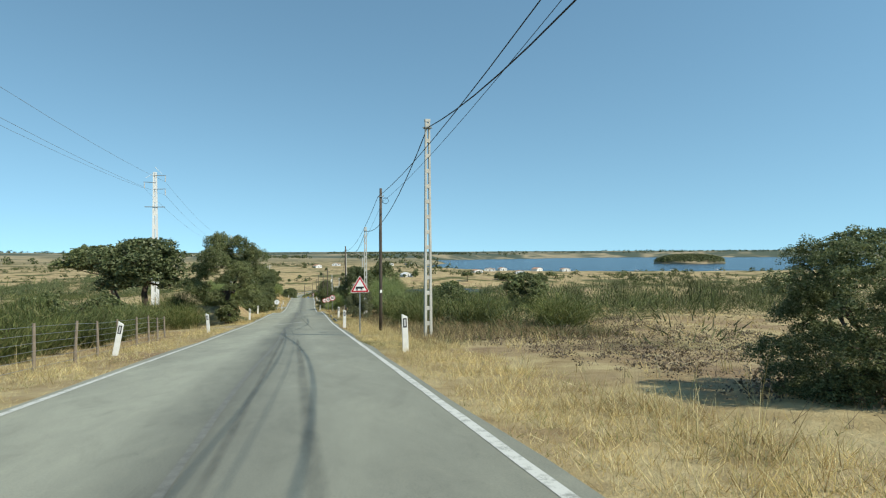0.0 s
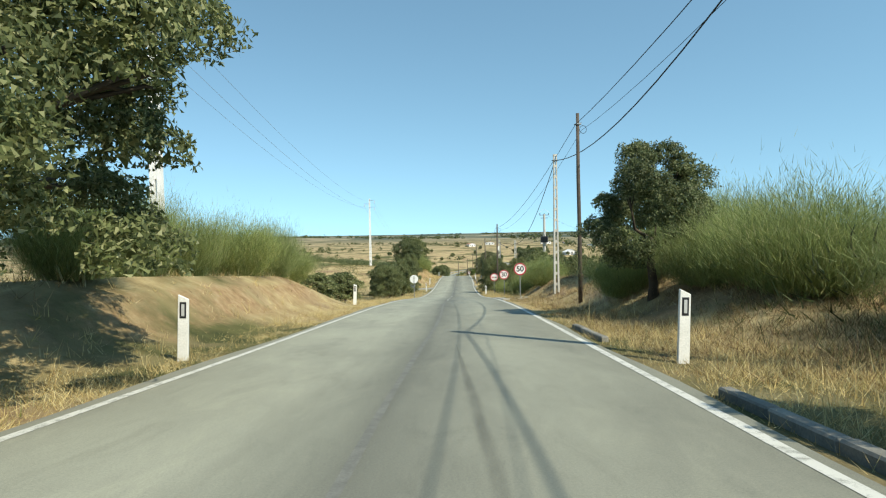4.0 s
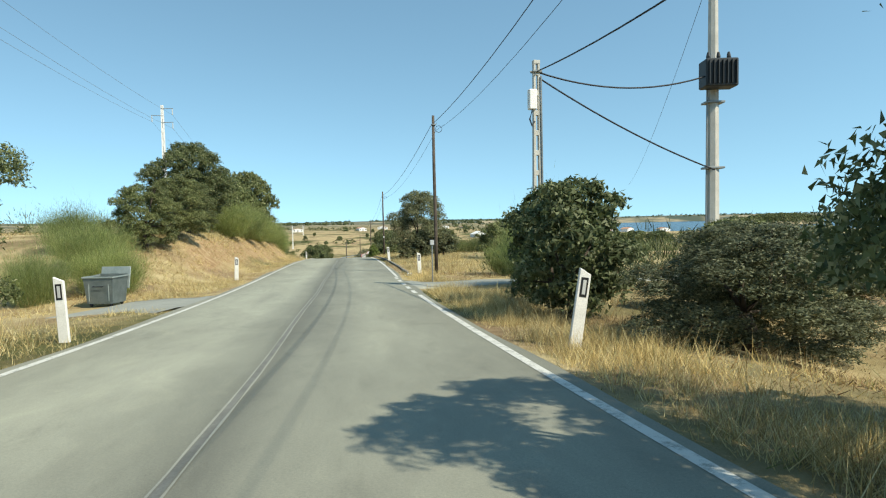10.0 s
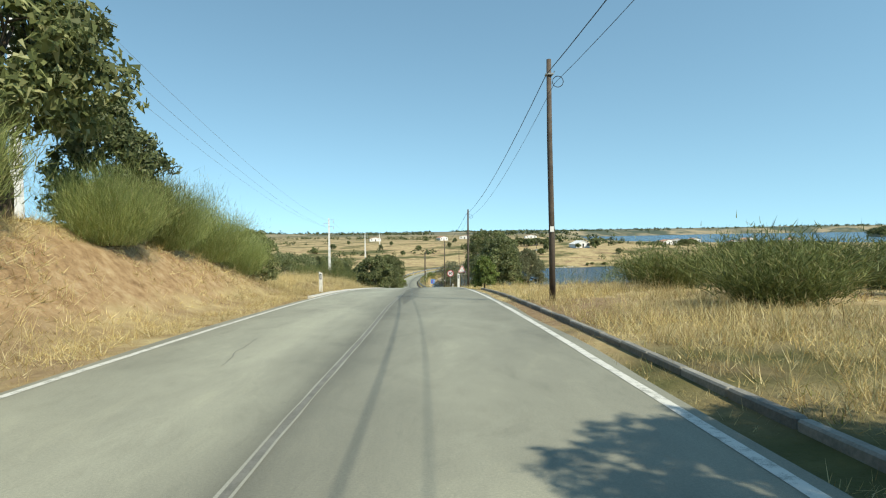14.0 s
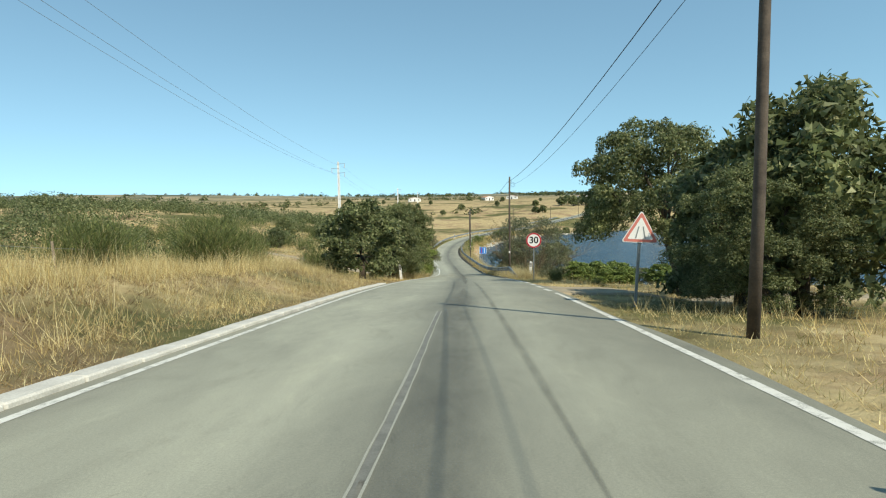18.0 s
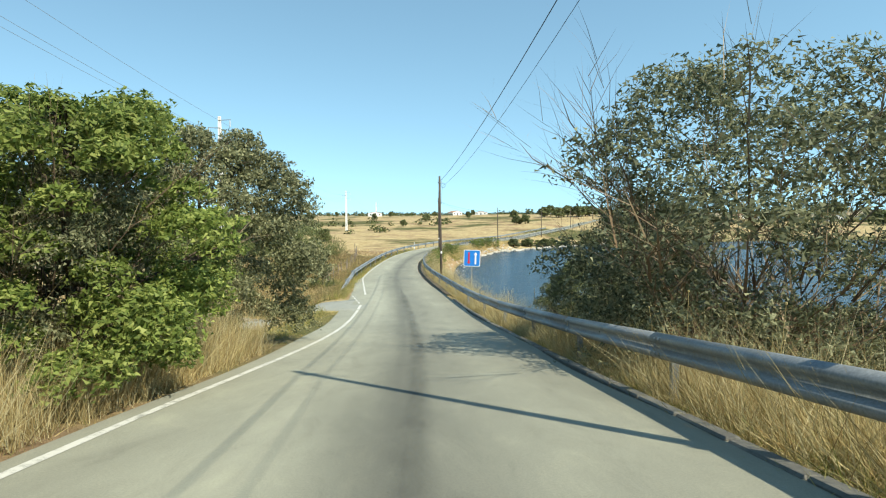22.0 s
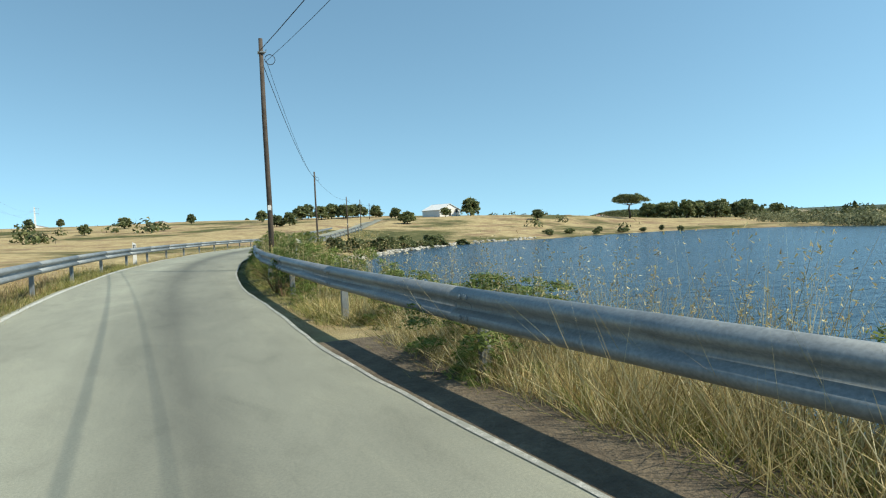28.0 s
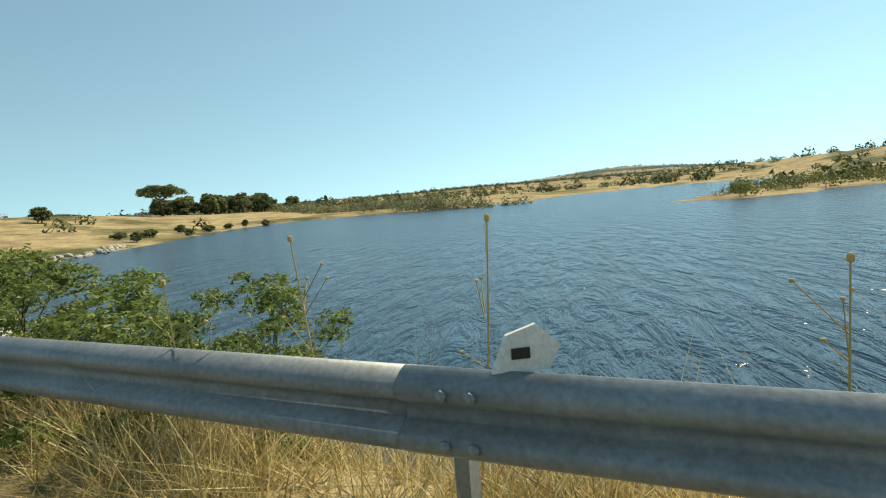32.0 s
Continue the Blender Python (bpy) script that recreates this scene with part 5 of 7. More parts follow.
for x, y, w, h in ((8.2, 181, 3.4, 1.8), (10.5, 184, 4.2, 2.2), (9.2, 189, 3.6, 1.9), (12.5, 190, 4.4, 2.4), (15, 183, 4.6, 2.4), (17.5, 189, 4.8, 2.4), (11, 195, 4.0, 2.0), (15, 197, 4.4, 2.2), (20, 195, 5, 2.4), (13, 178, 4.0, 2.0), (23, 186, 5, 2.4)):
    tree("broom", x, y, w, h, "dense green broom shrub in dry meadow", "broom shrub", group="kerb-side broom")
for x, y, w, h, k in ((9.0, 262, 3.0, 2.2, "bush2"), (11.5, 265, 3.4, 2.4, "broom"), (9.6, 270, 3.0, 2.4, "bush2"), (13.5, 269, 3.6, 2.4, "bush2"), (12, 275, 3.6, 2.6, "broom"), (16, 273, 4.0, 2.4, "bush1"), (19, 277, 4.2, 2.6, "silver"), (22.5, 275, 4.0, 2.4, "silver"), (26, 276, 3.6, 2.2, "bush1"), (13, 281, 3.4, 2.2, "silver"), (9.2, 276, 3.0, 2.4, "bush2"), (15, 280, 3.6, 2.4, "bush1")):
    tree(k, x, y, w, h, "grey-green bush on the water's edge", "bush", group="waterside bushes")
for x, y, w, h in ((-8.6, 180.0, 3.6, 2.8), (-9.8, 178.0, 4.0, 3.0), (-8.2, 186.5, 3.4, 2.8)):
    tree("broom", x, y, w, h, "green broom shrub under the bank oak", "broom shrub", group="bank-top broom")
tree("bush0", -5.9, 55.4, 2.4, 2.2, "dark evergreen bush at the oak's foot", "bush")
for x, y, w, h in ((-9.0, 53.5, 4, 2.6), (-11.5, 54.5, 4.4, 2.8), (-14.5, 55, 4.6, 2.8), (-17.5, 56.5, 4.6, 2.8), (-10.5, 59.5, 4, 2.6), (-21, 58, 5, 3), (-13, 50, 4, 2.6), (-17, 50, 4.2, 2.6)):
    tree("broom", x, y, w, h, "dense green broom shrub beneath the oaks", "broom shrub", group="oak broom")
for x, y, w, h in ((-8.0, 92, 3.0, 2.4), (-9.5, 97, 3.4, 2.6), (-9.0, 88, 3, 2.2)):
    tree("bush0", x, y, w, h, "dark scrubby bush beside the bank", "bush", group="bank bushes")
for x, y, w, h, k in ((-24.5, 338, 5.0, 4.6, "dense0"), (-23.3, 342, 4.0, 4.0, "dense1"), (-25.2, 362, 4.4, 3.4, "dense2"), (-21.6, 372, 4.0, 2.6, "dense0"), (-26.0, 358, 3.0, 2.6, "bush0"), (-28, 331, 4.6, 4.4, "dense2"), (-31, 345, 5.0, 4.8, "dense1"), (-19.5, 352, 2.8, 2.2, "bush0"), (-36, 326, 5.0, 4.6, "dense0"), (-33, 312, 4.2, 3.8, "dense2"), (-44, 318, 5.0, 4.6, "dense1")):
    tree(k, x, y, w, h, "round dark evergreen oak in the broom meadow", group="meadow oaks")
# far shore
tree("umbrella", 121, 435, 10.8, 7.4, "lone flat-topped oak on dry shore", turn=0)
tree("far2", 86, 463, 6.4, 5.6, "round oak beside the white house")
tree("far0", 77, 462, 3.6, 2.8, OAK)
for i in range(16):
    tree("far%d" % (i % 3), 152 + (i % 8) * 4.4 + random.uniform(-1, 1), 448 - (i % 8) * 2.2 + (i // 8) * 9 + random.uniform(-3, 3), random.uniform(6.5, 9), random.uniform(5.0, 6.6), "dark oak in a dense lakeside wood", group="lakeside wood")
for i in range(9):
    tree("far%d" % (i % 3), 44 + i * 2.7 + random.uniform(-1, 1), 492 + random.uniform(-6, 6), random.uniform(4.5, 7), random.uniform(4.0, 5.4), "dark oak in a small grove behind the dry shore", group="shore grove")
for i in range(22):
    x, y = random.uniform(-60, 90), random.uniform(430, 600)
    tree("far%d" % (i % 3), x, y, random.uniform(2.5, 5), random.uniform(2.0, 3.6), "small dark oak scattered on dry hill", group="hill oaks")
for i in range(16):
    t = i / 15
    tree("far1" if i % 2 else "far2", 17 + 22 * t + random.uniform(-2, 2), 377 + 14 * t + random.uniform(-1.5, 2.5), random.uniform(2.0, 3.4), random.uniform(1.2, 2.0), "dark green bush on the stony shore", "bush", group="shore bushes")
for i in range(10):
    tree("far0", 64 + i * 4.2 + random.uniform(-1, 1), 401 + random.uniform(-2, 5), random.uniform(1.2, 2.4), random.uniform(0.8, 1.4), "small dark bush on the dry shore", "bush", group="dry shore bushes")
for y, e, w in ((331.5, 1.25, 1.5), (332.9, 1.3, 1.4), (330.1, 1.3, 1.2), (334.3, 1.2, 1.0), (347.0, 1.25, 1.3), (344.6, 1.5, 1.2), (349.5, 0.7, 0.7), (351.2, 0.55, 0.6), (346.3, 0.5, 0.7), (342.4, 0.6, 0.8), (339.8, 0.55, 0.7), (341.0, 1.3, 1.1), (336.5, 1.3, 1.0), (333.0, 0.55, 0.6), (329.0, 1.4, 1.1), (354.2, 0.6, 0.6), (357.6, 1.7, 1.7), (359.5, 1.9, 1.8),
                (361.0, 1.6, 2.0), (364.5, 1.8, 2.4), (368.5, 2.0, 2.6), (326.0, 0.6, 0.6), (319.5, 0.6, 0.5), (309.0, 0.6, 0.5)):
    x, y = road_point(y, float(WR(y)) + e).xy
    tree("weedy", x, y, w, w * 0.8, "green weedy bush tangled in the guardrail", "bush", group="rail weeds", sink=0.0)


for i, y in enumerate((312, 316, 320, 323, 326, 328, 329.5, 337.4, 338.6, 339.8, 341, 359, 361.5, 364.5, 367)):
    x, yy = road_point(y, float(WR(y)) + 1.5 + 0.4 * math.sin(i * 2.1)).xy
    tree("weedy", x, yy, 1.8 + 0.4 * math.sin(i * 1.3), (1.05 if y < 335 else 1.35) + 0.2 * math.sin(i * 1.7), "low green shrub on the lake side of the dam", "bush", group="dam shrubs")
for y, e in ((328.0, 0.42), (328.5, 0.5), (327.4, 0.48)):
    x, y = road_point(y, float(WR(y)) + e).xy
    root = thing("dead_stalks", "leaning bundle of dead reddish stalks beside the guardrail", "weed", (x, y, ground_z(x, y)), random.uniform(0, 360), "dead stalks")
    for _ in range(14):
        a, l = random.uniform(-0.9, 0.9), random.uniform(0.45, 0.85)
        part("stalk", rod([(0.03 * math.cos(a), 0.03 * math.sin(a), -0.03), (0.3 * l * math.cos(a), 0.3 * l * math.sin(a), l * 0.45), (0.75 * l * math.cos(a), 0.75 * l * math.sin(a), l * 0.75)], [0.005, 0.004, 0.002], 4), RUST_GRASS, root)
for y, e, w, h in ((342.3, 0.95, 1.5, 1.15), (341.6, 1.35, 1.2, 1.1), (343.4, 0.85, 1.1, 0.7), (344.6, 0.78, 1.2, 0.6), (345.8, 0.8, 1.1, 0.6), (349.6, 0.6, 0.8, 0.5), (351.4, 0.7, 0.9, 0.55), (353.2, 0.75, 0.8, 0.5), (337.6, 0.7, 0.9, 0.6), (334.8, 0.75, 1.1, 0.7)):
    x, y = road_point(y, float(WR(y)) + e).xy
    tree("weedy", x, y, w * 1.1, h * 1.15, "leafy green shrub grown through the guardrail", "bush", group="rail shrubs", sink=0.08)


def scatter_clumps(name, label, places, quads, mat, size_lo, size_hi, flat=0.7, leaf=0.3, stalks=False):
    """Many distant plants, too many to count, as one mesh of leaf clumps."""
    xs, ys = places[:, 0], places[:, 1]
    zs = land(xs, ys)
    n = len(xs)
    size = rng.uniform(size_lo, size_hi, n)
    c = np.repeat(np.stack([xs, ys, zs], 1), quads, 0)
    s = np.repeat(size, quads)
    d = unit_rows(n * quads)
    d[:, 2] = np.abs(d[:, 2])
    k = rng.uniform(0.5, 1.05, n * quads)
    p = c + d * (s * k)[:, None] * np.array([1, 1, flat * 1.3])
    nrm = d + unit_rows(n * quads) * 0.7
    nrm /= np.linalg.norm(nrm, axis=1)[:, None]
    if stalks:
        up = d * 0.8 + np.array([0, 0, 0.45]) + unit_rows(n * quads) * 0.5
        up /= np.linalg.norm(up, axis=1)[:, None]
        v, f = stalk_faces(p, up, s * rng.uniform(0.14, 0.36, n * quads), s * leaf * 0.24, unit_rows(n * quads) * 0.08, False)
    else:
        v, f = leaf_faces(p, nrm, s * leaf * 1.3, s * leaf)
    return tagged(new(name, raw_mesh(name, v, f, mat)), label, "scrub", kind="stuff")


def dry_places(n, x0, x1, y0, y1, clear=4.5, patchy=25.0, level=-0.1):
    x, y = rng.uniform(x0, x1, n * 3), rng.uniform(y0, y1, n * 3)
    ok = (np.abs(x - road_x(np.clip(y, -80, 470))) - road_w(np.clip(y, -80, 470)) > clear) & (shore_distance(x, y) < -3) & (wobble(x, y, patchy) + rng.uniform(-0.25, 0.25, n * 3) > level)
    ok &= ~((y > 274) & (y < 312) & (x < 0) & (x > -34))
    return np.stack([x, y], 1)[ok][:n]


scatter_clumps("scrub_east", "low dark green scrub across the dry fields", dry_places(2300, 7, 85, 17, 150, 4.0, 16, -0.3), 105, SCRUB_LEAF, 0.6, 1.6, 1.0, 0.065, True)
scatter_clumps("scrub_east_broom", "grey-green broom scrub across the dry fields", dry_places(1500, 7, 60, 14, 226, 9.0, 14, -0.15), 95, BROOM_LEAF, 0.6, 1.4, 1.0, 0.058, True)
scatter_clumps("scrub_meadow", "grey-green broom scrub in the low meadow", dry_places(330, -60, -12, 302, 352, 7.0, 12, -0.1), 300, BROOM_LEAF, 0.8, 1.9, 1.0, 0.06, True)
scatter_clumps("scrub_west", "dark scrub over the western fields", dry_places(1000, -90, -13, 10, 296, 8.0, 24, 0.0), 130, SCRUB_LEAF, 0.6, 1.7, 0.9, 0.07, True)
plough = np.stack([rng.uniform(5.5, 17, 1500), rng.uniform(3, 34, 1500)], 1)
scatter_clumps("soil_stubble", "low grey-brown stubble and clods on the ploughed strip", plough[(plough[:, 0] > 6.2) | (plough[:, 1] > 8)], 26, DRY_TWIG, 0.1, 0.34, 0.6, 0.16)
hill = dry_places(1300, -200, -26, 262, 430, 10, 30, -0.5)
scatter_clumps("wood_hill", "dense oak wood covering the low western hill", hill[bell(hill[:, 0], -105, 70) * bell(hill[:, 1], 350, 70) > 0.16], 300, OAK_LEAF, 1.3, 3.3, 0.9, 0.1)
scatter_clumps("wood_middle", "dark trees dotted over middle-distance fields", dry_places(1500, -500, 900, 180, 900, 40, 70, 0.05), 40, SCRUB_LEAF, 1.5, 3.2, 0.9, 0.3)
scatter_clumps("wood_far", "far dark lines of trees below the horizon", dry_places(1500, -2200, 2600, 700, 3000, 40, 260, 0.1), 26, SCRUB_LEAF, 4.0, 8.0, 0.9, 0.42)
scatter_clumps("reeds_islet", "green reeds and bushes on a low spit", dry_places(240, 64, 112, 286, 342, 4, 300, -2), 60, BROOM_LEAF, 0.6, 1.5, 1.0, 0.2)
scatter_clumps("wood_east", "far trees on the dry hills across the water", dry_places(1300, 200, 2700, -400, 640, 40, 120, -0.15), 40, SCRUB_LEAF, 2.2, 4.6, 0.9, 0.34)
spit = rng.uniform(0, 1, 260)
scatter_clumps("spit_bushes", "brownish-green bushes on the far spit", np.stack([100 + spit * 70 + rng.uniform(-4, 10, 260), 345 + spit * 75 + rng.uniform(2, 16, 260)], 1), 70, GREY_LEAF, 1.0, 2.3, 1.0, 0.17)


# ---- grasses ----
def clear_of_lanes(x, y):
    l = x - road_x(y)
    bad = (l < 0) & (np.abs(y - 140.3) < 2.0) & (l > -7.5)
    bad |= (l > 0) & (np.abs(y - 143) < 2.0 + 0.2 * np.abs(l - 3)) & (l < 14)
    bad |= (l > 0) & (np.abs(y - 231.2) < 2.6) & (l < 26)
    bad |= (l < 0) & (np.abs(y - 284.3) < 2.0 + 0.3 * np.maximum(0, 5 + l)) & (l > -10.5)
    bad |= (l < -9) & (np.abs(y - 285 - 0.85 * np.maximum(0, -x - 10.5)) < 1.9) & (x > -40)
    return ~bad


def grass(name, label, n, y0, y1, e0, e1, sides, mat, tall, blades, width, power=1.6, lean=0.35, keep=None, joints=False):
    """Tufts of blades beside the road, thinning out with the distance from its edge."""
    y = rng.uniform(y0, y1, n)
    s = np.where(rng.uniform(size=n) < 0.5, -1, 1) if sides == 0 else np.full(n, sides)
    e = e0 + (e1 - e0) * rng.uniform(0, 1, n) ** power
    x = road_x(y) + s * (np.where(s > 0, road_wr(y), road_w(y)) + e)
    ok = clear_of_lanes(x, y) & (shore_distance(x, y) < -0.2)
    if keep:
        ok &= keep(x, y, e)
    # tussocks with bare litter between them, thin on the steep earth banks and on the ploughed strip
    ok &= wobble(x, y, 0.8) + 0.8 * wobble(y, x, 2.3) + rng.uniform(-0.5, 0.7, n) > -0.42
    thin = np.where((x < 0) & (y > 54) & (y < 88) & (e > 1.0) & (e < 4.5), 0.65, 0) + np.where((x > 0) & (y < 21) & (e > 2.6) & (e < 9), 0.75, 0)
    thin = thin + np.where((x > road_x(y)) & (y > 284) & (y < 322) & (e < 0.6), 0.85, 0)
    ok &= rng.uniform(0, 1, n) > thin
    x, y, e = x[ok], y[ok], e[ok]
    z = land(x, y)
    n = len(x)
    size = rng.uniform(0.4, 1.25, n) * (0.72 + 0.3 * wobble(x, y, 3.1) + 0.25 * wobble(y, x, 0.9)) * np.clip(0.35 + e * 0.8, 0.35, 1.0)
    c = np.repeat(np.stack([x, y, z - 0.02], 1), blades, 0)
    c[:, :2] += rng.normal(size=(n * blades, 2)) * 0.05
    d = rng.normal(size=(n * blades, 3)) * lean
    d[:, 2] = 1
    d /= np.linalg.norm(d, axis=1)[:, None]
    bend = rng.normal(size=(n * blades, 3)) * 0.22
    bend[:, 2] = -np.abs(bend[:, 2]) * 0.8
    L = np.repeat(size, blades) * tall * rng.uniform(0.5, 1.15, n * blades)
    v, f = stalk_faces(c, d, L, width * np.repeat(np.clip(0.4 + 0.07 * e, 0.4, 1.5), blades) * rng.uniform(0.6, 1.3, n * blades), bend, joints)
    return tagged(new(name, raw_mesh(name, v, f, mat)), label, "grass", kind="stuff")


not_dam = lambda x, y, e: ~((x > road_x(y)) & (y > 300) & (y < 372) & (e > 3.0))
grass("verge_grass", "dry golden grass along the road edge", 70000, -6, 420, 0.18, 3.0, 0, STRAW, 0.32, 5, 0.0095, 1.0, 0.6, not_dam)
grass("verge_grass_tall", "tall pale dry grass stalks with seed heads", 14000, -6, 420, 0.9, 6.0, 0, STRAW, 0.75, 6, 0.0085, 1.0, 0.22, not_dam)
grass("verge_grass_green", "short greenish grass mixed into the verge", 9000, -6, 420, 0.15, 3.6, 0, GREEN_GRASS, 0.26, 7, 0.009, 1.2, 0.5, lambda x, y, e: not_dam(x, y, e) & ~((x < 0) & (y > 150) & (y < 246)))
grass("field_grass", "dry straw-coloured grass over the fields", 34000, -4, 360, 2.2, 24, 0, STRAW, 0.42, 5, 0.011, 1.3, 0.6, not_dam)
grass("field_grass_rust", "rusty brown dry weeds over the fields", 22000, -4, 345, 2.2, 26, 0, RUST_GRASS, 0.42, 5, 0.011, 1.2, 0.65, not_dam)
grass("field_grass_far", "pale dry grass over the farther meadows", 15000, 190, 350, 12, 60, -1, STRAW, 0.8, 4, 0.02, 1.2, 0.35)
grass("rail_grass", "tall dry grass growing through the guardrail", 5200, 247, 330, 0.5, 1.6, 1, STRAW, 0.75, 8, 0.0085, 1.0, 0.55)
grass("rail_weeds_green", "green weeds growing under the guardrail", 6500, 255, 385, 0.26, 1.3, 1, GREEN_GRASS, 0.5, 9, 0.012, 1.0, 0.8)
grass("rail_grass_left", "dry grass growing under the far guardrail", 3000, 288, 400, 0.3, 1.6, -1, STRAW, 0.5, 7, 0.009, 1.0, 0.35)
grass("meadow_grass", "dense pale standing grass on the low meadow", 7000, 194, 246, 1.8, 16, -1, STRAW, 0.9, 6, 0.008, 1.0, 0.25)

grass("rise_grass", "tall pale wheat-like grass on the rise", 15000, 196, 252, 4.5, 14, -1, STRAW, 1.2, 7, 0.006, 1.0, 0.22)
grass("rust_meadow", "rusty brown weeds on the low meadow", 9000, 276, 345, 1.6, 18, -1, RUST_GRASS, 0.7, 6, 0.011, 1.1, 0.35)
grass("rail_verge_left", "short green grass below the far guardrail", 6500, 286, 345, 0.5, 1.8, -1, GREEN_GRASS, 0.45, 8, 0.011, 1.0, 0.45)
grass("rail_tangle", "tangled dry grass on the dam shoulder", 8500, 318, 385, 0.45, 2.4, 1, STRAW, 0.6, 9, 0.0075, 1.0, 0.95)
grass("rail_tangle_green", "tangled green weeds on the dam shoulder", 8000, 314, 350, 0.3, 1.9, 1, GREEN_GRASS, 0.5, 9, 0.011, 1.0, 1.0)
grass("rail_straw", "tall pale straw leaning over the guardrail", 9500, 247, 322, 0.5, 1.8, 1, STRAW, 1.3, 7, 0.009, 1.0, 0.42)
grass("rail_weeds_end", "leafy green and dry weeds filling the dam shoulder", 4500, 336, 351, 0.35, 3.0, 1, GREEN_GRASS, 0.6, 9, 0.011, 1.0, 0.8)
grass("rail_straw_end", "bent pale straw filling the dam shoulder", 8500, 338, 374, 0.75, 2.8, 1, STRAW, 0.95, 9, 0.0085, 1.0, 0.6)
grass("hedge_straw", "tall dry straw at the foot of the bushes", 4200, 254, 270, 0.5, 2.4, -1, STRAW, 1.8, 7, 0.009, 1.0, 0.22)
grass("bank_straw", "golden dry straw on the verge below the bushes", 8500, 98, 150, 0.45, 1.9, 1, STRAW, 0.55, 8, 0.009, 1.0, 0.35)
grass("near_straw", "pale dry straw along the first verge", 9000, -4, 66, 0.35, 2.8, 1, STRAW, 0.42, 8, 0.0065, 1.0, 0.6)
grass("kerb_straw", "pale dry straw behind the raised kerb", 7000, 150, 190, 1.0, 6.0, 1, STRAW, 0.55, 7, 0.009, 1.0, 0.35)
grass("corner_grass", "short green grass at the side road's corner", 2600, 270, 282, 0.3, 4.5, -1, GREEN_GRASS, 0.26, 10, 0.007, 1.0, 0.7)
grass("corner_straw", "pale straw tussocks near the dirt track", 2400, 274, 300, 2.0, 9, -1, STRAW, 0.8, 8, 0.008, 1.0, 0.3)


def wild_oats(n, y0, y1, e0, e1):
    """Thin oat stalks with drooping spikelets along their upper third."""
    y, e = rng.uniform(y0, y1, n), rng.uniform(e0, e1, n)
    x = road_x(y) + road_wr(y) + e
    base = np.repeat(np.stack([x, y, land(x, y) - 0.02], 1), 5, 0)
    base[:, :2] += rng.normal(size=(n * 5, 2)) * 0.07
    d = rng.normal(size=(n * 5, 3)) * 0.2
    d[:, 2] = 1
    d /= np.linalg.norm(d, axis=1)[:, None]
    L = rng.uniform(0.8, 1.4, n * 5)
    v, f = stalk_faces(base, d, L, np.full(n * 5, 0.0032), np.zeros((n * 5, 3)), False)
    stems = new("oat_stalks", raw_mesh("oat_stalks", v, f, STRAW))
    tagged(stems, "thin pale wild oat stalks by the guardrail", "grass", kind="stuff")
    c = np.repeat(base + d * (L * 0.68)[:, None], 9, 0) + np.repeat(d * (L * 0.32)[:, None], 9, 0) * rng.uniform(0, 1, (n * 45, 1))
    c += rng.normal(size=c.shape) * 0.014
    v, f = leaf_faces(c, unit_rows(len(c)), np.full(len(c), 0.03), np.full(len(c), 0.011))
    heads = new("oat_heads", raw_mesh("oat_heads", v, f, STRAW))
    tagged(heads, "pale drooping seed heads of wild oats", "grass", kind="stuff")


wild_oats(520, 284, 345, 0.85, 1.9)
grass("meadow_weeds", "tall brown and green weeds beside the dam road", 9000, 285, 335, 0.9, 9, -1, RUST_GRASS, 0.85, 6, 0.011, 1.0, 0.3)
grass("meadow_weeds_green", "green weeds among the dry meadow", 8500, 270, 330, 0.8, 12, -1, GREEN_GRASS, 0.6, 7, 0.012, 1.0, 0.5)
grass("bank_litter", "matted dry straw over the cut bank", 12000, 140, 204, 0.6, 6.0, -1, STRAW, 0.4, 6, 0.011, 1.0, 1.1)
grass("bank_rust", "rusty dry weeds over the road bank", 7000, 58, 92, 0.8, 6.0, 1, RUST_GRASS, 0.4, 6, 0.011, 1.0, 0.8)
grass("bank_foot_straw", "short pale straw at the foot of the bank", 6000, 52, 92, 0.2, 2.2, -1, STRAW, 0.3, 7, 0.008, 1.0, 0.7)
grass("field_weeds_rust", "brown weeds standing behind the verge", 8000, 23, 66, 2.2, 9, 1, RUST_GRASS, 0.65, 6, 0.01, 1.0, 0.5)
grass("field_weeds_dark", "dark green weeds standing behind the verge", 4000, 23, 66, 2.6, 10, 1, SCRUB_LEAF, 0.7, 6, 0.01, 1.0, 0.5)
grass("cut_hay", "matted rusty hay between kerb and standing grass", 9000, 190, 248, 0.7, 5.5, -1, RUST_GRASS, 0.35, 7, 0.01, 1.0, 1.1)
grass("meadow_dark_weeds", "dark green and brown weeds in the low meadow", 11000, 284, 336, 0.8, 12, -1, SCRUB_LEAF, 0.75, 6, 0.011, 1.0, 0.45)
grass("dry_stalks", "grey dry stalks standing in the weedy field", 1600, 2, 64, 2.8, 9, 1, DRY_TWIG, 0.5, 5, 0.006, 1.0, 0.3)
grass("slope_rust", "rusty dry weeds on the slope below the verge", 16000, 88, 150, 2.0, 14, 1, RUST_GRASS, 0.32, 7, 0.012, 1.0, 0.9)


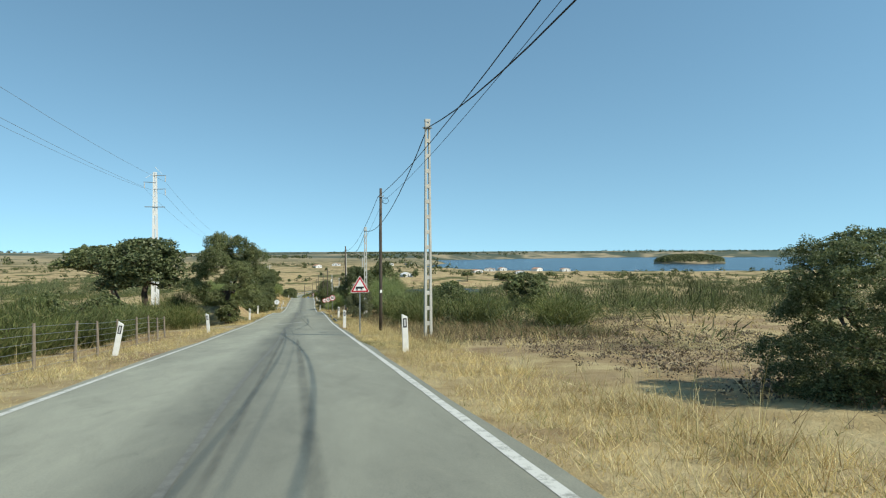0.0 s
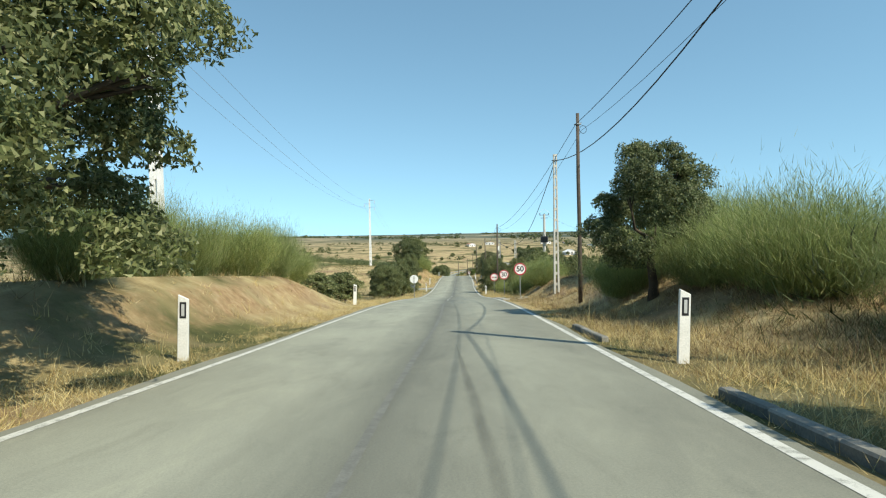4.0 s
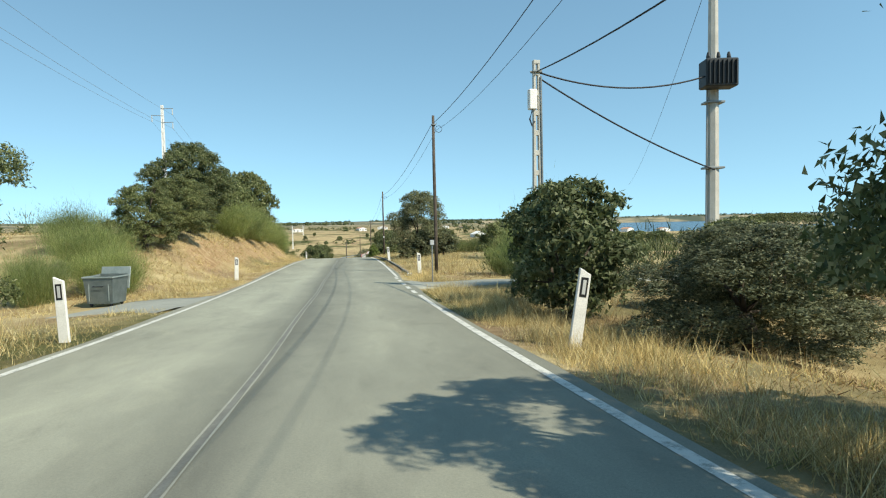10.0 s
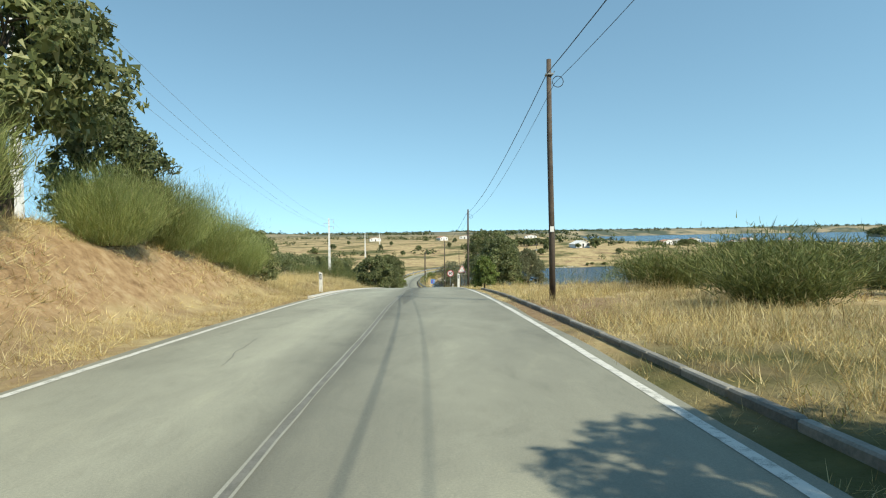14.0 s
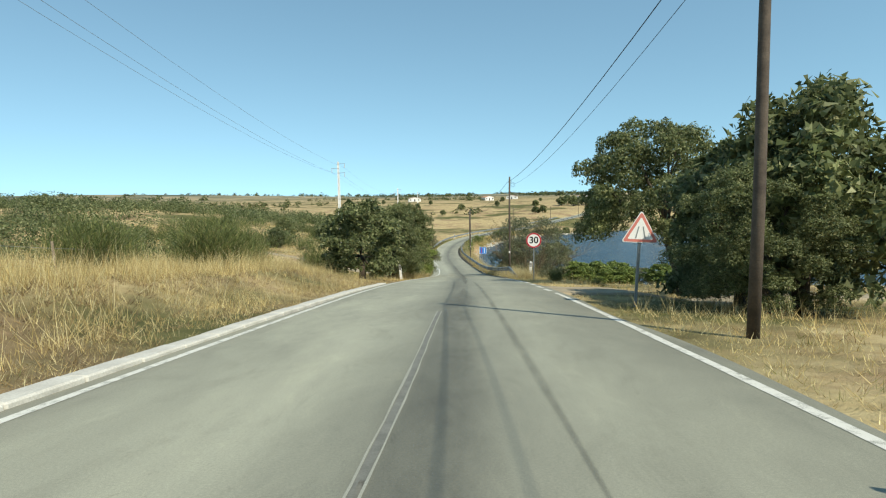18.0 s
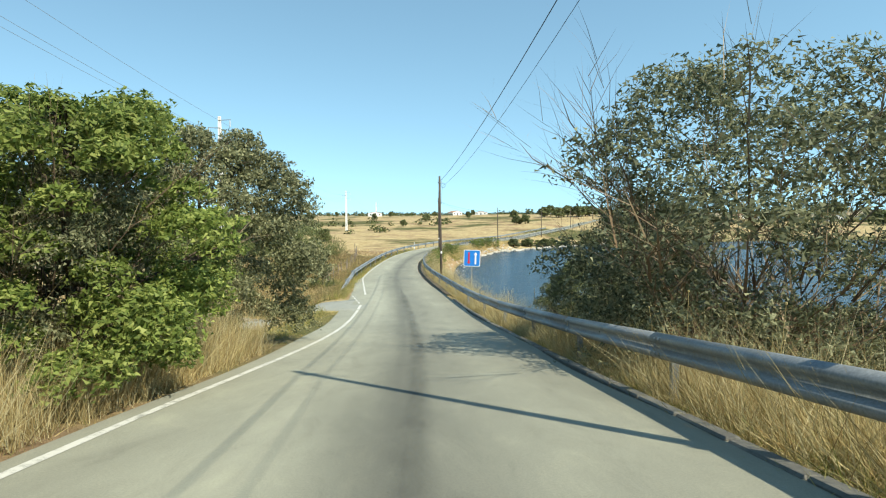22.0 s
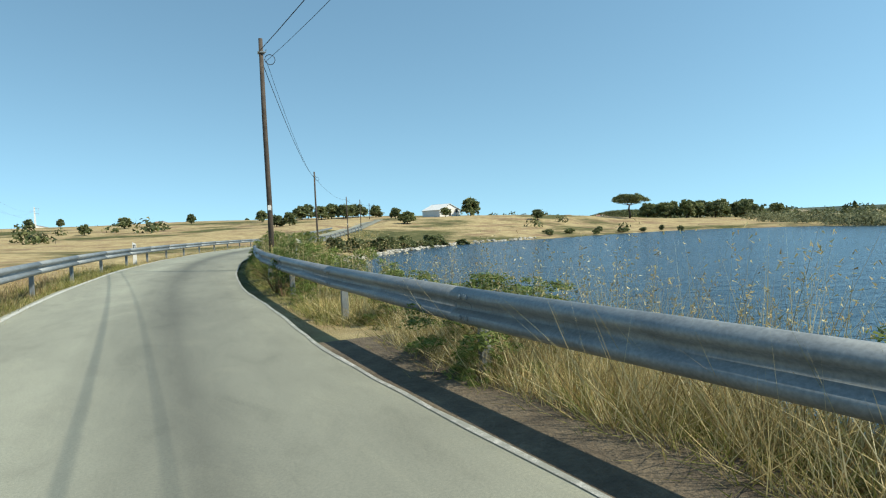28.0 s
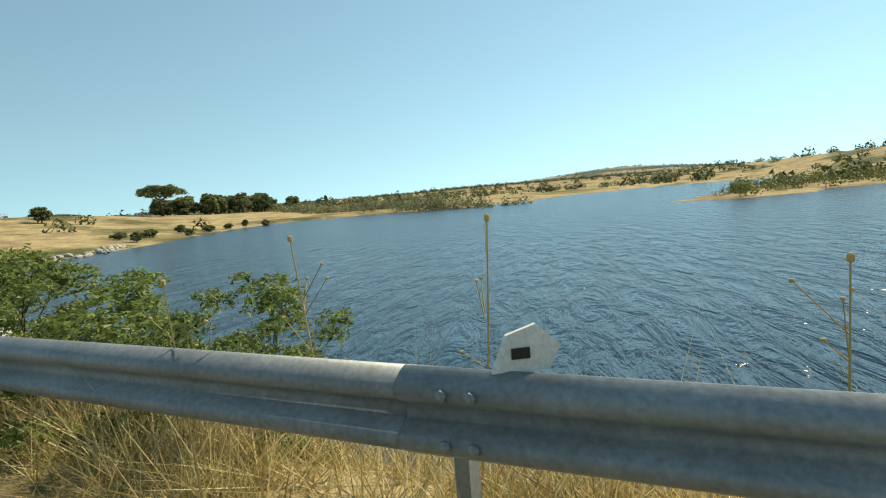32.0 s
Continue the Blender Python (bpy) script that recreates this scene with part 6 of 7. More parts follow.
# ---- poles and cables ----
def wood_pole(x, y, top, plate=True, lean=0.0):
    z = ground_z(x, y)
    h = top - z + 0.1
    root = thing("telephone_pole", "dark timber telephone pole standing in dry verge", "telephone pole", (x, y, z - 0.1), random.uniform(-20, 20), "timber poles")
    root.matrix_world = root.matrix_world @ Matrix.Rotation(radians(lean), 4, "Y")
    shared("shaft", WOOD[0], Matrix.Diagonal((1, 1, h / 8.1, 1)), root)
    shared("bracket", WOOD[1], Matrix.Translation((0, 0, h - 0.35)), root)
    shared("wire_loop", WOOD[2], Matrix.Translation((0, 0, h - 0.55)), root)
    if plate:
        shared("plate", WOOD[3], Matrix.Translation((0, 0, 2.2)), root)
    return root


WOOD = (mesh_of("shaft", rod([(0, 0, 0), (0.01, 0, 2.5), (-0.01, 0.01, 5.5), (0, 0, 8.2)], [0.092, 0.085, 0.077, 0.066], 12), TIMBER, True),
        mesh_of("bracket", rod([(0, 0, 0), (0.14, 0, 0.02), (0.16, 0, 0.1)], 0.018, 6, box(0.22, 0.22, 0.05, (0, 0, 0), 0.008)), DULL_STEEL),
        mesh_of("wire_loop", rod([(0.10 + 0.16 * (1 - math.cos(a * math.tau / 12)), 0.03, 0.16 * math.sin(a * math.tau / 12)) for a in range(13)], 0.012, 5), CABLE, True),
        mesh_of("plate", box(0.11, 0.012, 0.16, (0, -0.108, 0), 0.003), POST_WHITE))
WOODS = [(3.6, -4, 6.4), (4.0, 35.3, 3.15), (4.95, 75.4, 0.52), (4.3, 116.2, -3.28), (4.68, 150.5, -5.1), (4.4, 185.8, -6.88), (4.42, 220.6, -9.75), (3.55, 259.9, -13.0), (0.42, 297.6, -16.5),
         (0.55, 334.7, -16.7), (11.95, 368.0, -17.5), (26, 399.7, -17.9), (41, 434, -16.5), (58, 472, -15.5), (76, 510, -14.5)]
for i, (x, y, top) in enumerate(WOODS):
    wood_pole(x, y, top, i % 2 == 1 or i == 8, random.uniform(-0.6, 0.6))


def span(a, b, sag, r, label, mat=None, group="overhead cables"):
    """A cable hanging between two points."""
    a, b = Vector(a), Vector(b)
    pts = [a.lerp(b, t / 14) - Vector((0, 0, sag * 4 * (t / 14) * (1 - t / 14))) for t in range(15)]
    return tagged(new("overhead_cable", mesh_of("overhead_cable", rod(pts, r, 5), mat or CABLE, True)), label, "cable", group)


tops = [Vector((x, y, top - 0.35)) for x, y, top in WOODS]
for i, (a, b) in enumerate(zip(tops, tops[1:])):
    off = Vector((-0.12, 0, 0))
    span(a + off, b + off, 0.9 if i < 4 else 0.6, 0.012, "thin black telephone cable between timber poles")
    if i < 10:
        span(a + Vector((0.12, 0, -0.25)), b + Vector((0.12, 0, -0.25)), (0.75, 1.1, 1.1, 1.1)[i] if i < 4 else 0.75, 0.007, "thin black telephone cable between timber poles")


def lattice(root, h, base, top, deep, rung_gap, mat, first=0.7, slab=0.3):
    """Two tapering concrete legs tied by rungs."""
    for s in (-1, 1):
        bm = bmesh.new()
        lo, hi = [], []
        for ring, z, half in ((lo, 0, base), (hi, h, top)):
            w = half * slab
            for dx, dy in ((-w, -deep), (w, -deep), (w, deep), (-w, deep)):
                ring.append(bm.verts.new((s * (half - w) + dx, dy * (1 if z == 0 else 0.75), z)))
        bm.faces.new(lo[::-1])
        bm.faces.new(hi)
        for k in range(4):
            bm.faces.new((lo[k], lo[(k + 1) % 4], hi[(k + 1) % 4], hi[k]))
        part("leg", bm, mat, root)
    z = first
    while z < h - 0.1:
        half = base + (top - base) * z / h
        part("rung", box(max(0.04, 2 * half - 3.4 * half * slab), deep * 1.5, 0.16 if slab < 0.35 else 0.6, (0, 0, z), 0.01), mat, root)
        z += rung_gap
    part("cap", box(2 * top + 0.02, deep * 1.7, 0.12, (0, 0, h + 0.04), 0.01), mat, root)


LATTICES = [(5.4, -2.5, 7.6), (5.0, 27.9, 5.2), (5.55, 58.2, 2.08), (5.62, 85.2, 0.16), (6.8, 120.8, -5.2), (6.3, 139.8, -5.3)]
hooks = []
for i, (x, y, top) in enumerate(LATTICES):
    z = ground_z(x, y) - 0.15
    h = top - z
    root = thing("concrete_pole", "pale concrete power pole with a ladder of openings", "power pole", (x, y, z), 4, "concrete poles")
    lattice(root, h, 0.165, 0.1, 0.085, 0.62, POLE_CONCRETE)
    part("clamp", rod([(-0.2, 0, h - 0.25), (0.2, 0, h - 0.25)], 0.02, 6, box(0.3, 0.24, 0.06, (0, 0, h - 0.25), 0.01)), DULL_STEEL, root, "dark steel cable clamp")
    if i == 5:
        part("meter_box", box(0.26, 0.2, 0.62, (-0.2, -0.16, h - 1.15), 0.025), POST_WHITE, root, "white plastic cabinet")
        part("lead", rod([(-0.2, -0.16, h - 1.45), (-0.3, -0.18, h - 1.75), (-0.22, -0.16, h - 1.95), (-0.1, -0.1, h - 1.8)], 0.025, 6), CABLE, root, "looped black lead")
        part("conduit", rod([(0.16, -0.1, 0.1), (0.12, -0.1, h - 0.4)], 0.025, 6), DULL_STEEL, root)
    hooks.append(Vector((x, y, z + h - 0.25)))
for a, b in zip(hooks, hooks[1:]):
    span(a, b, 1.3 if (b - a).length > 22 else 0.5, 0.021, "thick black twisted power cable between concrete poles", group="power cables")

tz = ground_z(13.3, 141.2) - 0.2
root = thing("transformer_pole", "pale concrete pole carrying a dark transformer and insulators", "transformer pole", (13.3, 141.2, tz), -12)
th = 11.0 + float(road_z(141.2)) - tz
part("mast", rod([(0, 0, 0), (0, 0, th)], [0.26, 0.16], 8), POLE_CONCRETE, root)
for z, w in ((th - 0.15, 1.5), (th - 0.6, 1.1)):
    part("cross_arm", box(w, 0.09, 0.09, (0, 0, z), 0.01), DULL_STEEL, root)
for s in (-0.65, 0, 0.65):
    part("insulator", rod([(s, 0, th - 0.12), (s, 0, th - 0.02), (s, 0, th + 0.02), (s, 0, th + 0.14)], [0.03, 0.07, 0.04, 0.06], 8), DARK_BOX, root)
for s in (-1, 1):
    part("spike", rod([(s * 0.9, 0, th + 0.15), (s * 0.05, 0, th + 0.75)], 0.018, 5), POST_WHITE, root)
bz = 7.15 + float(road_z(141.2)) - tz
tank = part("transformer", box(1.1, 0.7, 0.95, (0, -0.45, bz), 0.04), DARK_BOX, root, "dark ribbed transformer tank")
for k in range(7):
    part("fin", box(0.03, 0.1, 0.8, (-0.45 + k * 0.15, -0.84, bz), 0.005), DARK_BOX, tank)
for s in (-0.35, 0, 0.35):
    part("bushing", rod([(s, -0.45, bz + 0.45), (s, -0.45, bz + 0.6), (s, -0.45, bz + 0.75)], [0.05, 0.075, 0.04], 8), DARK_BOX, tank)
for z in (bz - 0.9, bz - 3.2):
    part("band", box(0.66, 0.5, 0.07, (0, 0, z), 0.01), DULL_STEEL, root)
part("conduit", rod([(-0.28, -0.1, 0.5), (-0.24, -0.1, bz)], 0.03, 6), DULL_STEEL, root)
span(hooks[-1], (13.0, 140.7, tz + bz), 0.5, 0.028, "thick black cable from pole to transformer", group="power cables")
span(hooks[-1] + Vector((0.1, 0, -0.2)), (13.1, 140.8, tz + bz - 3.3), 0.2, 0.028, "thick black cable slanting down to the transformer pole", group="power cables")
span((13.3, 141.2, tz + th), (40, 200, tz + th - 4), 1.0, 0.01, "thin wire running off from the transformer pole", group="power cables")
tagged(new("stub_pole", mesh_of("stub_pole", rod([(14.5, 129.5, ground_z(14.5, 129.5) - 0.1), (14.5, 129.5, -9.6)], [0.1, 0.07], 8), POLE_CONCRETE)), "pale slim concrete post alone in scrub", "post")


def pylon(x, y, top_z, base=0.32, top=0.16, arms=((0.35, 1), (1.25, -1), (2.1, 1)), extra=False, turn=0):
    z = ground_z(x, y) - 0.2
    h = top_z - z
    root = thing("pylon", "tall white concrete pylon with short steel cross-arms", "pylon", (x, y, z), turn, "pylon line")
    lattice(root, h, base, top, 0.16, 1.75, WALL_WHITE, 1.4, 0.4)
    ends = []
    for drop, s in arms:
        bm = rod([(-0.15 * s, -0.1, h - drop), (s * 1.35, -0.1, h - drop + 0.06)], [0.055, 0.04], 6)
        part("cross_arm", bm, DULL_STEEL, root)
        part("insulator", rod([(s * 1.25, -0.1, h - drop), (s * 1.25, -0.1, h - drop - 0.25), (s * 1.25, -0.1, h - drop - 0.4), (s * 1.25, -0.1, h - drop - 0.75)], [0.03, 0.075, 0.06, 0.075], 6), REFLECTOR, root)
        ends.append(Vector((x + s * 1.25, y - 0.1, z + h - drop - 0.75)))
    if extra:
        part("cross_arm", box(2.4, 0.1, 0.1, (0, -0.15, h - 4.4), 0.01), DULL_STEEL, root)
        part("spike", rod([(-0.12, 0, h), (-1.1, -0.2, h - 0.7)], 0.02, 5), POST_WHITE, root)
        part("spike", rod([(0.9, -0.2, h - 0.1), (0.05, -0.3, h + 0.75)], 0.02, 5), POST_WHITE, root)
    return ends


lines_of = [pylon(-18.65, 87.1, 10.25, 0.5, 0.22, extra=True), pylon(-22.5, 203, 5.3), pylon(-25.1, 326.7, -7.3), pylon(-26.8, 436, -10.9), pylon(-30, 560, -11.0)]
lines_of = [[e + Vector((2.0, -130, 7)) for e in lines_of[0]]] + lines_of
for a, b in zip(lines_of, lines_of[1:]):
    for p, q in zip(a, b):
        span(p, q, 2.4, 0.012, "thin high-voltage wire between white pylons", DULL_STEEL, "pylon wires")


# ---- roadside posts ----
def delineator_parts():
    shell = prism([(-0.09, -0.2), (0.09, -0.2), (0.085, 1.04), (-0.085, 1.12)], 0.055, -0.0275)
    bmesh.ops.bevel(shell, geom=shell.edges, offset=0.008, segments=1, affect="EDGES")
    return (mesh_of("post_body", shell, POST_WHITE), mesh_of("reflector_frame", box(0.105, 0.004, 0.27, (0, -0.031, 0.86), 0.0), BLACK),
            mesh_of("reflector", box(0.05, 0.006, 0.2, (0, -0.035, 0.86), 0.002), REFLECTOR), mesh_of("back_frame", box(0.105, 0.004, 0.27, (0, 0.031, 0.86), 0.0), BLACK))


DELIN = delineator_parts()


def delineator(x, y, lean=0.0, tip=0.0, up=0.0):
    root = thing("delineator_post", "white plastic roadside marker post with black-framed reflector", "marker post", (x, y, ground_z(x, y) + up), 0, "marker posts")
    root.matrix_world = root.matrix_world @ pose(0, 0, 0, tip, lean, random.uniform(-8, 8))
    for n, me in zip(("post_body", "reflector_frame", "reflector", "back_frame"), DELIN):
        shared(n, me, Matrix(), root)


for x, y, lean in ((2.95, 21.3, -2), (2.49, 40.9, 1), (3.2, 59.8, 2), (2.97, 115.1, 0), (3.38, 129.6, 9), (3.75, 149.7, -2), (3.5, 166, -5), (3.2, 214.2, 1), (0.65, 331.9, 3),
                   (-5.9, 25.5, 10), (-5.4, 41.4, -4), (-4.75, 60.7, 2), (-5.6, 82, 3), (-4.44, 132.8, -3), (-4.81, 150.8, 2), (-4.7, 199, 0), (-4.47, 252.5, -4), (-3.2, 348.3, 0)):
    delineator(x, y, lean)
delineator(4.4, 252.0, 5, 0, 0.1)
root = thing("stake_post", "grey steel stake with a small pale box on top", "stake", (3.75, 145.5, ground_z(3.75, 145.5)))
part("stake", rod([(0, 0, -0.2), (0, 0, 1.55)], 0.025, 8), DULL_STEEL, root)
part("box", box(0.16, 0.1, 0.2, (0, 0, 1.6), 0.012), REFLECTOR, root)


# ---- road signs ----
def disc(r, y0, depth, n=40, bm=None):
    return prism([(r * math.cos(a * math.tau / n), r * math.sin(a * math.tau / n)) for a in range(n)], depth, y0, bm)


def ring(r0, r1, y0, depth, n=40):
    bm = bmesh.new()
    rings = [[bm.verts.new((r * math.cos(a * math.tau / n), y, r * math.sin(a * math.tau / n))) for a in range(n)] for r, y in ((r1, y0 + depth), (r1, y0), (r0, y0), (r0, y0 + depth))]
    for u, v in zip(rings, rings[1:]):
        for k in range(n):
            bm.faces.new((u[k], u[(k + 1) % n], v[(k + 1) % n], v[k]))
    bmesh.ops.recalc_face_normals(bm, faces=bm.faces)
    return bm


def lettering(text, size, mat, name="lettering", weight=0.0):
    """Raised characters in Blender's own font, facing back along the road."""
    cu = bpy.data.curves.new(name, "FONT")
    cu.body, cu.size, cu.align_x, cu.align_y, cu.extrude, cu.offset = text, size, "CENTER", "CENTER", 0.002, weight
    tmp = bpy.data.objects.new(name, cu)
    scene.collection.objects.link(tmp)
    dg = bpy.context.evaluated_depsgraph_get()
    me = bpy.data.meshes.new_from_object(tmp.evaluated_get(dg))
    me.name = name
    bpy.data.objects.remove(tmp)
    bpy.data.curves.remove(cu)
    me.transform(Matrix.Rotation(radians(90), 4, "X"))
    me.materials.clear()
    me.materials.append(mat)
    return me


HEADS = {}


def sign_base(name, label, x, y, top, turn=0.0, centre=2.0, lean=0.0, z=None):
    z = ground_z(x, y) if z is None else z
    root = thing(name, label, "road sign", (x, y, z), turn)
    root.matrix_world = root.matrix_world @ Matrix.Rotation(radians(lean), 4, "Y")
    part("pole", box(0.06, 0.06, top + 0.25, (0, 0.05, top / 2 - 0.125), 0.006), DULL_STEEL, root)
    HEADS[root.name] = Matrix.Translation((0, 0, centre))
    return root


def plate_on(root, name, bm, mat, label=""):
    ob = part(name, bm, mat, root, label)
    ob.matrix_basis = HEADS[root.name]
    return ob


def speed_sign(x, y, text, label, r=0.415, centre=2.0, lean=0.0):
    root = sign_base("speed_limit_sign", label, x, y, centre + 0.3, random.uniform(-4, 4), centre, lean)
    plate_on(root, "back_plate", disc(r, 0.0, 0.02), DULL_STEEL)
    plate_on(root, "face", disc(r - 0.004, -0.004, 0.004), WHITE)
    plate_on(root, "border", ring(r * 0.8, r - 0.008, -0.008, 0.004), RED, "red reflective border")
    num = plate_on(root, "lettering", lettering(text, 0.5, BLACK, weight=0.012), BLACK)
    num.matrix_basis = HEADS[root.name] @ Matrix.Translation((0, -0.006, 0.0))


speed_sign(4.05, 90.2, "50", "round red-bordered 50 limit sign on grey post")
speed_sign(3.93, 101.7, "30", "round red-bordered 30 limit sign on grey post", lean=-1)
speed_sign(3.8, 244.0, "30", "round red-bordered 30 limit sign near the water", 0.415, 2.2)

root = sign_base("no_overtaking_sign", "round red-bordered no-overtaking sign on grey post", 3.72, 112.4, 2.3)
plate_on(root, "back_plate", disc(0.415, 0.0, 0.02), DULL_STEEL)
plate_on(root, "face", disc(0.411, -0.004, 0.004), WHITE)
plate_on(root, "border", ring(0.33, 0.407, -0.008, 0.004), RED)
car = [(-0.11, -0.09), (-0.07, -0.09), (-0.07, -0.06), (0.07, -0.06), (0.07, -0.09), (0.11, -0.09), (0.115, 0.01), (0.07, 0.08), (-0.07, 0.08), (-0.115, 0.01)]
for dx, mat in ((-0.15, RED), (0.15, BLACK)):
    plate_on(root, "car_window", prism([(dx - 0.08, 0.012), (dx + 0.08, 0.012), (dx + 0.055, 0.06), (dx - 0.055, 0.06)], 0.004, -0.012), WHITE)
    plate_on(root, "car_symbol", prism([(x + dx, z) for x, z in car], 0.004, -0.008), mat)

root = sign_base("sign_back", "round sign seen from its plain grey back", -4.46, 109.7, 2.2, 180, 1.9)
plate_on(root, "back_plate", disc(0.415, 0.0, 0.02), WHITE)
plate_on(root, "face", disc(0.411, -0.004, 0.004), WHITE)
plate_on(root, "clamp", box(0.16, 0.03, 0.04, (0, 0.035, 0.12), 0.005), REFLECTOR)


def triangle(s, cut=0.06):
    """An upright triangle with clipped corners, centred on its middle."""
    pts = [Vector((-s / 2, -s * 0.289)), Vector((s / 2, -s * 0.289)), Vector((0, s * 0.577))]
    out = []
    for i in range(3):
        a, b, c = pts[i - 1], pts[i], pts[(i + 1) % 3]
        for t in (0.0, 0.5, 1.0):
            p = b + (a - b).normalized() * cut * (1 - t) + (c - b).normalized() * cut * t
            out.append((p + (b - p) * (0.35 if t == 0.5 else 0)).to_tuple())
    return out


def warning(x, y, top, label, side=0.95, lean=0.0, red=None):
    centre = top - side * 0.56
    root = sign_base("warning_sign", label, x, y, top - 0.1, random.uniform(-3, 3), centre, lean)
    plate_on(root, "back_plate", prism(triangle(side), 0.02, 0.0), DULL_STEEL)
    plate_on(root, "rim", prism(triangle(side - 0.006), 0.004, -0.004), WHITE, "narrow white rim")
    plate_on(root, "border", prism(triangle(side - 0.06), 0.004, -0.008), red or RED, "red reflective border")
    plate_on(root, "face", prism(triangle(side * 0.68, 0.03), 0.004, -0.012), WHITE)
    return root


root = warning(2.72, 33.1, 2.82, "red-bordered triangular cattle warning sign on grey post")
cow = [(-0.19, -0.13), (-0.165, -0.13), (-0.155, -0.06), (-0.13, -0.05), (-0.125, -0.13), (-0.1, -0.13), (-0.09, -0.03), (0.05, -0.035), (0.055, -0.13), (0.08, -0.13), (0.085, -0.06), (0.1, -0.06), (0.11, -0.13), (0.135, -0.13), (0.14, -0.02), (0.16, 0.01), (0.2, -0.02), (0.235, 0.0), (0.225, 0.05), (0.185, 0.085), (0.15, 0.075), (-0.17, 0.075), (-0.2, 0.05), (-0.21, -0.05), (-0.195, -0.05)]
plate_on(root, "animal_symbol", prism([(x * 0.95 - 0.01, z * 0.95 - 0.06) for x, z in cow], 0.004, -0.016), BLACK)
root = warning(4.08, 225.4, 2.2, "faded triangular road-narrows sign on grey post", 0.85, 3.0, glow_free("faded_red", (0.62, 0.2, 0.16)))
for s in (-1, 1):
    plate_on(root, "narrowing_symbol", prism([(s * 0.09, -0.15), (s * 0.12, -0.15), (s * 0.06, 0.12), (s * 0.035, 0.12)], 0.004, -0.016), DULL_STEEL)


def rounded(w, h, r):
    out = []
    for cx, cz, a0 in ((w / 2 - r, h / 2 - r, 0), (-w / 2 + r, h / 2 - r, 90), (-w / 2 + r, -h / 2 + r, 180), (w / 2 - r, -h / 2 + r, 270)):
        out += [(cx + r * math.cos(radians(a0 + k * 22.5)), cz + r * math.sin(radians(a0 + k * 22.5))) for k in range(5)]
    return out


def arrow(x, flip, mat):
    pts = [(-0.045, -0.34), (0.045, -0.34), (0.045, 0.2), (0.11, 0.2), (0.0, 0.34), (-0.11, 0.2), (-0.045, 0.2)]
    return prism([(x + px, pz * flip) for px, pz in pts], 0.004, -0.012)


sz = ground_z(2.0, 290.0)
root = sign_base("priority_sign", "square blue priority sign with red and white arrows", 2.0, 290.0, -21.3 - sz, 3, -21.59 - sz, 2.0)
plate_on(root, "back_plate", prism(rounded(0.95, 0.95, 0.08), 0.02, 0.0), DULL_STEEL)
plate_on(root, "border", prism(rounded(0.94, 0.94, 0.08), 0.004, -0.004), WHITE, "white border")
plate_on(root, "face", prism(rounded(0.88, 0.88, 0.06), 0.004, -0.008), BLUE)
plate_on(root, "arrow_down", arrow(-0.18, -1, RED), RED, "red arrow pointing down")
plate_on(root, "arrow_up", arrow(0.2, 1, WHITE), WHITE, "white arrow pointing up")


# ---- guardrails ----
def beam_mesh(length=4.0):
    """A stretch of W-shaped rail, its waves towards +x, running along y."""
    prof = [(0.0, 0.155), (0.02, 0.15), (0.075, 0.115), (0.082, 0.085), (0.075, 0.06), (0.012, 0.025), (0.006, 0.0), (0.012, -0.025), (0.075, -0.06), (0.082, -0.085), (0.075, -0.115), (0.02, -0.15), (0.0, -0.155)]
    bm = bmesh.new()
    rows = []
    for off in (0.0, -0.006):
        for y in (-length / 2 - 0.12, length / 2 + 0.12):
            rows.append([bm.verts.new((x + off + (0.004 if y < 0 else 0), y, z)) for x, z in prof])
    n = len(prof)
    for a, b in ((0, 1), (3, 2)):
        for k in range(n - 1):
            bm.faces.new((rows[a][k], rows[b][k], rows[b][k + 1], rows[a][k + 1]))
    for k in range(n - 1):
        bm.faces.new((rows[0][k], rows[0][k + 1], rows[2][k + 1], rows[2][k]))
        bm.faces.new((rows[1][k + 1], rows[1][k], rows[3][k], rows[3][k + 1]))
    for a, b in ((0, -1),):
        for e in (0, n - 1):
            bm.faces.new((rows[0][e], rows[1][e], rows[3][e], rows[2][e]))
    bmesh.ops.recalc_face_normals(bm, faces=bm.faces)
    return mesh_of("beam", bm, STEEL, True)


BEAM = beam_mesh()
RAIL_POST = mesh_of("rail_post", box(0.1, 0.06, 0.85, (0, 0, 0.1), 0.006), DULL_STEEL)
SPACER = mesh_of("spacer", box(0.12, 0.1, 0.2, (0, 0, 0), 0.008), DULL_STEEL)
BOLT = mesh_of("bolt", rod([(0, 0, 0), (0.012, 0, 0), (0.02, 0, 0)], [0.022, 0.02, 0.008], 8), DULL_STEEL)


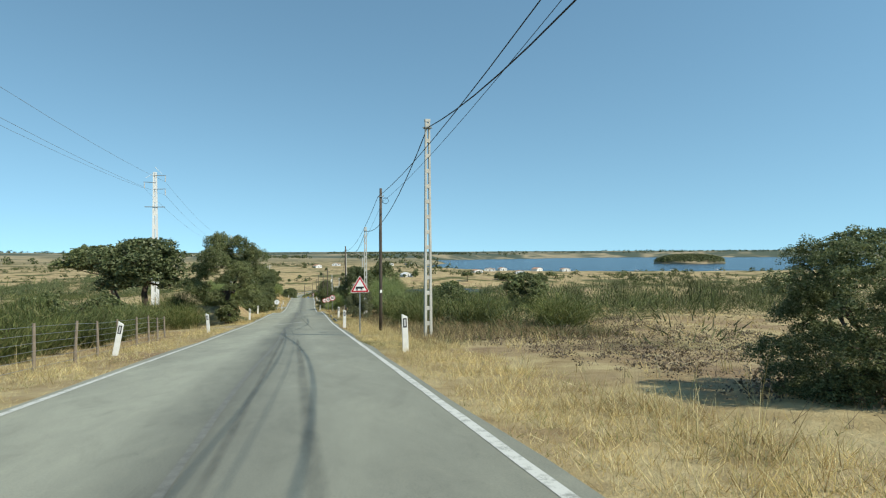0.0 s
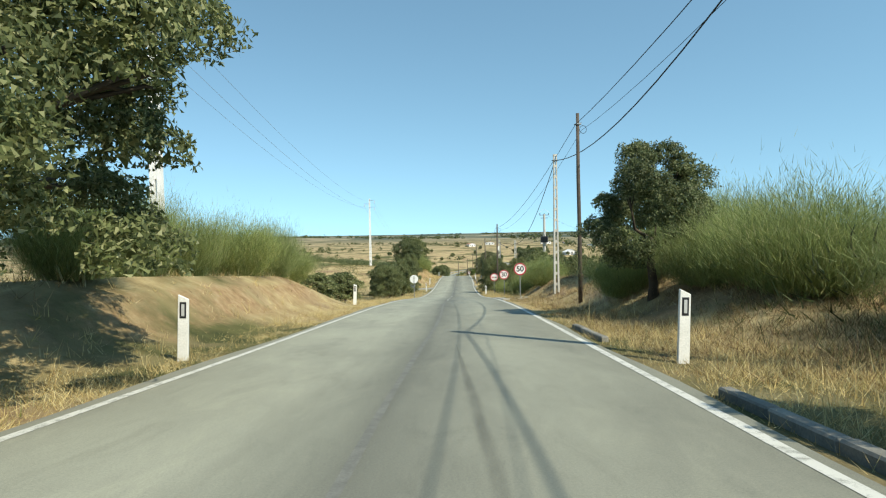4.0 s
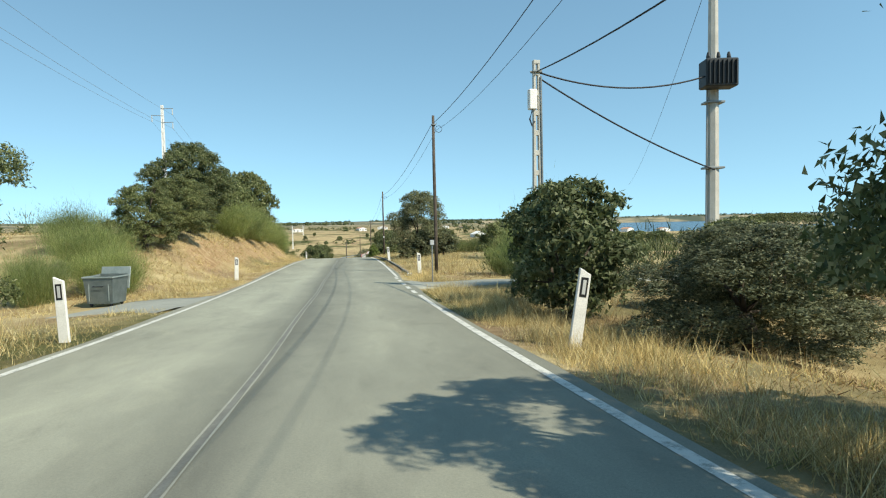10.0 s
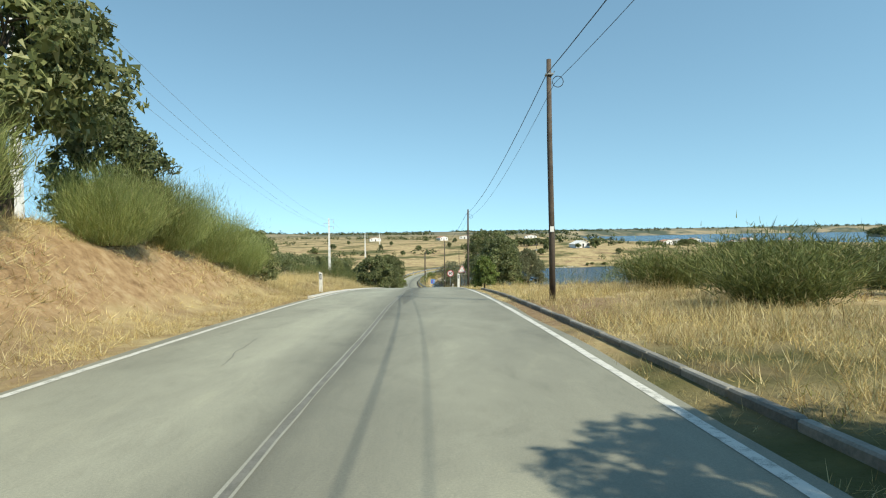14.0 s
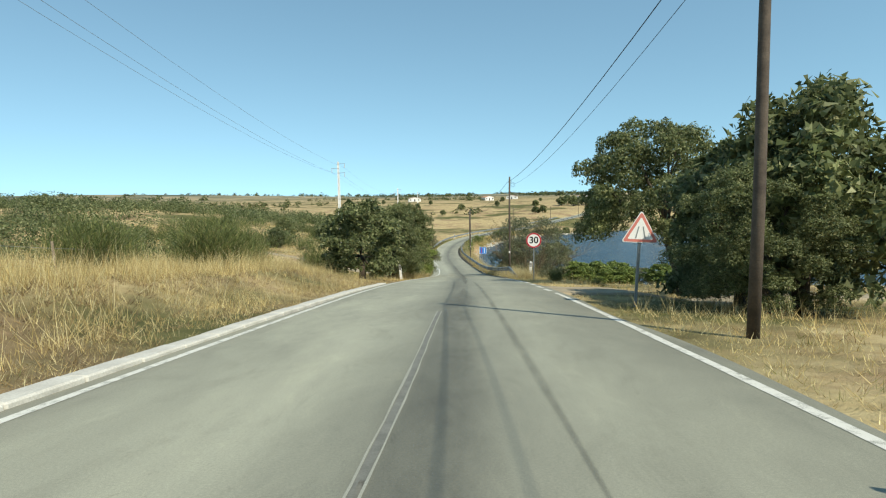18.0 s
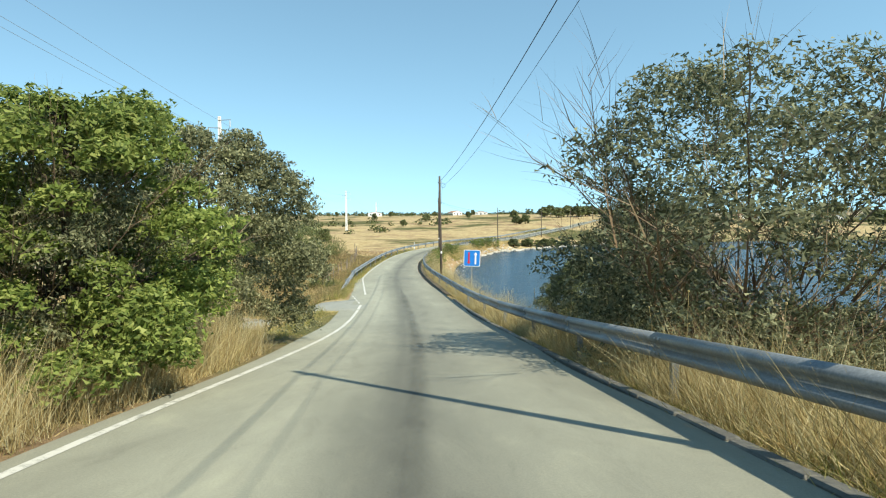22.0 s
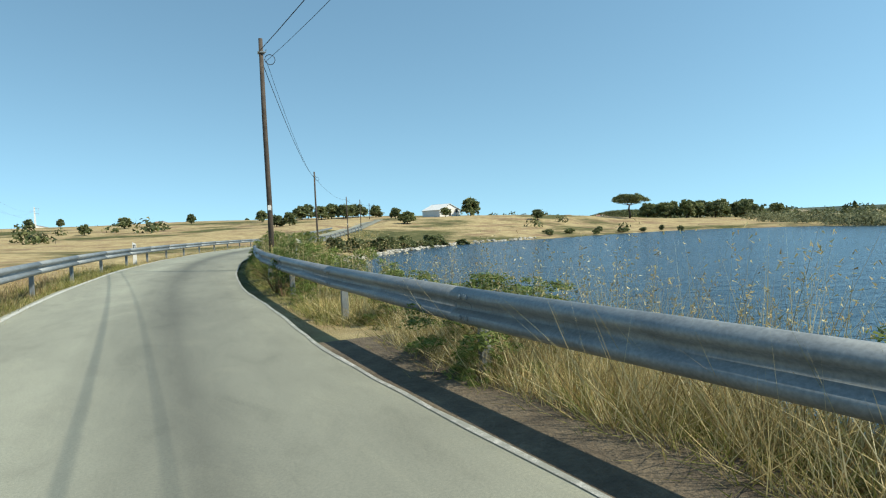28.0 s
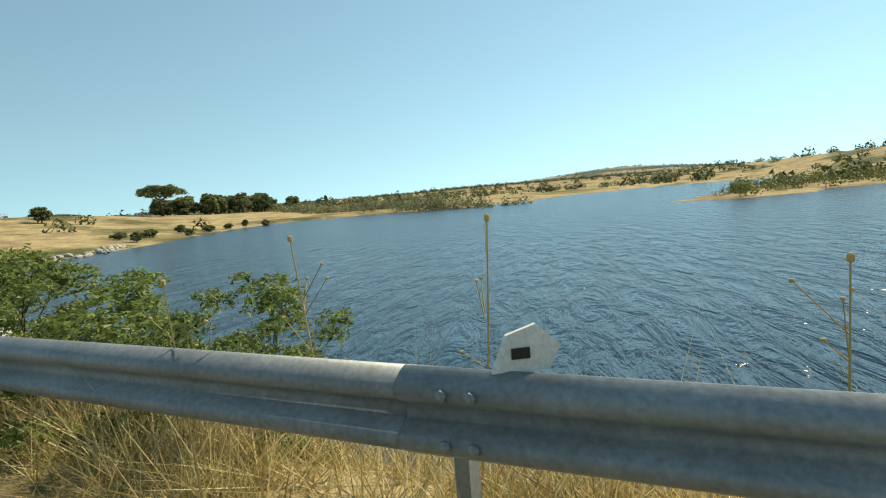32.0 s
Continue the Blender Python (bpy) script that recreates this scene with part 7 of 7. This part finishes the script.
def guardrail(label, y0, y1, lat, s, end_drop):
    """s is -1 where the waves face left, 1 where they face right."""
    o = road_point(y0, lat(y0))
    root = thing("guardrail", label, "guardrail", tuple(o))
    inv = root.matrix_world.inverted()
    face = Matrix.Rotation(math.pi if s < 0 else 0, 4, "Z")
    y = y0
    while y < y1:
        a, b = road_point(y, lat(y), 0.6 - end_drop(y)), road_point(y + 4, lat(y + 4), 0.6 - end_drop(y + 4))
        p, d = (a + b) / 2, b - a
        yaw, tilt = -math.degrees(math.atan2(d.x, d.y)), math.degrees(math.atan2(d.z, math.hypot(d.x, d.y)))
        base = inv @ pose(*p, tilt, 0, yaw) @ face
        k = d.length / 4.0
        b = shared("beam", BEAM, base @ Matrix.Diagonal((1, k, 1, 1)), root)
        for dy in (-1.95, -1.85):
            for dz in (-0.085, 0.085):
                shared("bolt", BOLT, Matrix.Translation((0.08, dy, dz)), b)
        q = road_point(y, lat(y), 0.6 - end_drop(y))
        if end_drop(y) < 0.5:
            turn = Matrix.Rotation(radians(yaw), 4, "Z")
            shared("rail_post", RAIL_POST, inv @ Matrix.Translation(q + Vector((0, 0, -0.45))) @ turn @ face @ Matrix.Translation((-0.17, 0, 0)), root)
            shared("spacer", SPACER, inv @ Matrix.Translation(q) @ turn @ face @ Matrix.Translation((-0.06, 0, 0)), root)
        y += 4.0
    return root


rail_r = lambda y: float(WR(y)) + 0.54 + 0.5 * max(0.0, (258 - y) / 10.0) ** 2 * 0.6
rail_l = lambda y: -float(W(y)) - 0.86 - 0.35 * max(0.0, (303 - y) / 12.0) ** 2
guardrail("galvanised steel guardrail overgrown with dry grass", 247.6, 426, rail_r, -1, lambda y: 0.62 * max(0.0, min(1, (251.6 - y) / 4.0)))
guardrail("galvanised steel guardrail sloping into the grass", 292, 423, rail_l, 1, lambda y: 0.75 * max(0.0, min(1, (300 - y) / 8.0)) ** 1.3)

mk = thing("broken_marker", "broken white plastic marker wedged on the guardrail", "marker", tuple(road_point(355.3, rail_r(355.3) + 0.03, 0.75)), -75)
part("plate", prism([(-0.11, 0), (0.08, 0), (0.12, 0.075), (0.04, 0.15), (-0.06, 0.12)], 0.02, 0), POST_WHITE, mk)
part("reflector", box(0.06, 0.006, 0.035, (-0.015, -0.004, 0.06)), BLACK, mk)


# ---- stones of the dam and shore ----
def stone_variant(seed):
    bm = bmesh.new()
    bmesh.ops.create_icosphere(bm, subdivisions=1, radius=0.5)
    r = random.Random(seed)
    for v in bm.verts:
        v.co *= r.uniform(0.75, 1.2)
        v.co.z *= 0.65
    return mesh_of("stone", bm, STONE)


STONES = [stone_variant(k) for k in range(4)]
riprap = thing("riprap", "pale rough boulders lining the lake side of the dam", "riprap", (float(road_x(330)) + 6, 330, LAKE))
inv = riprap.matrix_world.inverted()
for i in range(300):
    y = random.uniform(298, 342) if i % 3 == 0 else random.uniform(342, 373)
    x = float(road_x(y)) + random.uniform(4.4, 6.4)
    s = random.uniform(0.15, 0.38) if y < 342 else random.uniform(0.25, 0.7)
    shared("stone", random.choice(STONES), inv @ Matrix.Translation((x, y, max(LAKE - 0.05, ground_z(x, y)) + s * 0.05)) @ Euler((random.uniform(-0.5, 0.5), random.uniform(-0.5, 0.5), random.uniform(0, 6))).to_matrix().to_4x4() @ Matrix.Scale(s, 4), riprap)
shore_stones = thing("shore_stones", "pale stones along the waterline", "stones", (25, 382, LAKE))
inv = shore_stones.matrix_world.inverted()
for i in range(220):
    t = random.uniform(0, 1)
    a, b = random.choice((((13.5, 364), (22, 375)), ((23, 376), (38, 389)), ((23, 376), (38, 389)), ((36, 390), (60, 397))))
    x, y = a[0] + (b[0] - a[0]) * t + random.uniform(-1.6, 0.5), a[1] + (b[1] - a[1]) * t + random.uniform(-0.5, 1.6)
    s = random.uniform(0.3, 1.0)
    shared("stone", random.choice(STONES), inv @ Matrix.Translation((x, y, max(LAKE, ground_z(x, y)) + 0.05)) @ Euler((random.uniform(-0.5, 0.5), random.uniform(-0.5, 0.5), random.uniform(0, 6))).to_matrix().to_4x4() @ Matrix.Scale(s, 4), shore_stones)
for i in range(26):
    y = random.uniform(86, 96)
    p = road_point(y, float(W(y)) + random.uniform(0.9, 2.2))
    s = random.uniform(0.12, 0.4)
    ob = new("field_stone", random.choice(STONES))
    ob.matrix_world = Matrix.Translation((p.x, p.y, ground_z(p.x, p.y) + s * 0.1)) @ Matrix.Rotation(random.uniform(0, 6), 4, "Z") @ Matrix.Scale(s, 4)
    tagged(ob, "pale rough stone on the road bank", "stone", "bank stones")


# ---- rubbish container ----
zb = ground_z(-7.2, 141.4)
bin_ob = thing("rubbish_container", "dented grey metal rubbish container with its lid open", "rubbish bin", (-7.2, 142.0, zb + 0.02), -12)
bin_ob.scale = (0.7, 0.7, 0.8)
shell = bmesh.new()
lo = [shell.verts.new(p) for p in ((-0.58, -0.5, 0.12), (0.58, -0.5, 0.12), (0.58, 0.5, 0.12), (-0.58, 0.5, 0.12))]
hi = [shell.verts.new(p) for p in ((-0.68, -0.6, 1.12), (0.68, -0.6, 1.12), (0.68, 0.6, 1.22), (-0.68, 0.6, 1.22))]
shell.faces.new(lo[::-1])
for k in range(4):
    shell.faces.new((lo[k], lo[(k + 1) % 4], hi[(k + 1) % 4], hi[k]))
bmesh.ops.solidify(shell, geom=shell.faces, thickness=0.02)
part("body", shell, BIN_GREEN, bin_ob)
for sx, sy, px, py in ((1.42, 0.06, 0, -0.62), (0.06, 1.26, -0.69, 0), (0.06, 1.26, 0.69, 0)):
    part("rim", box(sx, sy, 0.06, (px, py, 1.15), 0.01), BIN_GREEN, bin_ob)
part("lid", box(1.4, 0.05, 0.9, (0, 0.72, 1.05), 0.02, Matrix.Rotation(radians(-14), 4, "X")), BIN_GREEN, bin_ob, "lid hanging open behind")
part("handle", rod([(-0.22, -0.57, 0.82), (-0.22, -0.66, 0.8), (0.22, -0.66, 0.8), (0.22, -0.57, 0.82)], 0.018, 6), BLACK, bin_ob, "dark steel handle")
for px in (-0.45, 0.45):
    for py in (-0.4, 0.4):
        part("wheel", rod([(px - 0.03, py, 0.07), (px + 0.03, py, 0.07)], 0.08, 10), BLACK, bin_ob)
        part("rib", box(0.04, 0.03, 0.8, (px, -0.565 if py < 0 else 0.565, 0.62), 0.008), BIN_GREEN, bin_ob)


# ---- wire and timber fences ----
def fence(label, points, gap, h, mat, wires, group):
    pts = [Vector((*p, 0)) for p in points]
    places = []
    for a, b in zip(pts, pts[1:]):
        n = max(1, round((b - a).length / gap))
        places += [a.lerp(b, i / n) for i in range(n)]
    places.append(pts[-1])
    root = thing("fence", label, "fence", (*places[0].xy, ground_z(*places[0].xy)), 0, group)
    o = root.matrix_world.translation.copy()
    heads = []
    for p in places:
        q = Vector((p.x + random.uniform(-0.1, 0.1), p.y, ground_z(p.x, p.y)))
        tip = q + Vector((random.uniform(-0.08, 0.08), random.uniform(-0.08, 0.08), h * random.uniform(0.92, 1.06)))
        part("fence_post", rod([q - o - Vector((0, 0, 0.2)), q.lerp(tip, 0.5) - o, tip - o], [0.05, 0.045, 0.04], 7), mat, root)
        heads.append((q - o, tip - o))
    for k in range(wires):
        t = (k + 0.6) / wires
        part("wire", rod([a.lerp(b, t) for a, b in heads], 0.006, 4), DULL_STEEL, root)
    return root


fence("wire mesh fence on grey wooden posts", [(-6.4, 8), (-6.6, 24), (-7.4, 40)], 2.6, 1.25, GREY_WOOD, 6, "")
fence("rough wooden post fence across the meadow", [(-8.6, 302), (-9.0, 316), (-10, 332), (-12, 345)], 2.8, 1.15, GREY_WOOD, 3, "")
fence("rough wooden post fence on the low meadow", [(-12, 196), (-12.5, 214), (-12, 232)], 3.0, 1.1, GREY_WOOD, 2, "")


# ---- houses, boats and the island ----
def house(x, y, w, d, h, rise, turn, label, openings=3):
    z = ground_z(x, y) - 0.3
    root = thing("house", label, "house", (x, y, z), turn, "white houses")
    body = prism([(-w / 2, 0), (w / 2, 0), (w / 2, h), (0, h + rise), (-w / 2, h)], d, -d / 2)
    part("wall", body, WALL_WHITE, root)
    for s in (-1, 1):
        a = math.atan2(rise, w / 2)
        L = math.hypot(w / 2, rise) + 0.35
        part("roof", box(L, d + 0.5, 0.12, (s * (w / 4 + 0.08), 0, h + rise / 2 + 0.06), 0.02, Matrix.Rotation(s * a, 4, "Y")), ROOF_TILE if rise < 1.4 else WALL_WHITE, root)
    for k in range(openings):
        px = -w / 2 + w * (k + 0.5) / openings
        door = k == openings // 2
        win = part("door" if door else "window", box(0.9, 0.06, 2.0 if door else 1.0, (px, -d / 2 - 0.02, 1.3 if door else 1.8), 0.01), DARK_BOX, root)
        part("frame", box(1.06, 0.04, 0.08, (px, -d / 2 - 0.03, 2.35), 0.0), REFLECTOR, win)
    return root


house(80, 470, 7.8, 8, 2.1, 1.7, 12, "long white gabled house on the dry shore")
for x, y, w, t in ((175, 590, 10, 15), (215, 572, 9, -10), (205, 640, 12, -20), (225, 655, 9, 5), (262, 640, 14, 40), (290, 625, 10, 0), (-45, 700, 10, 10), (15, 690, 8, 30), (40, 760, 10, -10), (110, 780, 12, 0), (150, 860, 10, 20)):
    house(x, y, w, 7, 2.8, 1.2, t, "small distant white house with tiled roof")


def boat(x, y, turn, mast):
    root = thing("boat", "small white boat moored on the reservoir", "boat", (x, y, LAKE - 0.12), turn, "boats")
    bm = bmesh.new()
    rows = []
    for t in range(7):
        u = t / 6
        w = 0.95 * (1 - u ** 2.6)
        rows.append([bm.verts.new((sx * w, -3 + 6 * u, zz + 0.25 * u * u)) for sx, zz in ((-1, 0.85), (-0.75, 0.1), (0, 0.0), (0.75, 0.1), (1, 0.85))])
    for a, b in zip(rows, rows[1:]):
        for k in range(4):
            bm.faces.new((a[k], b[k], b[k + 1], a[k + 1]))
        bm.faces.new((a[0], a[4], b[4], b[0]))
    bm.faces.new(rows[0])
    part("hull", bm, WHITE, root)
    part("cabin", box(1.1, 1.9, 0.6, (0, -0.4, 1.15), 0.1), WHITE, root)
    part("window_band", box(1.12, 1.4, 0.2, (0, -0.3, 1.2), 0.01), DARK_BOX, root)
    if mast:
        part("mast", rod([(0, 0.3, 0.9), (0, 0.3, 7.5)], 0.05, 6), REFLECTOR, root)


for x, y, t, m in ((420, 690, 30, True), (480, 700, 80, True), (540, 690, 10, False), (340, 700, 60, False), (640, 640, 120, True), (700, 620, 0, False)):
    boat(x, y, t, m)

isle = bmesh.new()
bmesh.ops.create_icosphere(isle, subdivisions=4, radius=1.0)
for v in isle.verts:
    k = 1 + 0.1 * noise.noise(v.co * 2.3)
    v.co = Vector((v.co.x * 78 * k, v.co.y * 55 * k, v.co.z * 15 * k - 1.0))
island = new("island", mesh_of("island", isle, GROUND, True))
island.location = (781, 1076, LAKE)
tagged(island, "low wooded island in the reservoir", "island")
a, q = rng.uniform(0, math.tau, 900), np.sqrt(rng.uniform(0, 1, 900)) * 0.97
ix, iy = 781 + np.cos(a) * q * 76, 1076 + np.sin(a) * q * 53
iz = LAKE - 1 + 15 * np.sqrt(np.maximum(0, 1 - q * q))
cc = np.repeat(np.stack([ix, iy, iz], 1), 60, 0)
dd = unit_rows(len(cc))
dd[:, 2] = np.abs(dd[:, 2])
vv, ff = leaf_faces(cc + dd * rng.uniform(2.2, 5.0, len(cc))[:, None] * np.array([1, 1, 1.5]), dd, np.full(len(cc), 1.7), np.full(len(cc), 1.3))
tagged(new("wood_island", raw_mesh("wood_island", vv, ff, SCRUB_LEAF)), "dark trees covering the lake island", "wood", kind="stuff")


# ---- weeds standing proud of the rail ----
def weed(x, y, h, z):
    root = thing("dry_weed", "pale dry wild-carrot stalk with seed heads", "weed", (x, y, z), random.uniform(0, 360), "rail stalks")
    tip = Vector((random.uniform(-0.12, 0.12), random.uniform(-0.12, 0.12), h))
    part("stem", rod([(0, 0, 0), tip * 0.55 + Vector((0.02, 0, 0)), tip], [0.006, 0.005, 0.003], 5), STRAW, root)
    for k in range(4):
        b = tip * random.uniform(0.45, 0.9)
        e = b + Vector((random.uniform(-0.15, 0.15), random.uniform(-0.15, 0.15), random.uniform(0.08, 0.2)))
        part("twig", rod([b, e], [0.003, 0.002], 4), STRAW, root)
        part("seed_head", box(0.018, 0.018, 0.012, tuple(e), 0.004), STRAW, root)
    part("seed_head", box(0.022, 0.022, 0.03, tuple(tip), 0.006), STRAW, root)


for i in range(46):
    y = random.uniform(262, 366)
    p = road_point(y, float(WR(y)) + random.choice((0.62, 0.95, 1.1)) + random.uniform(-0.05, 0.12))
    weed(p.x, p.y, random.uniform(0.8, 1.35), ground_z(p.x, p.y))
